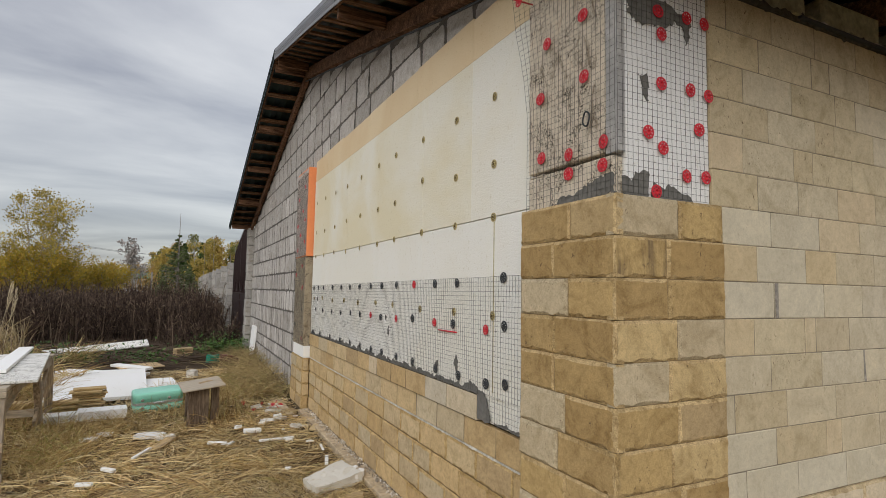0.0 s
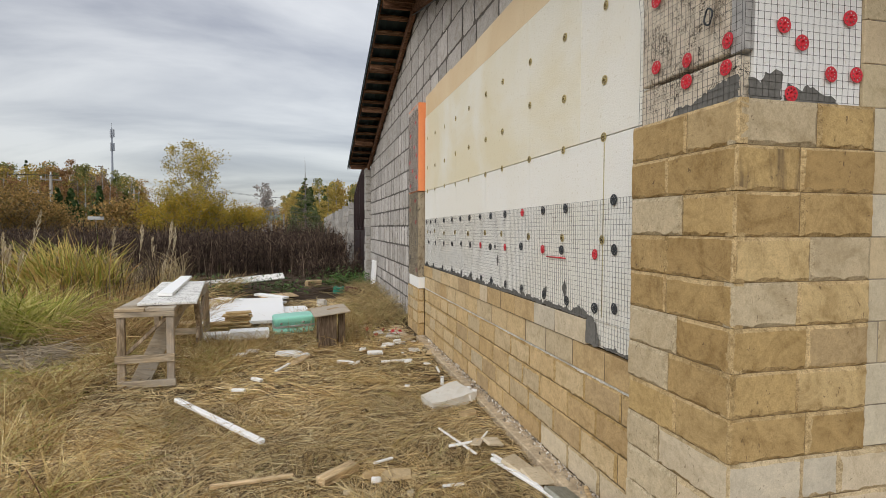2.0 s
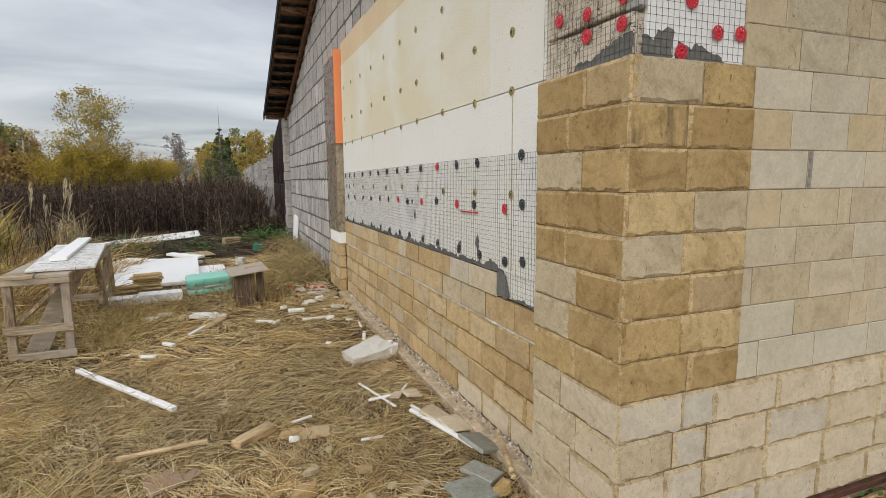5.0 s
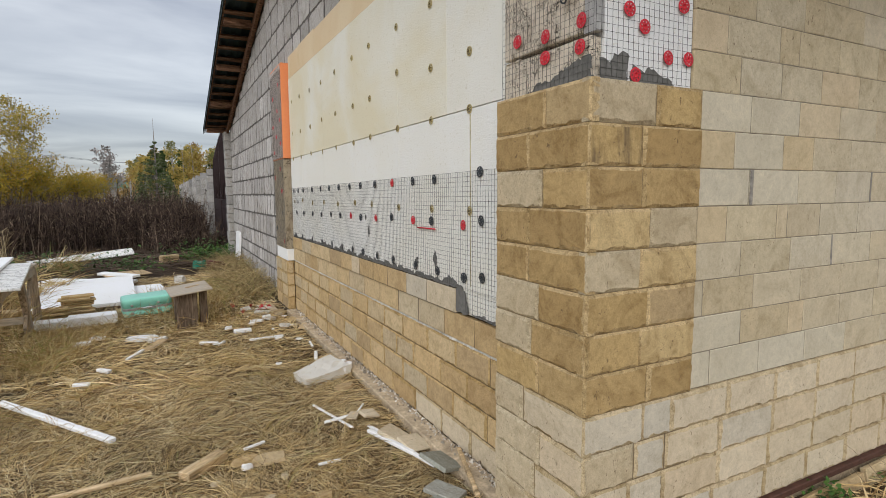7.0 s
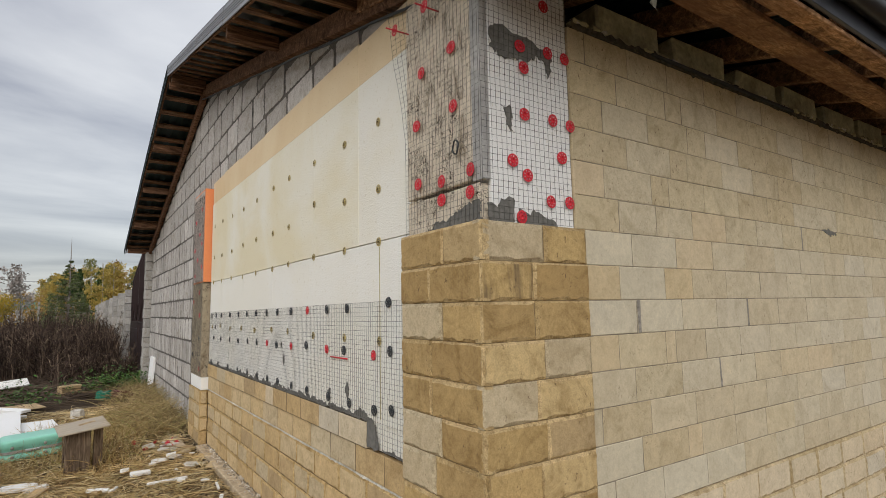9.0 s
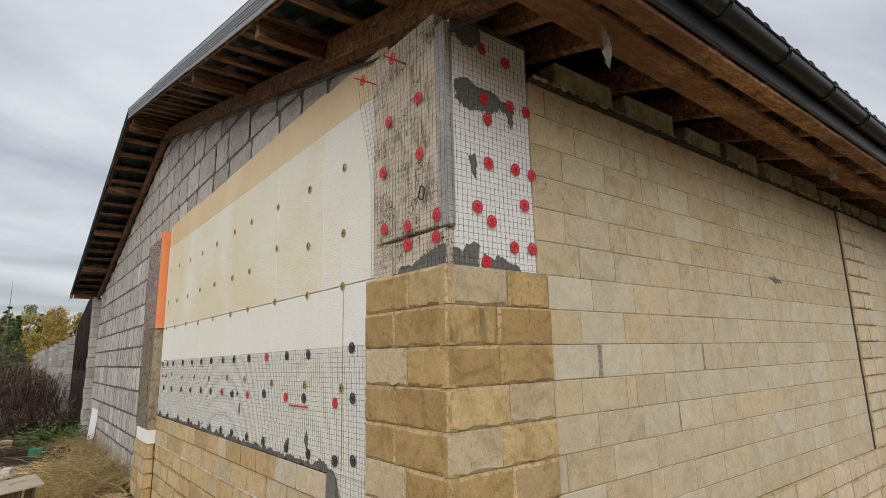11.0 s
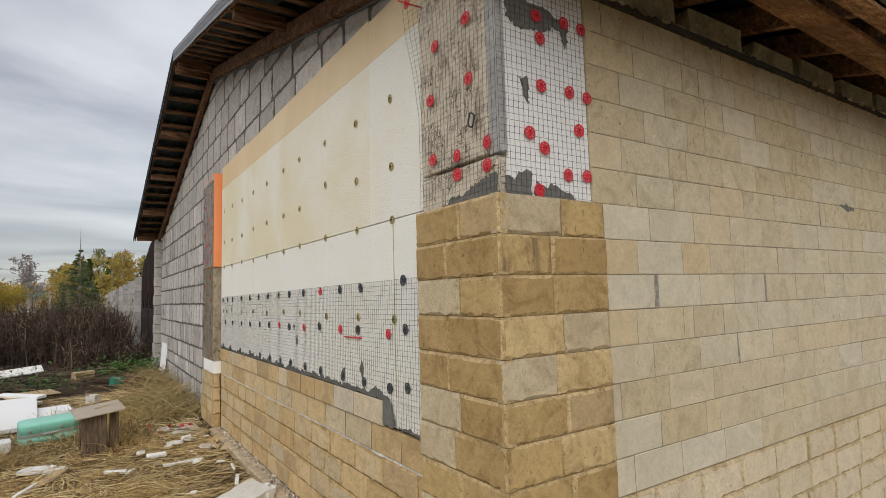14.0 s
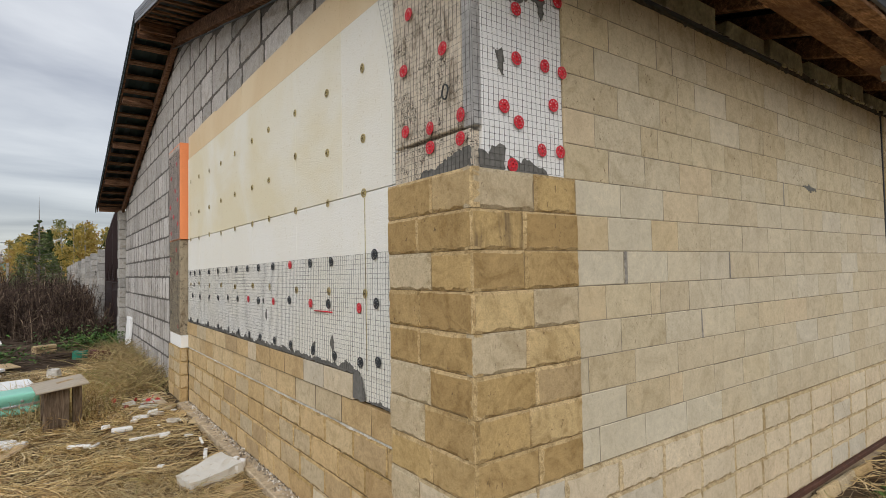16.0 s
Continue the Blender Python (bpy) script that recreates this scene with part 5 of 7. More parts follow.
def build_suitcase():
    c = empty("suitcase", "mint green hard-shell suitcase lying flat in the grass", "suitcase", pose(-1.54, 6.03, -0.035, 0, -2.5, 7))

    def shell(z0, z1, grow, nm):
        bm = bmesh.new()
        add_box(bm, -0.265, 0.265, -0.20, 0.20, z0, z1)
        es = [e for e in bm.edges if abs(e.verts[0].co.z - e.verts[1].co.z) > 0.05]
        bmesh.ops.bevel(bm, geom=es, offset=0.07, segments=5, affect="EDGES", profile=0.5)
        lip = z1 if grow > 0 else z0
        es = [e for e in bm.edges if all(abs(v.co.z - lip) < 1e-5 for v in e.verts)]
        bmesh.ops.bevel(bm, geom=es, offset=0.028, segments=4, affect="EDGES", profile=0.5)
        return part(nm, bm, M_mint, c, "", None, True)
    lid = shell(0.124, 0.232, 1, "lid")
    lower = shell(0.01, 0.096, -1, "shell")
    bm = bmesh.new()
    add_box(bm, -0.268, 0.268, -0.206, 0.206, 0.0965, 0.1235)
    es = [e for e in bm.edges if abs(e.verts[0].co.z - e.verts[1].co.z) > 0.01]
    bmesh.ops.bevel(bm, geom=es, offset=0.07, segments=5, affect="EDGES", profile=0.5)
    part("metal_band", bm, M_chrome, c, "dull metal closing band")
    for x in (-0.17, 0.11):
        for z in (0.062, 0.155):
            v, f = tube_data([(x, -0.198, z), (x, -0.212, z), (x, -0.216, z)], [0.016, 0.016, 0.008], 12)
            put("stud", mesh_data("stud", v, f, M_grey_tile, True), lid if z > 0.1 else lower, None, "gray plastic stud")
    part("handle", box(-0.06, 0.06, -0.224, -0.207, 0.098, 0.122, 0.004), M_chrome, c)


def build_stool():
    s = empty("stool", "rough stool knocked together from gray plywood boards", "stool", pose(-1.1, 5.07, -0.04, 0, 0, 12))
    part("front_board", box(-0.16, 0.05, -0.13, -0.105, 0, 0.40, 0.003), M_graywood, s)
    part("back_board", box(-0.13, 0.10, 0.10, 0.125, 0, 0.41, 0.003), M_graywood, s)
    part("side_board", box(0.03, 0.055, -0.104, 0.099, 0, 0.40, 0.003), M_graywood, s)
    part("side_board", box(0.09, 0.17, -0.07, -0.045, 0.0, 0.40, 0.003), M_graywood, s)
    part("top", box(-0.21, 0.21, -0.23, 0.24, 0, 0.016, 0.003, pose(0, 0, 0.415, 3, -6, -6)), M_benchwood, s)
    part("cleat", box(-0.05, 0.10, -0.01, 0.03, 0.017, 0.025, 0.003, pose(0.03, 0.02, 0.415, 3, -6, 14)), M_freshwood, s, "sliver of fresh wood on the seat")


def slab(name, label, category, mat, m, lx, ly, lz, bevel=0.003, rough=0.0, group=""):
    ob = part(name, box(-lx / 2, lx / 2, -ly / 2, ly / 2, 0, lz, bevel, None, rough), mat, None, "", m)
    return tagged(ob, label, category, group)


def shard(name, label, category, mat, m, r, h, seed, n=7, group="", squash=0.6):
    """A broken piece: a ragged prism with a tilted, bevelled top."""
    rnd = random.Random(seed)
    bm = bmesh.new()
    ang = [2 * math.pi * (i + rnd.uniform(-0.3, 0.3)) / n for i in range(n)]
    lo = [bm.verts.new((r * rnd.uniform(0.75, 1.1) * math.cos(a), r * squash * rnd.uniform(0.75, 1.1) * math.sin(a), 0)) for a in ang]
    hi = [bm.verts.new((v.co.x * rnd.uniform(0.85, 0.97), v.co.y * rnd.uniform(0.85, 0.97), h * rnd.uniform(0.8, 1.1))) for v in lo]
    bm.faces.new(lo[::-1])
    bm.faces.new(hi)
    for i in range(n):
        j = (i + 1) % n
        bm.faces.new((lo[i], lo[j], hi[j], hi[i]))
    bmesh.ops.triangulate(bm, faces=[f for f in bm.faces if len(f.verts) > 4])
    bmesh.ops.recalc_face_normals(bm, faces=bm.faces)
    return tagged(part(name, bm, mat, None, "", m), label, category, group)


def stack(x, y, n, rot, label):
    s = empty("tile_stack", label, "tile stack", pose(x, y, 0.0, 0, 0, rot), "stacks of facing tiles")
    me = mesh_data("tile", *flat_tile(0.32, 0.16, 0.006, 5), M_tilestack)
    for i in range(n):
        m = pose(-0.15 + random.uniform(-0.024, 0.024), -0.07 + random.uniform(-0.02, 0.02), 0.045 + 0.0235 * i, 0, 0, random.uniform(-9, 9)) @ pose(0, 0, 0.0, -90, 0, 0) @ pose(0, 0, -0.15, 0, 0, 0)
        put("tile", me, s, m)
    return s


def stick(p, q, w, h, mat, name, label, category, group="", z=0.0):
    p, q = Vector((p[0], p[1], ground_z(*p) + h / 2 + 0.034 + z)), Vector((q[0], q[1], ground_z(*q) + h / 2 + 0.034 + z))
    return tagged(part(name, beam(p, q, w, h, min(w, h) * 0.2), mat), label, category, group)


def g(x, y, rz=0, lift=0.005, rx=0, ry=0):
    return pose(x, y, ground_z(x, y) + lift + (0.02 if y > 0.2 else 0.0), rx, ry, rz)


def build_litter():
    foam = "white foam offcut lying in the straw"
    G = "foam offcuts in the straw"
    slab("foam_sheet", "large white foam sheet lying on the grass", "foam sheet", M_clean_foam, pose(-2.30, 7.60, 0.02, 1.5, 0, 4), 1.12, 2.12, 0.05, 0.004)
    slab("foam_sheet", "large white foam sheet lying skewed behind another", "foam sheet", M_clean_foam, pose(-2.72, 8.55, -0.03, 1.5, 0, -34), 1.5, 1.3, 0.045, 0.004)
    slab("foam_sheet", "white foam sheet lying under a larger one", "foam sheet", M_clean_foam, pose(-1.83, 7.48, -0.03, 0.5, 0, 8), 1.0, 1.05, 0.05, 0.004)
    slab("foam_sheet", "narrow white foam sheet lying askew on others", "foam sheet", M_clean_foam, pose(-2.05, 9.3, 0.03, 4, 0, -50), 0.9, 0.14, 0.04, 0.004)
    slab("plywood_piece", "piece of pale plywood behind the foam sheets", "board", M_freshwood, pose(-1.95, 9.55, 0.02, 2, 0, 20), 0.7, 0.5, 0.015, 0.002)
    stack(-2.29, 6.25, 9, 6, "stack of yellowish facing tiles on the grass")
    stack(-2.88, 5.98, 6, -14, "low stack of yellowish facing tiles beside the workbench")
    stack(-2.55, 6.02, 5, 20, "short stack of yellowish facing tiles in the grass")
    slab("foam_block", "thick white foam block in the straw", "foam block", M_clean_foam, g(-2.43, 5.50, 3), 0.32, 0.2, 0.09, 0.008, 0.004)
    slab("foam_block", "long white foam block lying in the straw", "foam block", M_clean_foam, g(-2.06, 5.6, 6), 0.46, 0.22, 0.11, 0.008, 0.004)
    slab("board_far", "long weathered white board lying before the weeds", "board", M_panel, pose(-2.9, 12.4, 0.06, 30, -4, 16), 1.95, 0.24, 0.03, 0.004)
    b = empty("board_bundle", "small bundle of fresh wood boards on the ground", "wood bundle", g(-1.25, 11.2, 25))
    for i in range(6):
        part("board", box(-0.17, 0.17, -0.09, 0.09, 0.03 * i, 0.03 * i + 0.027, 0.002, pose(random.uniform(-0.02, 0.02), random.uniform(-0.02, 0.02), 0, 0, 0, random.uniform(-6, 6))), M_freshwood, b)
    shard("rubble_lump", "pale concrete lump in the grass", "rubble", M_lime, g(-1.13, 8.32), 0.10, 0.12, 3)
    shard("plastic_bag", "crumpled green plastic bag on the ground", "bag", M_green_bag, g(-0.74, 9.95), 0.12, 0.16, 11, 9)
    shard("plastic_tub", "dark maroon plastic tub by the wall", "tub", M_maroon, g(-0.45, 9.95), 0.18, 0.15, 12, 10)
    slab("foam_sheet", "white foam sheet standing against the gray wall", "foam sheet", M_clean_foam, pose(0.10, 11.15, -0.06, 0, 4, 0), 0.05, 0.55, 0.66, 0.004)
    stick((-2.36, 3.14), (-1.63, 2.14), 0.045, 0.03, M_clean_foam, "foam_batten", "long white foam batten lying on the straw", "foam strip")
    stick((-1.85, 1.56), (-1.42, 1.59), 0.03, 0.02, M_freshwood, "lath", "fresh wooden lath lying on the straw", "lath")
    slab("wood_block", "sawn wood offcut on the straw", "wood offcut", M_freshwood, g(-1.18, 1.56, 40, 0.012), 0.26, 0.075, 0.045, 0.004)
    for i, (x, y, r, rot) in enumerate(((-0.985, 1.53, 0.075, 10), (-0.86, 1.49, 0.115, 0))):
        shard("tile_fragment", "broken piece of sand-coloured tile", "tile fragment", M_plinth, g(x, y, rot, 0.012), r, 0.02, 30 + i, 8, "broken tiles")
    for i, (x, y, w, h, rot) in enumerate(((-1.60, 1.21, 0.15, 0.14, 20), (-1.49, 1.22, 0.10, 0.06, 40))):
        slab("cardboard_piece", "torn brown cardboard on the straw", "cardboard", M_card, g(x, y, rot, 0.02, 6, -5), w, h, 0.004, 0.001, 0.006)
    stones = ((-0.99, 0.90, 0.085, 35), (-0.94, 1.06, 0.05, 20), (-0.73, 0.74, 0.055, 60), (-0.50, 0.75, 0.035, 0), (-0.445, 0.79, 0.03, 0), (-1.14, 1.35, 0.03, 0), (-0.68, 1.0, 0.045, 0), (-0.82, 1.27, 0.03, 80), (-0.6, 0.83, 0.03, 10))
    for i, (x, y, r, rot) in enumerate(stones):
        shard("stone_chip", "broken stone chip lying in the straw", "stone chip", M_pale if i % 3 else M_plinth, g(x, y, rot, 0.01), r, r * 0.5, 50 + i, 7, "stone chips", 0.45 if i < 2 else 0.7)
    for x, y, rot, rx, ry, w in ((-0.10, 0.93, 30, 14, 20, 0.20), (-0.30, 0.60, 8, 4, 2, 0.19), (-0.19, 0.72, 35, 6, 8, 0.13)):
        slab("gray_tile", "gray-backed facing tile lying face down", "tile", M_grey_tile, pose(x, y, 0.0 if w < 0.2 else 0.03, rx, ry, rot), w, 0.17, 0.022, 0.003, 0.002, "gray tiles by the wall")
    shard("tile_fragment", "broken ochre stone fragment beside gray tiles", "tile fragment", M_ochre, g(-0.16, 0.56, 20, 0.02), 0.06, 0.05, 71, 7, "broken tiles")
    bm = box(-0.20, 0.20, -0.14, 0.14, 0, 0.085)
    bmesh.ops.subdivide_edges(bm, edges=bm.edges[:], cuts=5, use_grid_fill=True)
    for v in bm.verts:
        taper = 1 - 0.35 * max(0.0, v.co.x + 0.05) / 0.25
        v.co = Vector((v.co.x + 0.10 * v.co.y, v.co.y * taper, v.co.z * (0.92 + 0.10 * noise.noise((v.co.x * 6, v.co.y * 6, 2)))))
        v.co += Vector([0.013 * noise.noise((v.co.x * 19 + 7 * k, v.co.y * 19, v.co.z * 19)) for k in range(3)])
    tagged(part("foam_chunk", bm, M_dirty_foam, None, "", g(-0.27, 2.66, 205, 0.0, -3, 4)), "large broken slab of dirty white foam beside the wall", "foam chunk")
    for i, (x, y, r) in enumerate(((-0.09, 2.78, 0.08), (-0.11, 2.62, 0.06), (-0.03, 2.70, 0.05), (-0.14, 2.92, 0.045))):
        shard("foam_scrap", foam, "foam offcut", M_clean_foam, g(x, y, 40 * i, 0.02), r, 0.05, 300 + i, 8, G, 0.6)
    shard("tile_fragment", "broken sand-coloured tile beside a foam chunk", "tile fragment", M_plinth, g(-0.2, 2.32, 12, 0.01), 0.085, 0.02, 81, 7, "broken tiles")
    for x, y, rot, rx, w, h in ((-0.145, 1.42, 38, 16, 0.15, 0.19), (-0.095, 1.27, 12, 7, 0.14, 0.17), (-0.2, 1.75, 10, 5, 0.11, 0.10), (-0.30, 1.77, 60, 3, 0.13, 0.06)):
        slab("tile_fragment", "broken pale tile lying at the foot of the wall", "tile fragment", M_cream, pose(x, y, ground_z(x, y) + 0.045, rx, 8, rot), w, h, 0.014, 0.002, 0.008, "broken tiles")
    sticks = (((-0.27, 1.56), (-0.15, 1.17), 0.03), ((-0.25, 1.62), (-0.13, 1.24), 0.018), ((-0.15, 1.17), (-0.10, 1.0), 0.025), ((-0.47, 2.1), (-0.34, 1.65), 0.016), ((-0.48, 1.79), (-0.24, 1.81), 0.02), ((-0.27, 1.8), (-0.17, 1.95), 0.014), ((-0.64, 1.3), (-0.52, 1.3), 0.016), ((-0.97, 1.65), (-0.85, 1.7), 0.018),
              ((-1.84, 3.65), (-1.75, 3.54), 0.04), ((-1.97, 3.33), (-1.86, 3.28), 0.035), ((-1.65, 3.88), (-1.53, 4.13), 0.03), ((-1.06, 4.12), (-0.90, 4.05), 0.04), ((-0.90, 4.0), (-0.84, 4.1), 0.03), ((-0.62, 4.01), (-0.29, 4.03), 0.03), ((-0.72, 4.4), (-0.55, 4.42), 0.06), ((-0.2, 3.1), (-0.15, 3.3), 0.03), ((-0.13, 3.5), (-0.11, 3.7), 0.02), ((-0.42, 0.55), (-0.38, 0.45), 0.025))
    for p, q, w in sticks:
        stick(p, q, w, w * 0.7, M_clean_foam, "foam_sliver", foam, "foam offcut", G)
    for i, (x, y, r, rot) in enumerate(((-1.55, 4.66, 0.19, 0), (-1.42, 4.55, 0.12, 20), (-2.06, 4.63, 0.11, 10), (-1.95, 4.8, 0.09, 0), (-0.62, 4.45, 0.05, 0), (-0.75, 4.62, 0.05, 30), (-0.5, 4.75, 0.04, 0), (-0.98, 1.44, 0.03, 0), (-0.35, 3.95, 0.04, 0), (-3.6, 2.87, 0.05, 0), (-0.3, 5.0, 0.07, 30), (-0.42, 4.85, 0.08, 0))):
        shard("foam_scrap", foam, "foam offcut", M_clean_foam, g(x, y, rot, 0.012), r, 0.03, 100 + i, 8, G, 0.5)
    slab("wood_offcut", "thin fresh wood offcut on the straw", "wood offcut", M_freshwood, g(-1.43, 4.28, 70, 0.012), 0.34, 0.10, 0.02, 0.003)
    slab("wood_offcut", "small fresh wood offcut on the straw", "wood offcut", M_freshwood, g(-0.95, 4.1, 50, 0.012), 0.18, 0.06, 0.02, 0.003)
    stick((0.035, 0.99), (-0.11, 0.55), 0.022, 0.02, M_freshwood, "lath", "thin wooden lath propped against the wall foot", "lath", z=0.06)
    for i, (x, y, rot) in enumerate(((-0.24, 5.55, 10), (-0.12, 5.25, 30), (-0.3, 5.3, -20), (-0.05, 4.75, 60), (-0.2, 4.45, 75), (-0.1, 5.75, 0), (-0.45, 5.6, 15), (-0.02, 4.3, 60), (-0.28, 4.9, 40))):
        slab("tile_fragment", "broken tile lying at the foot of the pilaster", "tile fragment", M_plinth if i % 2 else M_lime, g(x, y, rot, 0.012, random.uniform(-6, 10), random.uniform(-6, 6)), 0.20 - 0.012 * i, 0.10, 0.016, 0.002, 0.012, "broken tiles")
    for i, (x, y) in enumerate(((-0.5, 5.45), (-0.38, 5.72), (-0.2, 5.75), (-0.26, 5.62), (-0.17, 5.58), (-0.58, 5.85), (-0.3, 5.5), (-0.22, 5.48))):
        tagged(put("fixing_washer", DOWEL["red"], None, g(x, y, i * 40, 0.03) @ pose(0, 0, 0, random.uniform(-70, 70), random.uniform(-30, 30), 0)), "spare red plastic fixing washer lying in the straw", "wall fixing", "spare washers")
    rnd = random.Random(77)
    for i in range(34):
        y = rnd.uniform(2.9, 5.9)
        x = -0.08 - abs(rnd.gauss(0, 0.28))
        mat, lab, nm = ((M_clean_foam, foam, "foam_scrap"), (M_freshwood, "splinter of fresh wood in the straw", "wood_splinter"), (M_pale, "small chip of pale stone in the straw", "stone_chip"))[i % 3]
        shard(nm, lab, {"foam_scrap": "foam offcut", "wood_splinter": "wood splinter", "stone_chip": "stone chip"}[nm], mat, g(x, y, rnd.uniform(0, 180), 0.012), rnd.uniform(0.015, 0.05), 0.014, 200 + i, 6, {"foam_scrap": G, "wood_splinter": "wood splinters", "stone_chip": "stone chips"}[nm], rnd.uniform(0.25, 0.6))
    for i, (x, y) in enumerate(((-0.93, 2.56), (-2.76, 1.85), (-2.21, 3.48))):
        shard("dark_clod", "dark clod of earth in the straw", "clod", M_soil, g(x, y, 0, 0.0), 0.035, 0.03, 140 + i, 7, "clods")


def build_dead_stem():
    """A dry forked stem left standing in the straw."""
    x, y = -2.52, 1.38
    z = ground_z(x, y)
    forks = [[(0, 0, 0), (-0.02, 0.01, 0.09), (-0.05, 0.02, 0.17), (-0.10, 0.03, 0.27)], [(-0.03, 0.0, 0.0), (-0.06, 0.02, 0.08), (-0.11, 0.02, 0.15)], [(0.0, 0, 0.07), (-0.04, 0.0, 0.10), (-0.09, 0.01, 0.13)], [(0.16, -0.03, 0), (0.18, -0.03, 0.08), (0.20, -0.02, 0.14)]]
    v, f = merge([tube_data(q, [0.0045 - 0.0009 * k for k in range(len(q))], 6) for q in forks])
    tagged(put("dead_stem", mesh_data("dead_stem", v, f, M_redstem, True), None, pose(x, y, z)), "dry dark red forked stem standing in the straw", "plant stem")


M_redstem = plain_mat("red_brown_stem", (0.11, 0.035, 0.025), 0.8, 0.3, 40, relief=0.4)
build_dead_stem()


def build_footing():
    f = part("footing_board", box(-0.03, FIELD_X - 0.002, 0.40, 5.19, -0.07, 0.012, 0.006), M_foot)
    tagged(f, "weathered footing board along the wall, strewn with mortar crumbs", "footing", kind="structure")
    e = part("footing_board", box(-0.10, -0.002, 5.10, 5.95, -0.06, -0.012, 0.006, pose(0, 0, 0, 0, 0, 1)), M_foot)
    tagged(e, "short footing board under the far pilaster", "footing", kind="structure")
    chunks = []
    for i in range(1000):
        y = random.uniform(0.42, 5.15)
        x = FIELD_X - min(abs(random.gauss(0, 0.035)), 0.105) - 0.004
        r = random.uniform(0.003, 0.013) * (1.8 if random.random() > 0.93 else 1.0)
        c = Vector((x, y, 0.0125 + r * 0.3))
        vs = [c + Vector((random.uniform(-r, r), random.uniform(-r, r), random.uniform(-r, r) * 0.6)) for _ in range(4)] + [c + Vector((0, 0, r))]
        chunks.append((vs, [(0, 1, 4), (1, 2, 4), (2, 3, 4), (3, 0, 4), (0, 2, 1), (0, 3, 2)]))
    ob = put("mortar_crumbs", mesh_data("mortar_crumbs", *merge(chunks), M_crumb))
    tagged(ob, "white and gray mortar crumbs on the footing", "rubble", kind="stuff")


M_dirty_foam = foam_mat("dirty_foam", (0.72, 0.70, 0.64), (0.40, 0.33, 0.23), 0.5)
M_foot = plain_mat("cemented_board", (0.62, 0.50, 0.34), 0.95, 0.35, 40, relief=0.8, dark=(0.20, 0.15, 0.10), big=11)
M_crumb = island_mat("mortar_crumb", [(0, (0.16, 0.13, 0.10)), (0.4, (0.42, 0.37, 0.30)), (0.7, (0.68, 0.62, 0.53)), (1, (0.84, 0.81, 0.76))])
build_bench()
build_suitcase()
build_stool()
build_footing()
build_litter()


# ---- foot of the side wall ----
def build_side_foot():
    x = 0.95
    for i in range(9):
        w = 0.30
        slab("edging_stone", "pale stone tile leaning at the foot of the side wall", "tile", M_plinth, pose(x + w / 2, -0.06, -0.14, -14, 0, random.uniform(-3, 3)), w - 0.01, 0.03, 0.105 - 0.008 * (i % 3), 0.004, 0.005, "edging stones")
        x += w + 0.01
    for i, (a, b) in enumerate(((1.95, -0.17), (2.3, -0.24), (2.7, -0.2), (3.3, -0.3), (1.7, -0.26))):
        shard("rubble_chip", "pale rubble chip at the wall foot", "rubble", M_lime, g(a, b, 30 * i, 0.01), 0.07, 0.03, 160 + i, 8, "rubble chips")


build_side_foot()


# ---- scraps of film caught on the eaves ----
def build_film_scraps():
    for i, (x, y, z, a) in enumerate(((0.565, -0.385, 2.775, 30), (3.45, -0.33, 2.785, 70))):
        bm = bmesh.new()
        rnd = random.Random(i)
        cols = []
        for k in range(6):
            cols.append([bm.verts.new((0.02 * j - 0.03 + rnd.uniform(-0.008, 0.008), rnd.uniform(-0.012, 0.012), -0.022 * k + rnd.uniform(-0.005, 0.005))) for j in range(4)])
        for k in range(5):
            for j in range(3):
                bm.faces.new((cols[k][j], cols[k][j + 1], cols[k + 1][j + 1], cols[k + 1][j]))
        bmesh.ops.solidify(bm, geom=bm.faces[:], thickness=0.0015)
        tagged(part("film_scrap", bm, M_film, None, "", pose(x, y, z, 0, 0, a) @ Matrix.Scale(1.6 if i == 0 else 1.0, 4)), "torn pale plastic film hanging from the eaves plank", "film scrap", "film scraps")


M_film = plain_mat("pale_film", (0.55, 0.56, 0.50), 0.5, 0.15, 30)
build_film_scraps()

# ---- fence, gate ----
M_fence = stone_mat("fence_block", [(0.0, (0.36, 0.35, 0.33)), (1.0, (0.48, 0.46, 0.43))], 0.25, 0.3, 0.95, 0.6)
M_gate = plain_mat("brown_iron", (0.030, 0.016, 0.015), 0.6, 0.3, 30, relief=0.2)


def pier(x, y, n, w, label, group=""):
    p = empty("fence_pier", label, "fence pier", pose(x, y, -0.1), group)
    key = ("pier", w)
    if key not in TILES:
        bm = box(-w / 2, w / 2, -w / 2, w / 2, 0, 0.205, 0.008)
        me = bpy.data.meshes.new("pier_block")
        bm.to_mesh(me); bm.free()
        me.materials.append(M_fence)
        TILES[key] = me
    for i in range(n):
        put("pier_block", TILES[key], p, pose(random.uniform(-0.008, 0.008), random.uniform(-0.008, 0.008), 0.212 * i, 0, 0, random.uniform(-1.5, 1.5) + 90 * (i % 2)))
    return p


def build_fence():
    pier(0.235, 12.36, 14, 0.38, "tall pier of gray concrete blocks at the house corner")
    pier(0.20, 17.6, 11, 0.42, "gatepost of gray concrete blocks", "fence piers")
    y = 17.8
    while y < 50:
        y2 = y + 3.1
        f = part("fence_wall", box(0.16, 0.34, y + 0.02, y2 - 0.22, -0.2, 1.75 + 0.1 * math.sin(y), 0.01), M_fence)
        tagged(f, "gray concrete block fence along the field", "fence", "fence bays")
        pier(0.20, y2, 11, 0.42, "pier of gray concrete blocks in the fence", "fence piers")
        y = y2 + 0.2


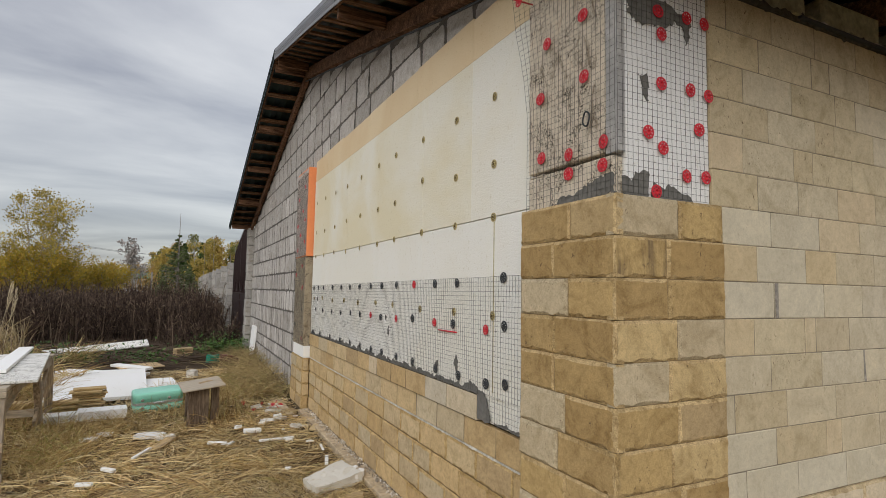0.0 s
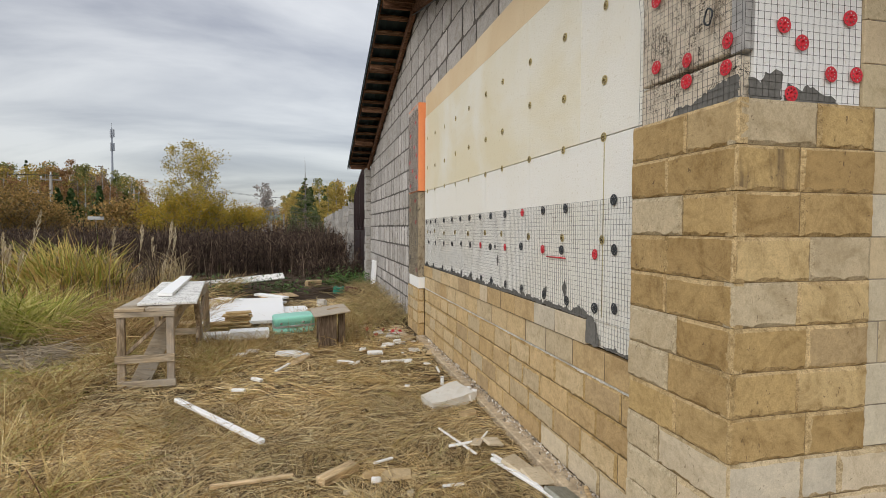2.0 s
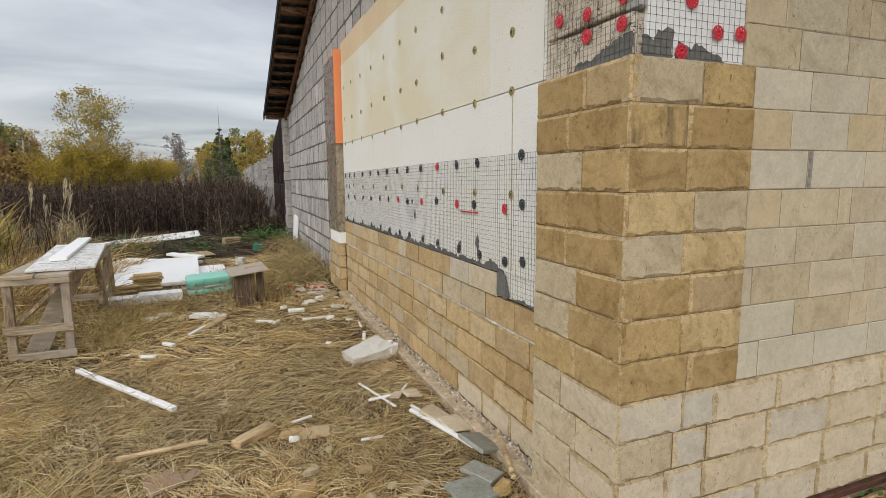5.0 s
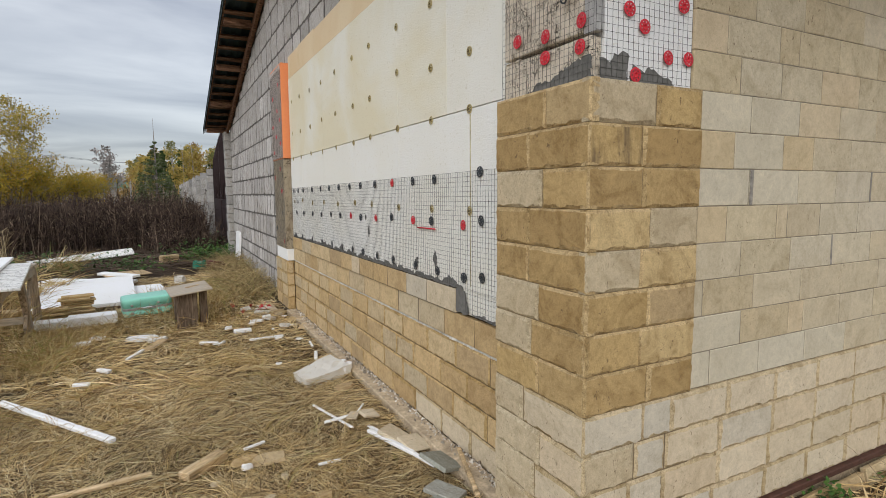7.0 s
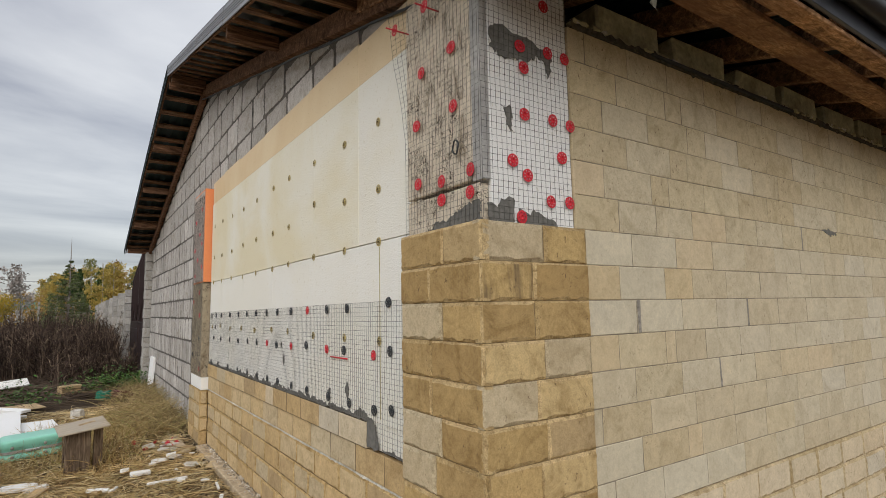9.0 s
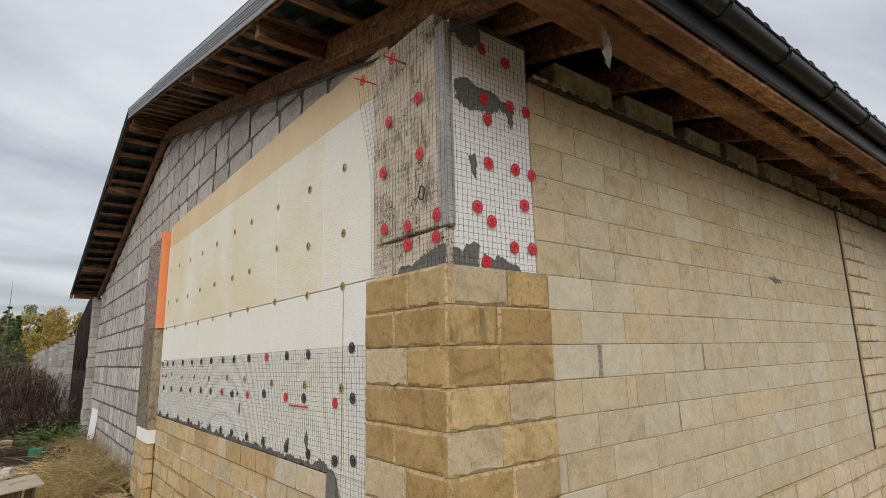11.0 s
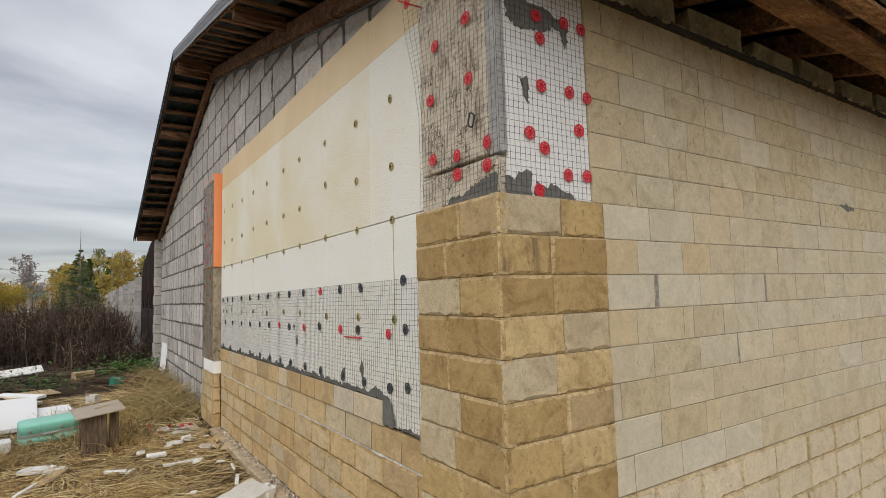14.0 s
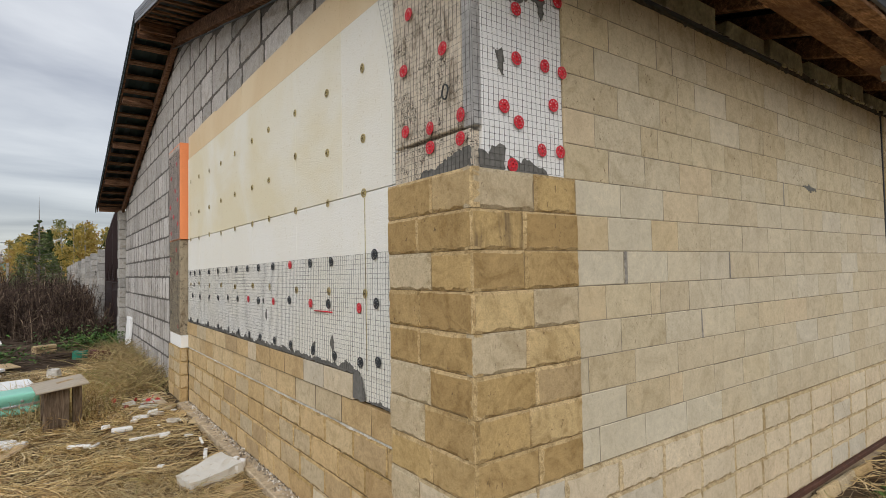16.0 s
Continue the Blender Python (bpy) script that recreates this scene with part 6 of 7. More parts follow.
def build_gate():
    gt = empty("gate", "dark brown wrought-iron gate with sheet panels and spikes", "gate", pose(0.17, 12.75, 0.0, 0, 0, 90))
    W = 4.5

    def top(x):
        return 2.25 + 0.75 * math.cos((x / W) * math.pi / 2)
    part("sheet", box(0.05, W - 0.05, -0.004, 0.004, 0.08, 2.1, 0.0), M_gate, gt, "dark sheet-metal infill")
    for x in (0.03, W / 2, W - 0.03):
        part("stile", box(x - 0.03, x + 0.03, -0.025, 0.025, 0.03, top(x), 0.003), M_gate, gt)
    for z in (0.08, 1.05, 1.25):
        part("rail", box(0.06, W / 2 - 0.031, -0.02, 0.02, z, z + 0.04, 0.003), M_gate, gt)
        part("rail", box(W / 2 + 0.031, W - 0.06, -0.02, 0.02, z, z + 0.04, 0.003), M_gate, gt)
    pts = [(W * i / 24, 0, top(W * i / 24)) for i in range(25)]
    v, f = tube_data(pts, [0.02] * 25, 8)
    put("top_rail", mesh_data("top_rail", v, f, M_gate), gt)
    for i in range(30):
        x = 0.15 + (W - 0.3) * i / 29
        v, f = tube_data([(x, 0.012, 1.27), (x, 0.012, top(x) + 0.12), (x, 0.012, top(x) + 0.24)], [0.009, 0.009, 0.001], 6)
        put("bar", mesh_data("bar", v, f, M_gate), gt)
    for i in range(4):
        c = 0.6 + i * 1.1
        pts = [(c + 0.45 * math.cos(a), 0.03, 1.75 - 0.42 * math.sin(a)) for a in [math.pi * k / 12 for k in range(13)]]
        v, f = tube_data(pts, [0.009] * 13, 6)
        put("scroll", mesh_data("scroll", v, f, M_gate), gt, None, "curved iron scroll")


build_fence()
build_gate()


# ---- grass, straw and weeds ----
def ribbons(points, widths, flat):
    """points (n, k, 3), widths (n, k), flat (n, 3): strips of quads. Returns verts and faces as arrays."""
    n, k, _ = points.shape
    d = points[:, -1] - points[:, 0]
    side = np.cross(d, flat)
    side /= np.maximum(np.linalg.norm(side, axis=1, keepdims=True), 1e-6)
    off = side[:, None, :] * widths[:, :, None] * 0.5
    v = np.stack([points - off, points + off], axis=2).reshape(-1, 3)
    base = (np.arange(n) * k * 2)[:, None, None]
    seg = (np.arange(k - 1) * 2)[None, :, None]
    f = (base + seg + np.array([0, 1, 3, 2])[None, None, :]).reshape(-1, 4)
    return v, f


def array_mesh(name, v, f, mat):
    me = bpy.data.meshes.new(name)
    me.vertices.add(len(v))
    me.vertices.foreach_set("co", np.asarray(v, dtype=np.float32).ravel())
    me.loops.add(f.size)
    me.loops.foreach_set("vertex_index", np.asarray(f, dtype=np.int32).ravel())
    me.polygons.add(len(f))
    me.polygons.foreach_set("loop_start", np.arange(0, f.size, f.shape[1], dtype=np.int32))
    me.update(calc_edges=True)
    me.materials.append(mat)
    return me


def joined(parts):
    vs, fs, o = [], [], 0
    for v, f in parts:
        vs.append(v); fs.append(f + o); o += len(v)
    return np.concatenate(vs), np.concatenate(fs)


def ground_many(x, y):
    return np.array([ground_z(a, b) for a, b in zip(x, y)])


R = np.random.default_rng(4)


def lying(n, area, length, width, loft, swirl=1.3):
    """Stalks lying matted on the ground, combed by a slow random field."""
    x0, x1, y0, y1 = area
    x, y = R.uniform(x0, x1, n), R.uniform(y0, y1, n)
    ang = np.array([noise.noise((a * swirl, b * swirl, 3)) * 6.5 + noise.noise((a * 5, b * 5, 8)) * 1.6 for a, b in zip(x, y)]) + R.normal(0, 0.45, n)
    L = R.uniform(*length, n)
    z = ground_many(x, y)
    k = 4
    t = np.linspace(0, 1, k)[None, :]
    bend = R.normal(0, 0.5, n)[:, None]
    a = ang[:, None] + bend * (t - 0.5)
    px = x[:, None] + L[:, None] * (t - 0.5) * np.cos(a)
    py = y[:, None] + L[:, None] * (t - 0.5) * np.sin(a)
    base = np.abs(R.normal(0, loft, n))[:, None] + 0.002
    pz = z[:, None] + base + L[:, None] * R.uniform(-0.10, 0.22, n)[:, None] * (4 * t * (1 - t)) * 0.5 + L[:, None] * R.normal(0, 0.07, n)[:, None] * (t - 0.3)
    pz = np.maximum(pz, z[:, None] + 0.001)
    p = np.stack([px, py, pz], axis=2)
    w = np.broadcast_to(R.uniform(*width, n)[:, None] * np.array([0.7, 1, 1, 0.3])[None, :], (n, k))
    flat = np.stack([R.normal(0, 0.45, n), R.normal(0, 0.45, n), np.ones(n)], axis=1)
    return ribbons(p, w, flat)


def standing(x, y, length, width, lean, curl, lean_dir=None, k=5):
    """Upright blades that lean and droop."""
    n = len(x)
    z = ground_many(x, y)
    L = R.uniform(*length, n)
    a = R.uniform(0, 2 * np.pi, n) if lean_dir is None else lean_dir + R.normal(0, 0.5, n)
    t = np.linspace(0, 1, k)[None, :]
    s = np.abs(R.normal(lean, lean * 0.5, n))[:, None]
    c = np.abs(R.normal(curl, curl * 0.5, n))[:, None]
    h = L[:, None] * (s * t + c * t ** 2.2)
    up = L[:, None] * (t - 0.35 * (s + c) * t ** 2)
    p = np.stack([x[:, None] + h * np.cos(a)[:, None], y[:, None] + h * np.sin(a)[:, None], z[:, None] + np.maximum(up, 0.0)], axis=2)
    w = R.uniform(*width, n)[:, None] * np.linspace(1.0, 0.12, k)[None, :] ** 0.7
    flat = np.stack([np.cos(a) * 0.4 + R.normal(0, 0.6, n), np.sin(a) * 0.4 + R.normal(0, 0.6, n), np.zeros(n)], axis=1)
    return ribbons(p, w, flat)


def tuft_points(n, centres, spread):
    c = np.array(centres)
    i = R.integers(0, len(c), n)
    return c[i, 0] + R.normal(0, spread, n), c[i, 1] + R.normal(0, spread, n)


def clumps(centres, subs, per, scatter, tight, height, width, lean, curl, k=6):
    """Bunches of blades, each bunch with a height and a lean of its own."""
    out = []
    for cx, cy in centres:
        for _ in range(subs):
            x0, y0 = cx + R.normal(0, scatter), cy + R.normal(0, scatter)
            q, a = R.uniform(0.55, 1.12), R.uniform(0, 2 * np.pi)
            n = int(per * R.uniform(0.5, 1.4)) + 1
            out.append(standing(x0 + R.normal(0, tight, n), y0 + R.normal(0, tight, n), (height[0] * q, height[1] * q), width, lean, curl, a, k))
    return joined(out)


def area_points(n, x0, x1, y0, y1):
    return R.uniform(x0, x1, n), R.uniform(y0, y1, n)


STRAW = [(0.0, (0.06, 0.035, 0.016)), (0.30, (0.28, 0.175, 0.075)), (0.45, (0.61, 0.43, 0.195)), (0.75, (0.78, 0.585, 0.295)), (0.95, (0.86, 0.71, 0.43)), (1.0, (0.34, 0.29, 0.10))]
DRY = [(0.0, (0.20, 0.12, 0.05)), (0.3, (0.42, 0.28, 0.11)), (0.6, (0.56, 0.42, 0.18)), (0.85, (0.66, 0.54, 0.28)), (0.93, (0.36, 0.35, 0.10)), (1.0, (0.22, 0.25, 0.06))]
GREEN = [(0.0, (0.09, 0.11, 0.02)), (0.2, (0.28, 0.33, 0.05)), (0.45, (0.46, 0.47, 0.09)), (0.7, (0.60, 0.54, 0.16)), (1.0, (0.72, 0.59, 0.27))]
YELLOWGREEN = [(0.0, (0.15, 0.18, 0.03)), (0.3, (0.43, 0.42, 0.08)), (0.55, (0.58, 0.48, 0.13)), (0.8, (0.62, 0.44, 0.15)), (1.0, (0.50, 0.27, 0.09))]
BROWN = [(0.0, (0.018, 0.011, 0.009)), (0.5, (0.062, 0.041, 0.031)), (0.85, (0.145, 0.100, 0.072)), (1.0, (0.30, 0.225, 0.155))]
M_straw, M_dry = island_mat("straw", STRAW, 0.65), island_mat("dry_grass", DRY, 0.7)
M_green, M_ygreen = island_mat("green_grass", GREEN, 0.6), island_mat("yellow_green_grass", YELLOWGREEN, 0.6)
M_tan = island_mat("tan_grass", [(0, (0.16, 0.11, 0.06)), (0.35, (0.36, 0.27, 0.14)), (0.75, (0.54, 0.43, 0.25)), (1, (0.66, 0.55, 0.36))], 0.75)
M_withered = island_mat("withered_grass", [(0, (0.14, 0.085, 0.04)), (0.3, (0.34, 0.22, 0.095)), (0.65, (0.52, 0.36, 0.16)), (0.9, (0.64, 0.48, 0.24)), (1, (0.40, 0.36, 0.12))], 0.75)
M_rust_grass = island_mat("rust_grass", [(0, (0.20, 0.10, 0.04)), (0.5, (0.40, 0.22, 0.09)), (1, (0.52, 0.34, 0.15))], 0.7)
M_weed = island_mat("brown_weed", BROWN, 0.9)
M_bright = island_mat("bright_straw", [(0, (0.52, 0.39, 0.18)), (0.5, (0.68, 0.54, 0.28)), (1, (0.80, 0.68, 0.42))], 0.6)
M_dead = island_mat("dead_grass", [(0, (0.16, 0.11, 0.055)), (0.4, (0.38, 0.28, 0.13)), (0.8, (0.56, 0.43, 0.22)), (1, (0.28, 0.29, 0.09))], 0.8)
M_straw_tuft = island_mat("straw_tuft", [(0, (0.22, 0.13, 0.05)), (0.3, (0.46, 0.31, 0.12)), (0.7, (0.66, 0.48, 0.22)), (0.92, (0.78, 0.62, 0.34)), (1, (0.42, 0.38, 0.12))], 0.65)
M_plume = island_mat("grass_plume", [(0, (0.46, 0.37, 0.23)), (1, (0.70, 0.60, 0.42))], 0.9)
M_hay = island_mat("gray_hay", [(0, (0.22, 0.17, 0.11)), (0.5, (0.36, 0.29, 0.20)), (1, (0.48, 0.40, 0.29))], 0.9)
M_twig = island_mat("dark_twig", [(0, (0.05, 0.035, 0.025)), (1, (0.16, 0.11, 0.075))], 0.9)
M_leafgreen = island_mat("green_leaf", [(0, (0.03, 0.08, 0.015)), (0.6, (0.07, 0.15, 0.03)), (1, (0.14, 0.20, 0.05))], 0.6)


def stuff(name, parts, mat, label, category):
    v, f = joined(parts)
    ob = put(name, array_mesh(name, v, f, mat))
    return tagged(ob, label, category, kind="stuff")


def build_grass():
    stuff("straw", [lying(33000, (-2.9, -0.05, 0.25, 3.2), (0.08, 0.32), (0.0017, 0.0040), 0.013),
                    lying(19000, (-4.4, -0.04, 3.0, 9.2), (0.15, 0.45), (0.004, 0.009), 0.018),
                    lying(9000, (-6.5, -2.7, 0.2, 6.0), (0.15, 0.45), (0.004, 0.008), 0.022),
                    lying(3500, (0.7, 6.0, -1.4, -0.1), (0.10, 0.4), (0.002, 0.005), 0.02),
                    lying(12000, (-7.0, 7.0, -5.5, 0.0), (0.25, 0.6), (0.006, 0.013), 0.02), lying(1500, (-2.9, 0.0, -0.3, 0.4), (0.1, 0.3), (0.003, 0.006), 0.015), lying(5000, (-9.0, -2.9, -1.5, 2.0), (0.25, 0.6), (0.006, 0.013), 0.02)],
          M_straw, "matted golden straw covering the yard", "straw")
    stuff("bright_straw", [lying(5000, (-3.4, -0.08, 0.25, 4.0), (0.10, 0.32), (0.002, 0.0045), 0.022, 0.9), lying(1100, (-4.4, -0.1, 3.8, 9.2), (0.2, 0.5), (0.005, 0.010), 0.025, 0.9)],
          M_bright, "loose pale straw on top of the mat", "straw")
    stuff("gray_hay", [lying(6000, (-6.8, -3.7, 3.9, 5.1), (0.3, 0.8), (0.004, 0.008), 0.07, 0.5)], M_hay, "flattened gray-brown hay", "hay")
    stuff("dark_litter", [lying(8000, (-9.0, -0.1, 9.6, 15.0), (0.2, 0.9), (0.006, 0.016), 0.05, 0.6)], M_twig, "dark dead stalks lying before the weeds", "dead stalks")
    x1, y1 = area_points(1700, -4.4, -2.15, 0.9, 6.2)
    clear = ~((x1 > -3.15) & (x1 < -2.25) & (y1 > 2.6) & (y1 < 4.6))
    x2, y2 = tuft_points(3400, [(-2.3, 3.95), (-3.35, 3.6), (-3.2, 4.5), (-3.5, 2.9), (-3.3, 3.2), (-3.7, 1.9), (-3.1, 2.3), (-3.9, 3.4), (-2.6, 1.5), (-2.2, 0.9)], 0.15)
    x3, y3 = tuft_points(2200, [(-1.2, 5.5), (-0.85, 5.2), (-1.3, 6.4), (-1.0, 6.8), (-0.6, 7.5), (-0.9, 6.0), (-1.25, 6.9), (-0.5, 6.6)], 0.2)
    x4, y4 = area_points(1300, -2.4, -0.2, 0.4, 5.0)
    # small combed tufts all over the yard, each with a lean of its own
    spots = [(R.uniform(-3.4, -0.25), R.uniform(0.35, 5.2)) for _ in range(230)]
    spots = [p for p in spots if not (-3.1 < p[0] < -2.3 and 3.3 < p[1] < 5.9) and not (p[0] > -0.5 and p[1] < 1.7)]
    stuff("straw_tufts", [clumps(spots, 2, 15, 0.07, 0.03, (0.08, 0.24), (0.0022, 0.0046), 0.55, 0.7, 5)], M_straw_tuft, "small combed tufts of dry straw", "straw")
    x6, y6 = tuft_points(900, [(-2.2, 4.4), (-2.35, 4.8), (-2.05, 4.9), (-2.5, 5.15), (-1.8, 5.2)], 0.18)
    stuff("dry_grass", [standing(x1[clear], y1[clear], (0.08, 0.30), (0.004, 0.008), 0.45, 0.5), standing(x2, y2, (0.14, 0.38), (0.004, 0.008), 0.35, 0.5),
                        standing(x3, y3, (0.10, 0.30), (0.005, 0.009), 0.3, 0.4), standing(x4, y4, (0.05, 0.16), (0.003, 0.005), 0.5, 0.4), standing(x6, y6, (0.10, 0.26), (0.004, 0.008), 0.4, 0.4)], M_dry, "dry yellow grass standing in tufts", "grass")
    x1, y1 = area_points(2600, -0.75, 0.12, 6.0, 11.0)
    keep = R.uniform(0, 1, len(x1)) < np.clip((x1 + 0.9) / 0.9, 0.05, 1)
    stuff("wall_grass", [standing(x1[keep], y1[keep], (0.14, 0.48), (0.005, 0.010), 0.5, 0.6)], M_dead, "tangled dead grass along the gray wall", "grass")
    stuff("green_grass", [clumps([(-4.25, 5.5), (-4.55, 5.65), (-4.9, 5.8), (-5.25, 5.8), (-5.7, 5.85), (-6.1, 5.9), (-4.6, 5.3)], 11, 34, 0.17, 0.05, (0.50, 0.88), (0.007, 0.013), 0.22, 0.46, 7),
                          clumps([(-3.67, 2.58), (-3.85, 2.75), (-3.5, 2.42), (-3.92, 3.9), (-4.1, 3.75), (-3.7, 4.0)], 3, 16, 0.11, 0.04, (0.20, 0.42), (0.005, 0.010), 0.35, 0.6, 6),
                          clumps([(-3.13, 1.62), (-3.0, 1.48), (-2.66, 1.16), (-2.55, 1.0), (-2.85, 1.3)], 3, 12, 0.09, 0.03, (0.14, 0.32), (0.004, 0.008), 0.4, 0.6, 6)], M_green, "long green grass arching over in tufts", "grass")
    stuff("tall_grass", [clumps([(-4.75, 8.3), (-5.1, 8.2), (-5.45, 8.35), (-5.1, 8.7), (-5.3, 8.5)], 13, 26, 0.18, 0.07, (0.8, 1.36), (0.014, 0.030), 0.13, 0.36, 7),
                         clumps([(-6.6, 7.0), (-7.4, 7.6), (-8.2, 8.0)], 5, 18, 0.4, 0.08, (0.4, 0.85), (0.012, 0.022), 0.25, 0.5)], M_ygreen, "tall yellow-green grass clump", "grass")
    stuff("withered_grass", [clumps([(-4.0, 6.3), (-3.7, 7.0), (-3.35, 6.3), (-3.9, 5.7), (-3.4, 7.5), (-3.7, 8.1), (-4.3, 7.1), (-3.2, 5.4), (-3.5, 5.1), (-4.2, 7.8)], 9, 22, 0.26, 0.06, (0.25, 0.68), (0.006, 0.013), 0.4, 0.6, 6)], M_withered, "withered rusty-tan grass beside the workbench", "grass")
    stuff("rust_grass", [clumps([(-4.6, 7.9), (-5.0, 7.8), (-5.4, 8.0), (-4.4, 8.3)], 10, 18, 0.22, 0.07, (0.3, 0.72), (0.016, 0.03), 0.3, 0.5)], M_rust_grass, "orange-brown withered grass at the foot of the clump", "grass")
    pts = [(R.uniform(-14, -4.6), R.uniform(4.8, 13)) for _ in range(60)]
    stuff("field_grass", [clumps(pts, 3, 28, 0.25, 0.07, (0.3, 0.9), (0.008, 0.017), 0.25, 0.5), clumps([(R.uniform(-7.2, -2.9), R.uniform(6.4, 11.0)) for _ in range(55)], 3, 28, 0.2, 0.06, (0.2, 0.65), (0.008, 0.016), 0.3, 0.55)], M_dry, "dry field grass", "grass")
    x5, y5 = tuft_points(300, [(-4.3, 7.0), (-5.6, 6.7), (-6.6, 8.6), (-5.0, 9.6), (-3.9, 8.2), (-7.6, 9.0)], 0.3)
    stuff("dark_stalks", [standing(x5, y5, (0.7, 1.3), (0.008, 0.014), 0.1, 0.12)], M_weed, "dark dead stalks among the tall grass", "weeds")
    stuff("tan_grass", [clumps([(R.uniform(-9.0, -4.2), R.uniform(9.3, 13.5)) for _ in range(26)], 3, 18, 0.25, 0.08, (0.5, 1.05), (0.012, 0.024), 0.16, 0.3),
                        clumps([(R.uniform(-16, -8), R.uniform(11.5, 17)) for _ in range(40)], 3, 16, 0.35, 0.1, (0.6, 1.2), (0.014, 0.026), 0.15, 0.3)], M_tan, "tall pale tan grass gone to seed", "grass")
    # plumes on thin stalks
    parts, stems = [], []
    px, py = tuft_points(30, [(-5.8, 6.9), (-6.1, 7.2), (-5.5, 7.3), (-6.3, 6.6), (-4.6, 8.6), (-5.2, 9.0), (-3.9, 9.2), (-4.3, 9.6), (-6.6, 7.5), (-4.3, 8.9), (-5.0, 9.4), (-6.9, 8.0)], 0.34)
    h = R.uniform(0.55, 1.5, len(px))
    for x, y, hh in zip(px, py, h):
        lean = R.normal(0.10, 0.16)
        z0 = ground_z(x, y)
        stems.append(((x, y, z0), (x + lean * hh, y, z0 + hh)))
        m = 70
        t = R.uniform(0, 1, m)
        bx, bz = x + lean * hh * (1 - 0.2 * t), z0 + hh * (1 + 0.06 - 0.32 * t)
        r = 0.034 * np.sin(np.pi * np.clip(t * 0.9 + 0.08, 0, 1))
        a = R.uniform(0, 2 * np.pi, m)
        p0 = np.stack([bx + r * np.cos(a) * 0.3, y + r * np.sin(a) * 0.3, bz], 1)
        p1 = np.stack([bx + r * np.cos(a) + 0.01, y + r * np.sin(a), bz + 0.05], 1)
        parts.append(ribbons(np.stack([p0, p1], 1), np.full((m, 2), 0.007), np.stack([np.cos(a + 1.2), np.sin(a + 1.2), np.zeros(m)], 1)))
    s = np.array(stems)
    parts.append(ribbons(s, np.full((len(s), 2), 0.005), np.tile((0.3, 1.0, 0.0), (len(s), 1))))
    stuff("grass_plumes", parts, M_plume, "pale feathery plumes on tall dry grass", "grass")


def weeds(n, area, height, leaf, per):
    x, y = area_points(n, *area)
    parts = []
    h = R.uniform(*height, n) * R.uniform(0.75, 1.12, n) * np.array([0.85 + 0.55 * noise.noise((a * 0.25, b * 0.25, 1)) + 0.25 * noise.noise((a * 0.9, b * 0.9, 4)) for a, b in zip(x, y)])
    z = -0.06
    lx, ly = R.normal(0, 0.10, n), R.normal(0, 0.10, n)
    base = np.stack([x, y, np.full(n, z)], 1)
    tip = base + np.stack([lx * h, ly * h, h], 1)
    mid = (base + tip) / 2 + R.normal(0, 0.03, (n, 3))
    flat = np.stack([R.normal(0, 1, n), -np.ones(n), np.zeros(n)], 1)
    parts.append(ribbons(np.stack([base, mid, tip], 1), np.tile((leaf * 0.22, leaf * 0.18, leaf * 0.06), (n, 1)), flat))
    m = n * per
    i = np.repeat(np.arange(n), per)
    t = R.uniform(0.08, 0.97, m) ** 0.85
    p0 = base[i] + (tip - base)[i] * t[:, None]
    a = R.uniform(0, 2 * np.pi, m)
    L = R.uniform(0.4, 1.9, m) * leaf * (1.5 - t) * 2.4
    el = R.uniform(0.1, 1.35, m)
    d = np.stack([np.cos(a) * np.cos(el), np.sin(a) * np.cos(el), np.sin(el)], 1)
    p1 = p0 + d * L[:, None]
    pm = (p0 + p1) / 2 + np.array([0, 0, 1]) * L[:, None] * 0.12
    w = R.uniform(0.06, 0.24, m)[:, None] * leaf * np.array([0.5, 1.0, 0.15])[None, :]
    parts.append(ribbons(np.stack([p0, pm, p1], 1), w, np.stack([R.normal(0, 1, m), R.normal(0, 1, m), R.normal(0, 1, m)], 1)))
    return joined(parts)


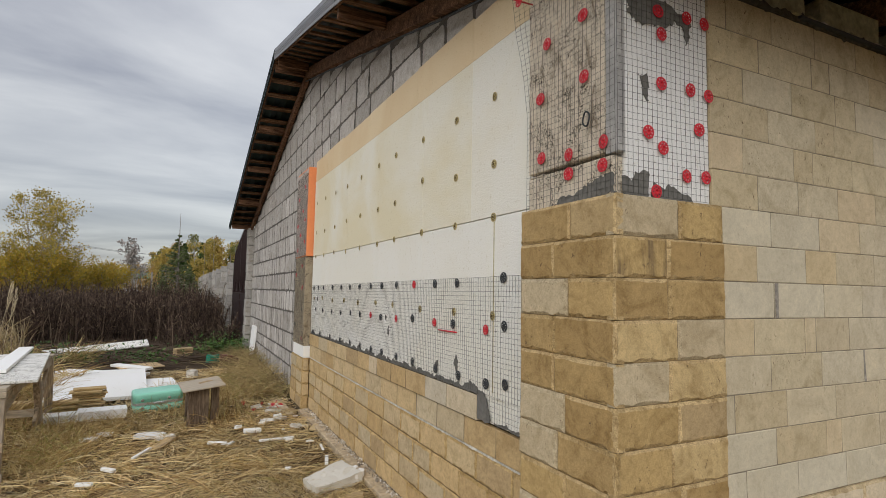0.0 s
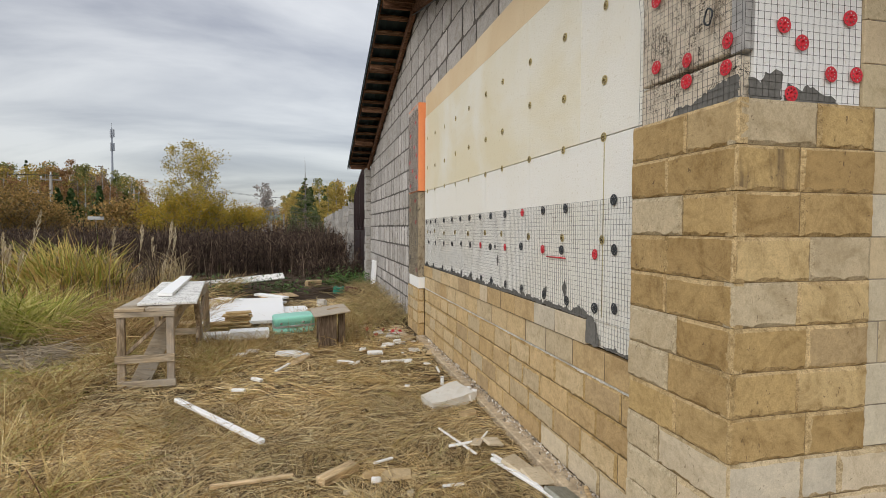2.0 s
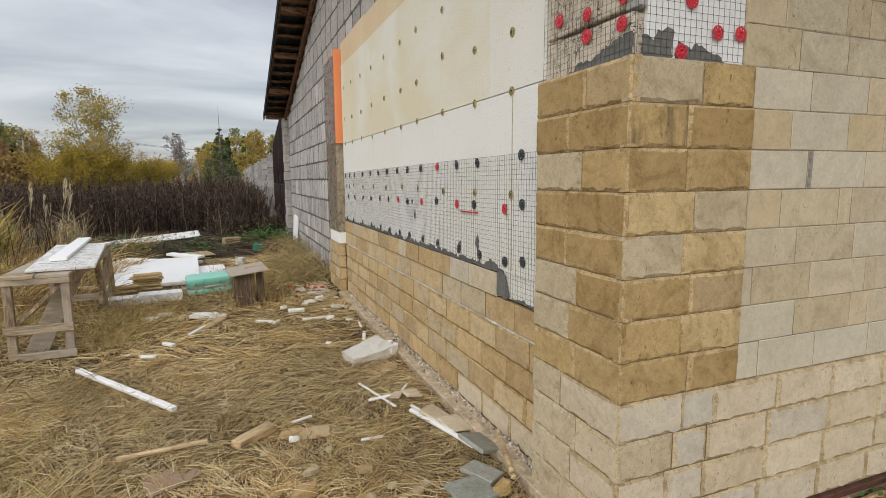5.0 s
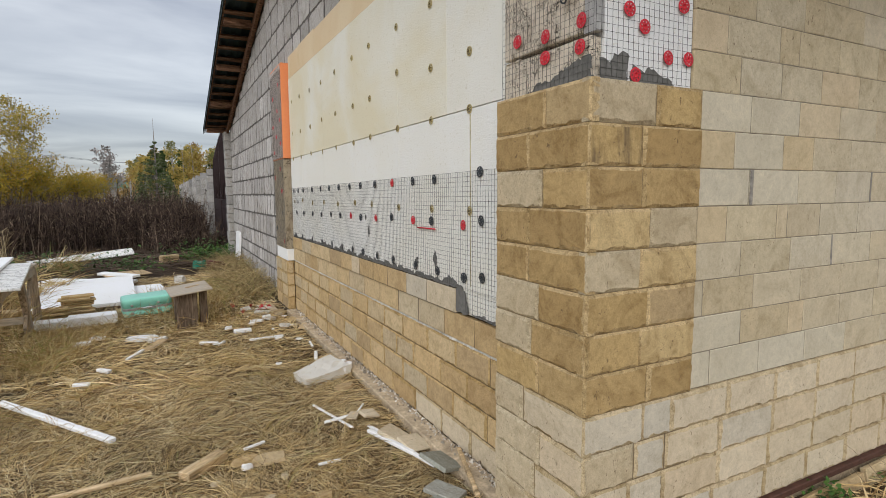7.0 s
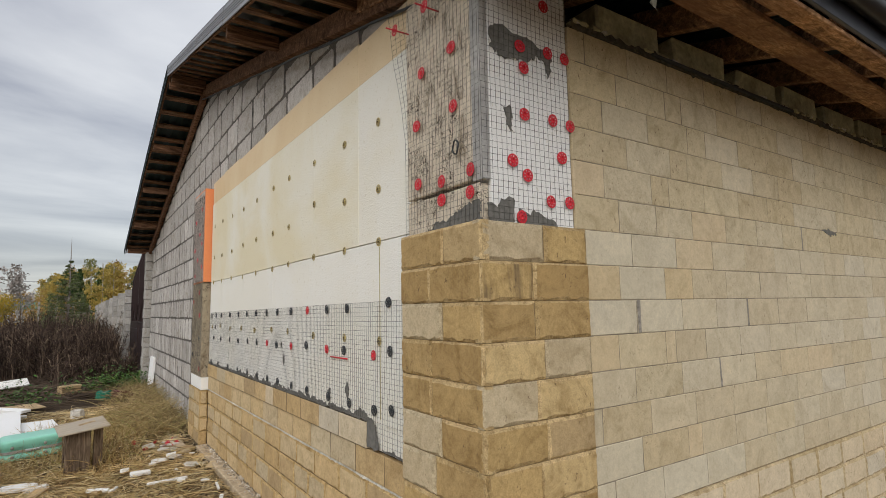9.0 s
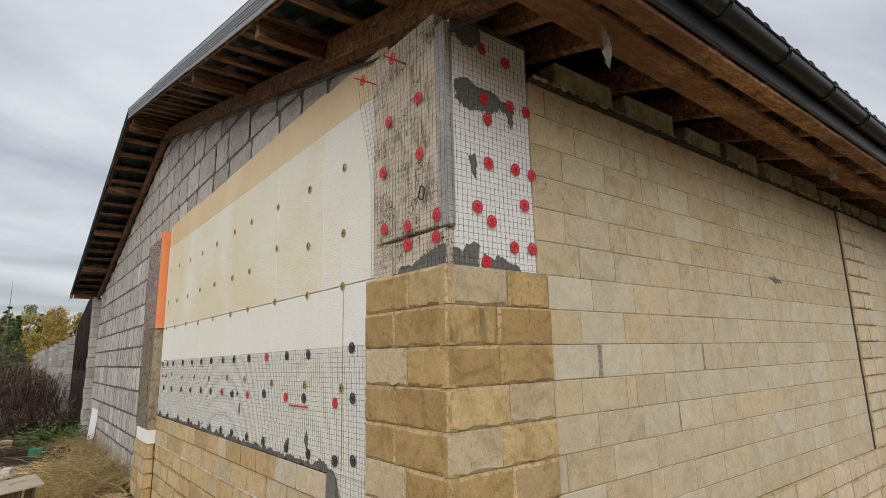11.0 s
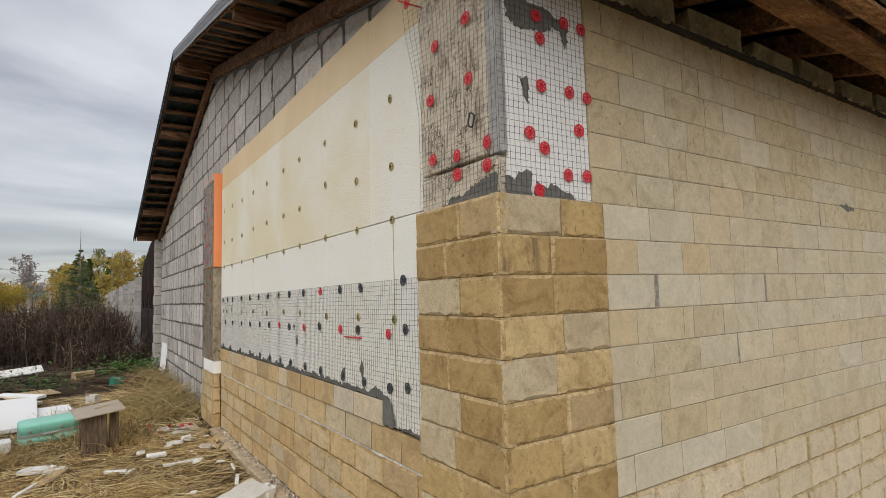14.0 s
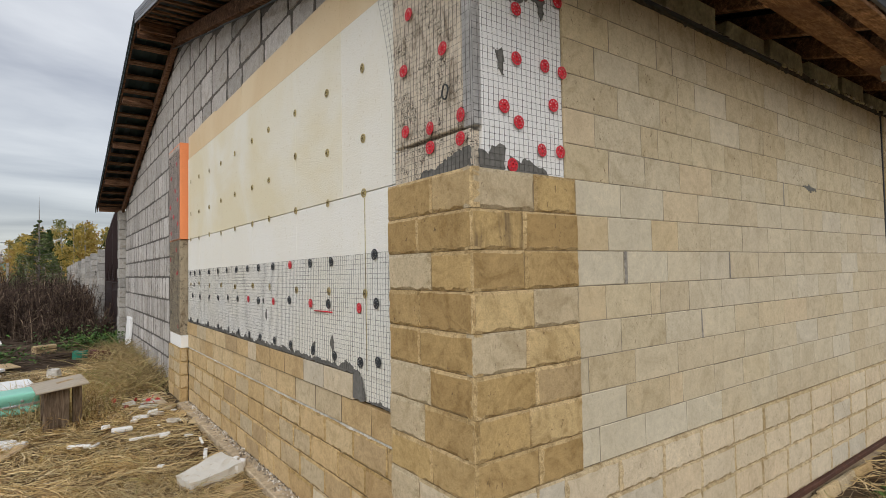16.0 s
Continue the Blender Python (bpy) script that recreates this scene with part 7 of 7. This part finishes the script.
def build_weeds():
    stuff("weeds", [weeds(1150, (-5.5, -0.25, 14.2, 18.5), (1.0, 1.65), 0.075, 26), weeds(2300, (-18.0, -0.2, 17.5, 26.0), (0.9, 1.65), 0.09, 20),
                    weeds(2200, (-32.0, -0.2, 26.0, 44.0), (0.9, 1.7), 0.15, 11), weeds(700, (-26.0, -9.0, 13.0, 19.0), (0.6, 1.15), 0.09, 16), weeds(120, (-1.6, 0.0, 12.4, 14.3), (0.5, 1.2), 0.07, 22)],
          M_weed, "dense dark brown dead weeds across the field", "weeds")
    pts = [(-0.35, 12.0), (-0.15, 12.4), (-0.55, 11.8), (-0.2, 11.5), (-2.9, 10.6), (-1.9, 10.3), (-3.6, 10.9), (-0.9, 11.6)]
    x, y = tuft_points(2600, pts, 0.28)
    z = ground_many(x, y) + np.abs(R.normal(0, 0.16, len(x)))
    a = R.uniform(0, 2 * np.pi, len(x))
    p0 = np.stack([x, y, z], 1)
    d = np.stack([np.cos(a), np.sin(a), R.uniform(-0.2, 0.7, len(x))], 1) * R.uniform(0.03, 0.09, len(x))[:, None]
    w = np.tile((0.01, 0.035, 0.004), (len(x), 1))
    leaves = ribbons(np.stack([p0, p0 + d * 0.5 + (0, 0, 0.008), p0 + d], 1), w, np.stack([R.normal(0, 0.4, len(x)), R.normal(0, 0.4, len(x)), np.ones(len(x))], 1))
    stuff("ground_herbs", [leaves], M_leafgreen, "low green herbs by the wall and the weeds", "herbs")
    x, y = tuft_points(420, [(1.50, -0.10), (1.95, -0.22), (2.5, -0.28), (3.2, -0.3)], 0.05)
    z = ground_many(x, y) + R.uniform(0.0, 0.07, len(x))
    a = R.uniform(0, 2 * np.pi, len(x))
    p0 = np.stack([x, y, z], 1)
    d = np.stack([np.cos(a), np.sin(a), R.uniform(0.1, 0.8, len(x))], 1) * R.uniform(0.015, 0.04, len(x))[:, None]
    stuff("ground_herbs", [ribbons(np.stack([p0, p0 + d * 0.5, p0 + d], 1), np.tile((0.004, 0.018, 0.003), (len(x), 1)), np.stack([R.normal(0, 0.4, len(x)), R.normal(0, 0.4, len(x)), np.ones(len(x))], 1))],
          M_leafgreen, "small green herbs at the side wall foot", "herbs")
    stuff("dry_twigs", [standing(*area_points(420, 1.6, 6.0, -1.0, -0.14), (0.1, 0.35), (0.002, 0.004), 0.6, 0.5)], M_twig, "dry dark twigs along the side wall", "twigs")


build_grass()
build_weeds()


# ---- trees and distance ----
def leaf_cloud(centres, radii, per, size, far=False):
    """Small leaves scattered in soft clumps."""
    c, r = np.asarray(centres, float), np.asarray(radii, float)
    i = np.repeat(np.arange(len(c)), per)
    n = len(i)
    d = R.normal(0, 1, (n, 3))
    d /= np.linalg.norm(d, axis=1, keepdims=True)
    p = c[i] + d * (R.uniform(0, 1, n) ** 0.45 * r[i])[:, None] * np.array([1, 1, 0.8])
    a = R.normal(0, 1, (n, 3))
    a /= np.linalg.norm(a, axis=1, keepdims=True)
    s = R.uniform(0.6, 1.3, n) * size
    if far:
        return ribbons(np.stack([p - a * s[:, None] * 0.5, p + a * s[:, None] * 0.5], 1), s[:, None] * np.array([0.75, 0.35])[None, :], R.normal(0, 1, (n, 3)))
    return ribbons(np.stack([p - a * s[:, None] * 0.5, p, p + a * s[:, None] * 0.5], 1), s[:, None] * np.array([0.25, 0.7, 0.12])[None, :], R.normal(0, 1, (n, 3)))


def tree(name, label, x, y, h, spread, bark, leaf, stems=3, leaves=2600, size=0.13, bare=0.25, seed=1):
    rnd = random.Random(seed)
    t = empty(name, label, "tree", pose(x, y, -0.1))
    trunk, cents, rads = [], [], []
    for s in range(stems):
        top = Vector((rnd.gauss(0, spread * 0.33), rnd.gauss(0, spread * 0.33), h * rnd.uniform(0.72, 1.0) if s else h))
        foot = Vector((rnd.gauss(0, 0.12), rnd.gauss(0, 0.12), 0))
        pts = [foot.lerp(top, k / 6) + Vector((rnd.gauss(0, 0.05), rnd.gauss(0, 0.05), 0)) * (k > 0) for k in range(7)]
        trunk.append(tube_data(pts, [h * 0.011 * (1 - 0.13 * k) for k in range(7)], 7))
        for b in range(11):
            q = bare + (1 - bare) * (b + rnd.random()) / 11
            p = foot.lerp(top, q)
            a = rnd.uniform(0, 2 * math.pi)
            L = spread * (1.05 - q) * rnd.uniform(0.5, 1.0) + 0.25
            e = p + Vector((math.cos(a) * L, math.sin(a) * L, L * rnd.uniform(0.5, 1.1)))
            trunk.append(tube_data([p, p.lerp(e, 0.5) + Vector((0, 0, -0.03)), e], [h * 0.0035, h * 0.0025, h * 0.001], 5))
            for k in (0.45, 0.75, 1.0):
                cents.append(p.lerp(e, k))
                rads.append(spread * rnd.uniform(0.10, 0.26) + 0.12)
    put("trunk", mesh_data("trunk", *merge(trunk), bark), t)
    v, f = leaf_cloud(cents, rads, max(1, leaves // len(cents)), size)
    put("crown", array_mesh("crown", v, f, leaf), t)
    return t


def spruce(name, label, x, y, h, leaf, bark, seed, full=1.0):
    rnd = random.Random(seed)
    t = empty(name, label, "tree", pose(x, y, -0.1))
    tr = [tube_data([(0, 0, 0), (0.02, 0, h * 0.5), (0, 0, h)], [h * 0.012, h * 0.008, 0.004], 7)]
    cents, rads = [], []
    z = h * 0.05
    crown = h * full
    while z < crown * 0.97:
        L = (crown - z) * 0.36 * (1.0 if z < crown * 0.8 else 0.7) + 0.03
        for k in range(12 if z < crown * 0.75 else 6):
            a = rnd.uniform(0, 2 * math.pi)
            l = L * rnd.uniform(0.65, 1.1)
            zz = z + rnd.uniform(-0.1, 0.1)
            e = Vector((math.cos(a) * l, math.sin(a) * l, zz - l * 0.15 + l * 0.5 * rnd.random()))
            tr.append(tube_data([(0, 0, zz), e], [0.012, 0.004], 4))
            for q in (0.35, 0.6, 0.85, 1.05):
                cents.append(Vector((0, 0, zz)).lerp(e, q)); rads.append(0.015 + 0.13 * l)
        z += h * 0.034
    put("trunk", mesh_data("trunk", *merge(tr), bark), t)
    v, f = leaf_cloud(cents, rads, 9, 0.065)
    put("crown", array_mesh("crown", v, f, leaf), t)


def polar(az, d):
    return -1.29 + d * math.sin(radians(az)), -1.44 + d * math.cos(radians(az))


M_bark = plain_mat("gray_bark", (0.30, 0.27, 0.24), 0.9, 0.3, 12, relief=0.5)
M_whitebark = plain_mat("pale_birch_bark", (0.50, 0.48, 0.44), 0.85, 0.3, 10, relief=0.4, dark=(0.12, 0.11, 0.10))
M_birchleaf = island_mat("yellow_birch_leaf", [(0, (0.25, 0.24, 0.05)), (0.4, (0.46, 0.34, 0.05)), (0.8, (0.58, 0.40, 0.06)), (1, (0.40, 0.24, 0.05))], 0.7, 0.0, 0.4)
M_paleleaf = island_mat("pale_birch_leaf", [(0, (0.30, 0.27, 0.065)), (0.5, (0.52, 0.41, 0.10)), (1, (0.62, 0.45, 0.11))], 0.7, 0.0, 0.4)
M_needle = island_mat("spruce_needle", [(0, (0.03, 0.06, 0.02)), (0.6, (0.065, 0.115, 0.035)), (1, (0.12, 0.16, 0.055))])
M_young = island_mat("young_needle", [(0, (0.06, 0.085, 0.03)), (0.6, (0.13, 0.165, 0.06)), (1, (0.23, 0.24, 0.11))])
M_autumn = island_mat("autumn_woods", [(0, (0.22, 0.20, 0.06)), (0.25, (0.42, 0.28, 0.08)), (0.5, (0.56, 0.35, 0.09)), (0.7, (0.48, 0.26, 0.09)), (0.85, (0.62, 0.44, 0.11)), (1.0, (0.20, 0.20, 0.07))], 0.7, 0.0, 0.4)
M_willow = island_mat("willow_leaf", [(0, (0.17, 0.12, 0.05)), (0.35, (0.30, 0.22, 0.075)), (0.7, (0.46, 0.29, 0.10)), (1, (0.55, 0.35, 0.13))], 0.7, 0.0, 0.4)
M_bare = island_mat("bare_twigs", [(0, (0.28, 0.25, 0.23)), (1, (0.42, 0.38, 0.35))])


def build_trees():
    x, y = polar(-11.2, 45)
    tree("birch", "young birch with thin yellow autumn leaves", x, y, 8.0, 2.7, M_whitebark, M_paleleaf, 5, 8200, 0.115, 0.2, 3)
    for i, (az, d, h, s) in enumerate(((-12.8, 47, 4.2, 2.4), (-9.4, 46, 4.0, 2.2), (-7.2, 50, 3.2, 2.4), (-14.2, 52, 3.4, 2.2), (-6.0, 55, 2.9, 2.2), (-11.0, 44, 3.6, 2.0))):
        x, y = polar(az, d)
        tree("willow_shrub", "yellow willow shrub beside the birch", x, y, h, s, M_bark, M_birchleaf, 7, 5200, 0.12, 0.08, 20 + i)
    x, y = polar(-30.6, 34)
    tree("birch", "tall birch with sparse yellow-green leaves", x, y, 6.5, 2.0, M_whitebark, M_paleleaf, 5, 6500, 0.105, 0.2, 5)
    for i, (az, d, h, s) in enumerate(((-32.5, 36, 3.9, 2.6), (-29.5, 40, 3.7, 2.6), (-27.3, 45, 4.1, 2.6), (-24.9, 48, 4.2, 2.8), (-22.6, 52, 3.6, 2.6), (-34.5, 36, 4.2, 2.5), (-26.0, 52, 4.6, 2.5))):
        x, y = polar(az, d)
        tree("willow_shrub", "brownish willow shrub at the field edge", x, y, h, s, M_bark, M_willow, 8, 5600, 0.15, 0.04, 40 + i)
    x, y = polar(-0.5, 30)
    spruce("spruce", "young green spruce with a long bare leader", x, y, 5.2, M_young, M_bark, 8, 0.82)
    for i, (az, d, h) in enumerate(((0.6, 34, 2.6), (-1.7, 33, 2.2))):
        x, y = polar(az, d)
        spruce("spruce", "small green spruce by the fence", x, y, h, M_young, M_bark, 60 + i)
    x, y = polar(-16.8, 70)
    tree("willow_shrub", "round olive willow bush far off", x, y, 4.2, 4.2, M_bark, M_willow, 7, 2600, 0.3, 0.05, 70)
    x, y = polar(-3.9, 85)
    tree("bare_birch", "bare pale birch far behind the field", x, y, 8.0, 2.2, M_whitebark, M_bare, 4, 1500, 0.25, 0.3, 71)


def woods(rows, leaf, name, label, size=0.30, clumps=24, per=42):
    parts, trunks = [], []
    for az, d, h, w in rows:
        x, y = polar(az, d)
        t = R.uniform(0.0, 1.0, clumps)
        cz = (0.10 + 0.87 * t) * h
        rr = w * (0.35 + 0.65 * np.sin(np.pi * (0.12 + 0.86 * t)))
        a = R.uniform(0, 2 * np.pi, clumps)
        q = R.uniform(0.2, 0.75, clumps)
        c = np.stack([x + np.cos(a) * rr * q, y + np.sin(a) * rr * q, cz], 1)
        parts.append(leaf_cloud(c, 0.30 * rr + 0.45, per, size, True))
        bend = R.normal(0, 0.25)
        trunks.append(tube_data([(x, y, -0.1), (x + bend * 0.4, y, h * 0.45), (x + bend, y, h * 0.97)], [0.14, 0.10, 0.03], 5, False))
    stuff(name, parts, leaf, label, "woods")
    ob = put("woods_trunks", mesh_data("trunks", *merge(trunks), M_whitebark))
    tagged(ob, "pale thin trunks of the far woods", "woods", kind="stuff")


def build_woods():
    kinds = {k: [] for k in ("orange", "rust", "yellow", "olive", "bare")}
    names = list(kinds)
    dark = []

    def pick(az):
        w = noise.noise((az * 0.35, 4, 0)) + R.normal(0, 0.45)
        return names[int(min(4, max(0, 2.0 + w * 2.6)))]
    for i in range(300):
        az = R.uniform(-40, -15.2)
        d = R.uniform(98, 138)
        h = d * (0.091 + 0.016 * noise.noise((az * 0.3, 0, 0)) - 0.014 * max(0, (az + 19) / 4)) * R.uniform(0.70, 1.10) + 1.3
        if R.uniform() < 0.08:
            dark.append((az, d + 8, h * 0.98, 2))
        else:
            kinds[pick(az)].append((az, d, h, R.uniform(1.7, 3.0)))
    for i in range(64):
        az = R.uniform(-2.4, 10)
        d = R.uniform(88, 124)
        h = d * (0.056 + 0.030 * min(1, (az + 2.4) / 3.2)) * R.uniform(0.84, 1.05) + 1.3
        if R.uniform() < 0.12:
            dark.append((az, d + 6, h * 0.93, 2))
        else:
            kinds[R.choice(["orange", "yellow", "olive", "yellow"])].append((az, d, h, R.uniform(1.6, 2.8)))
    for i in range(34):
        az = R.uniform(-16, -2.5)
        kinds[R.choice(["orange", "olive", "bare"])].append((az, R.uniform(170, 220), R.uniform(5, 8), R.uniform(3, 5)))
    for k in names:
        woods(kinds[k], M_woods[k], k + "_woods", "far woods in " + {"orange": "orange autumn leaf", "rust": "rusty brown autumn leaf", "yellow": "golden yellow autumn leaf", "olive": "olive green late leaf", "bare": "thin brown leaf, half bare"}[k], 0.25, 24, 46 if k != "bare" else 18)
    # back row added as a dark backdrop, imitating the woods' shaded interior
    for i in range(110):
        az = R.uniform(-40, -15) if i < 90 else R.uniform(-1, 10)
        dark.append((az, R.uniform(140, 155), R.uniform(7.0, 10.5), 2))
    for i in range(8):
        dark.append((R.uniform(-22, -16.5), R.uniform(92, 97), R.uniform(5.0, 7.0), 2))
    parts = []
    for az, d, h, w in dark:
        x, y = polar(az, d)
        zc = np.linspace(0.06, 1.0, 18) * h * 1.04
        c = np.stack([np.full(18, x), np.full(18, y), zc], 1)
        parts.append(leaf_cloud(c, (1 - np.linspace(0.06, 1.0, 18)) * 2.6 + 0.10, 24, 0.5, True))
    stuff("dark_spruces", parts, M_needle, "dark spruces among the far woods, with a back row added as shaded depth", "woods")
    under = []
    for i in range(420):
        az = R.uniform(-40, 9)
        if -15 < az < -3 and R.uniform() < 0.5:
            continue
        x, y = polar(az, R.uniform(80, 100))
        under.append((x, y, R.uniform(0.3, 2.4)))
    u = np.array(under)
    stuff("undergrowth", [leaf_cloud(u, np.full(len(u), 1.9), 56, 0.34, True)], M_willow, "brown undergrowth before the woods", "undergrowth")


M_woods = {"orange": island_mat("orange_leaf", [(0, (0.317, 0.192, 0.065)), (0.5, (0.493, 0.310, 0.097)), (1, (0.563, 0.384, 0.140))], 0.7, 0.0, 0.4),
           "rust": island_mat("rust_leaf", [(0, (0.246, 0.137, 0.065)), (0.5, (0.405, 0.228, 0.108)), (1, (0.458, 0.301, 0.162))], 0.7, 0.0, 0.4),
           "yellow": island_mat("gold_leaf", [(0, (0.370, 0.283, 0.076)), (0.5, (0.546, 0.411, 0.097)), (1, (0.598, 0.475, 0.173))], 0.7, 0.0, 0.4),
           "olive": island_mat("olive_leaf", [(0, (0.132, 0.146, 0.054)), (0.5, (0.246, 0.255, 0.086)), (1, (0.352, 0.329, 0.119))], 0.7, 0.0, 0.4),
           "bare": island_mat("thin_brown_leaf", [(0, (0.194, 0.146, 0.108)), (1, (0.352, 0.274, 0.194))], 0.8, 0.0, 0.3)}
M_mast_gray = plain_mat("mast_gray", (0.42, 0.45, 0.49), 0.6, 0.15, 5)
M_steel = plain_mat("mast_steel", (0.25, 0.27, 0.30), 0.5, 0.15, 5, metal=0.4)
M_pole = plain_mat("concrete_pole", (0.34, 0.31, 0.27), 0.9, 0.2, 10)
M_shed = plain_mat("pale_shed", (0.60, 0.62, 0.63), 0.7, 0.1, 3)
M_shedroof = plain_mat("green_shed_roof", (0.05, 0.20, 0.15), 0.6, 0.15, 3)


def build_poles():
    x, y = polar(-17.55, 160)
    m = empty("radio_mast", "tall gray radio mast with white panel antennas", "mast", pose(x, y, -0.1))
    H = 26.0
    v, f = tube_data([(0, 0, 0), (0, 0, H * 0.4), (0, 0, H)], [0.40, 0.30, 0.17], 10)
    put("tube", mesh_data("tube", v, f, M_steel, True), m)
    for z, n in ((H - 1.2, 3), (H - 4.6, 3), (H * 0.35, 3)):
        for k in range(n):
            a = 2 * math.pi * k / n + 0.4
            part("antenna", box(-0.18, 0.18, -0.1, 0.1, -1.0, 1.0, 0.03, pose(0.42 * math.cos(a), 0.42 * math.sin(a), z, 0, 0, math.degrees(a))), M_mast_gray, m, "pale panel antenna")
    part("lightning_rod", box(-0.04, 0.04, -0.04, 0.04, H, H + 1.4), M_steel, m)
    part("platform", box(-0.7, 0.7, -0.7, 0.7, H * 0.31, H * 0.325), M_steel, m)
    spots = ((-22.1, 60, 6.1, 0), (-23.6, 66, 5.2, 0), (-15.9, 95, 7.0, 1), (-8.3, 110, 8.2, 0))
    tops = []
    for az, d, h, strut in spots:
        x, y = polar(az, d)
        p = empty("utility_pole", "gray utility pole with crossarm and insulators", "utility pole", pose(x, y, -0.1, 0, 0, 25), "utility poles")
        v, f = tube_data([(0, 0, 0), (0, 0, h)], [0.16, 0.11], 8)
        put("post", mesh_data("post", v, f, M_pole, True), p)
        arm = part("crossarm", box(-0.8, 0.8, -0.05, 0.05, h - 0.55, h - 0.43), M_pole, p)
        for k in (-0.7, 0.7, 0.0):
            v, f = tube_data([(k, 0, h - 0.43 + (0.43 if k == 0 else 0)), (k, 0, h - 0.22 + (0.43 if k == 0 else 0))], [0.05, 0.06], 6)
            put("insulator", mesh_data("insulator", v, f, M_shed), arm if k else p)
        if strut:
            part("strut", beam((0, 0, h * 0.85), (2.0, 0, 0), 0.16, 0.16), M_pole, p)
        tops.append((x, y, h - 0.2))
    def cable(a, b, sag, off):
        pts = [Vector(a).lerp(Vector(b), k / 14) + Vector((off, 0, -sag * 4 * (k / 14) * (1 - k / 14))) for k in range(15)]
        v, f = tube_data(pts, [0.022] * 15, 4)
        tagged(put("power_line", mesh_data("power_line", v, f, M_black)), "thin overhead power line between poles", "cable", "power lines")
    for off in (-0.7, 0.7):
        cable(tops[0], (-72.0, 40.0, 8.6), 1.0, off)
        cable(tops[2], tops[3], 0.8, off)
        cable(tops[3], (8.0, 112.0, 7.6), 0.8, off)
    x, y = polar(-5.3, 125)
    s = empty("shed", "low pale shed with a green roof far off", "shed", pose(x, y, -0.1, 0, 0, 12))
    part("wall", box(-6, 6, -3, 3, 0, 3.0), M_shed, s)
    bm = bmesh.new()
    pr = [(-3.4, 2.95), (0, 4.2), (3.4, 2.95)]
    a = [bm.verts.new((-6.3, p, q)) for p, q in pr]
    b = [bm.verts.new((6.3, p, q)) for p, q in pr]
    bm.faces.new(a); bm.faces.new(b[::-1])
    for i in range(3):
        bm.faces.new((a[i], a[(i + 1) % 3], b[(i + 1) % 3], b[i]))
    bmesh.ops.recalc_face_normals(bm, faces=bm.faces)
    part("roof", bm, M_shedroof, s)
    x, y = polar(-18.9, 70)
    s = empty("road_sign", "small white road sign on a thin post", "sign", pose(x, y, -0.1, 0, 0, 18))
    part("post", box(-0.04, 0.04, -0.04, 0.04, 0, 2.2), M_pole, s)
    part("plate", box(-0.75, 0.75, -0.06, -0.041, 2.15, 2.5, 0.01), M_shed, s)
    for i, (az, d) in enumerate(((-1.4, 42), (-0.2, 46), (1.0, 48), (-2.6, 44))):
        x, y = polar(az, d)
        tagged(part("fence_stake", box(-0.06, 0.06, -0.06, 0.06, -0.1, 2.2 + 0.2 * (i % 2), 0.01, pose(x, y, 0)), M_pole), "thin pale stake standing in the weeds", "stake", "stakes")


build_trees()
build_woods()
build_poles()
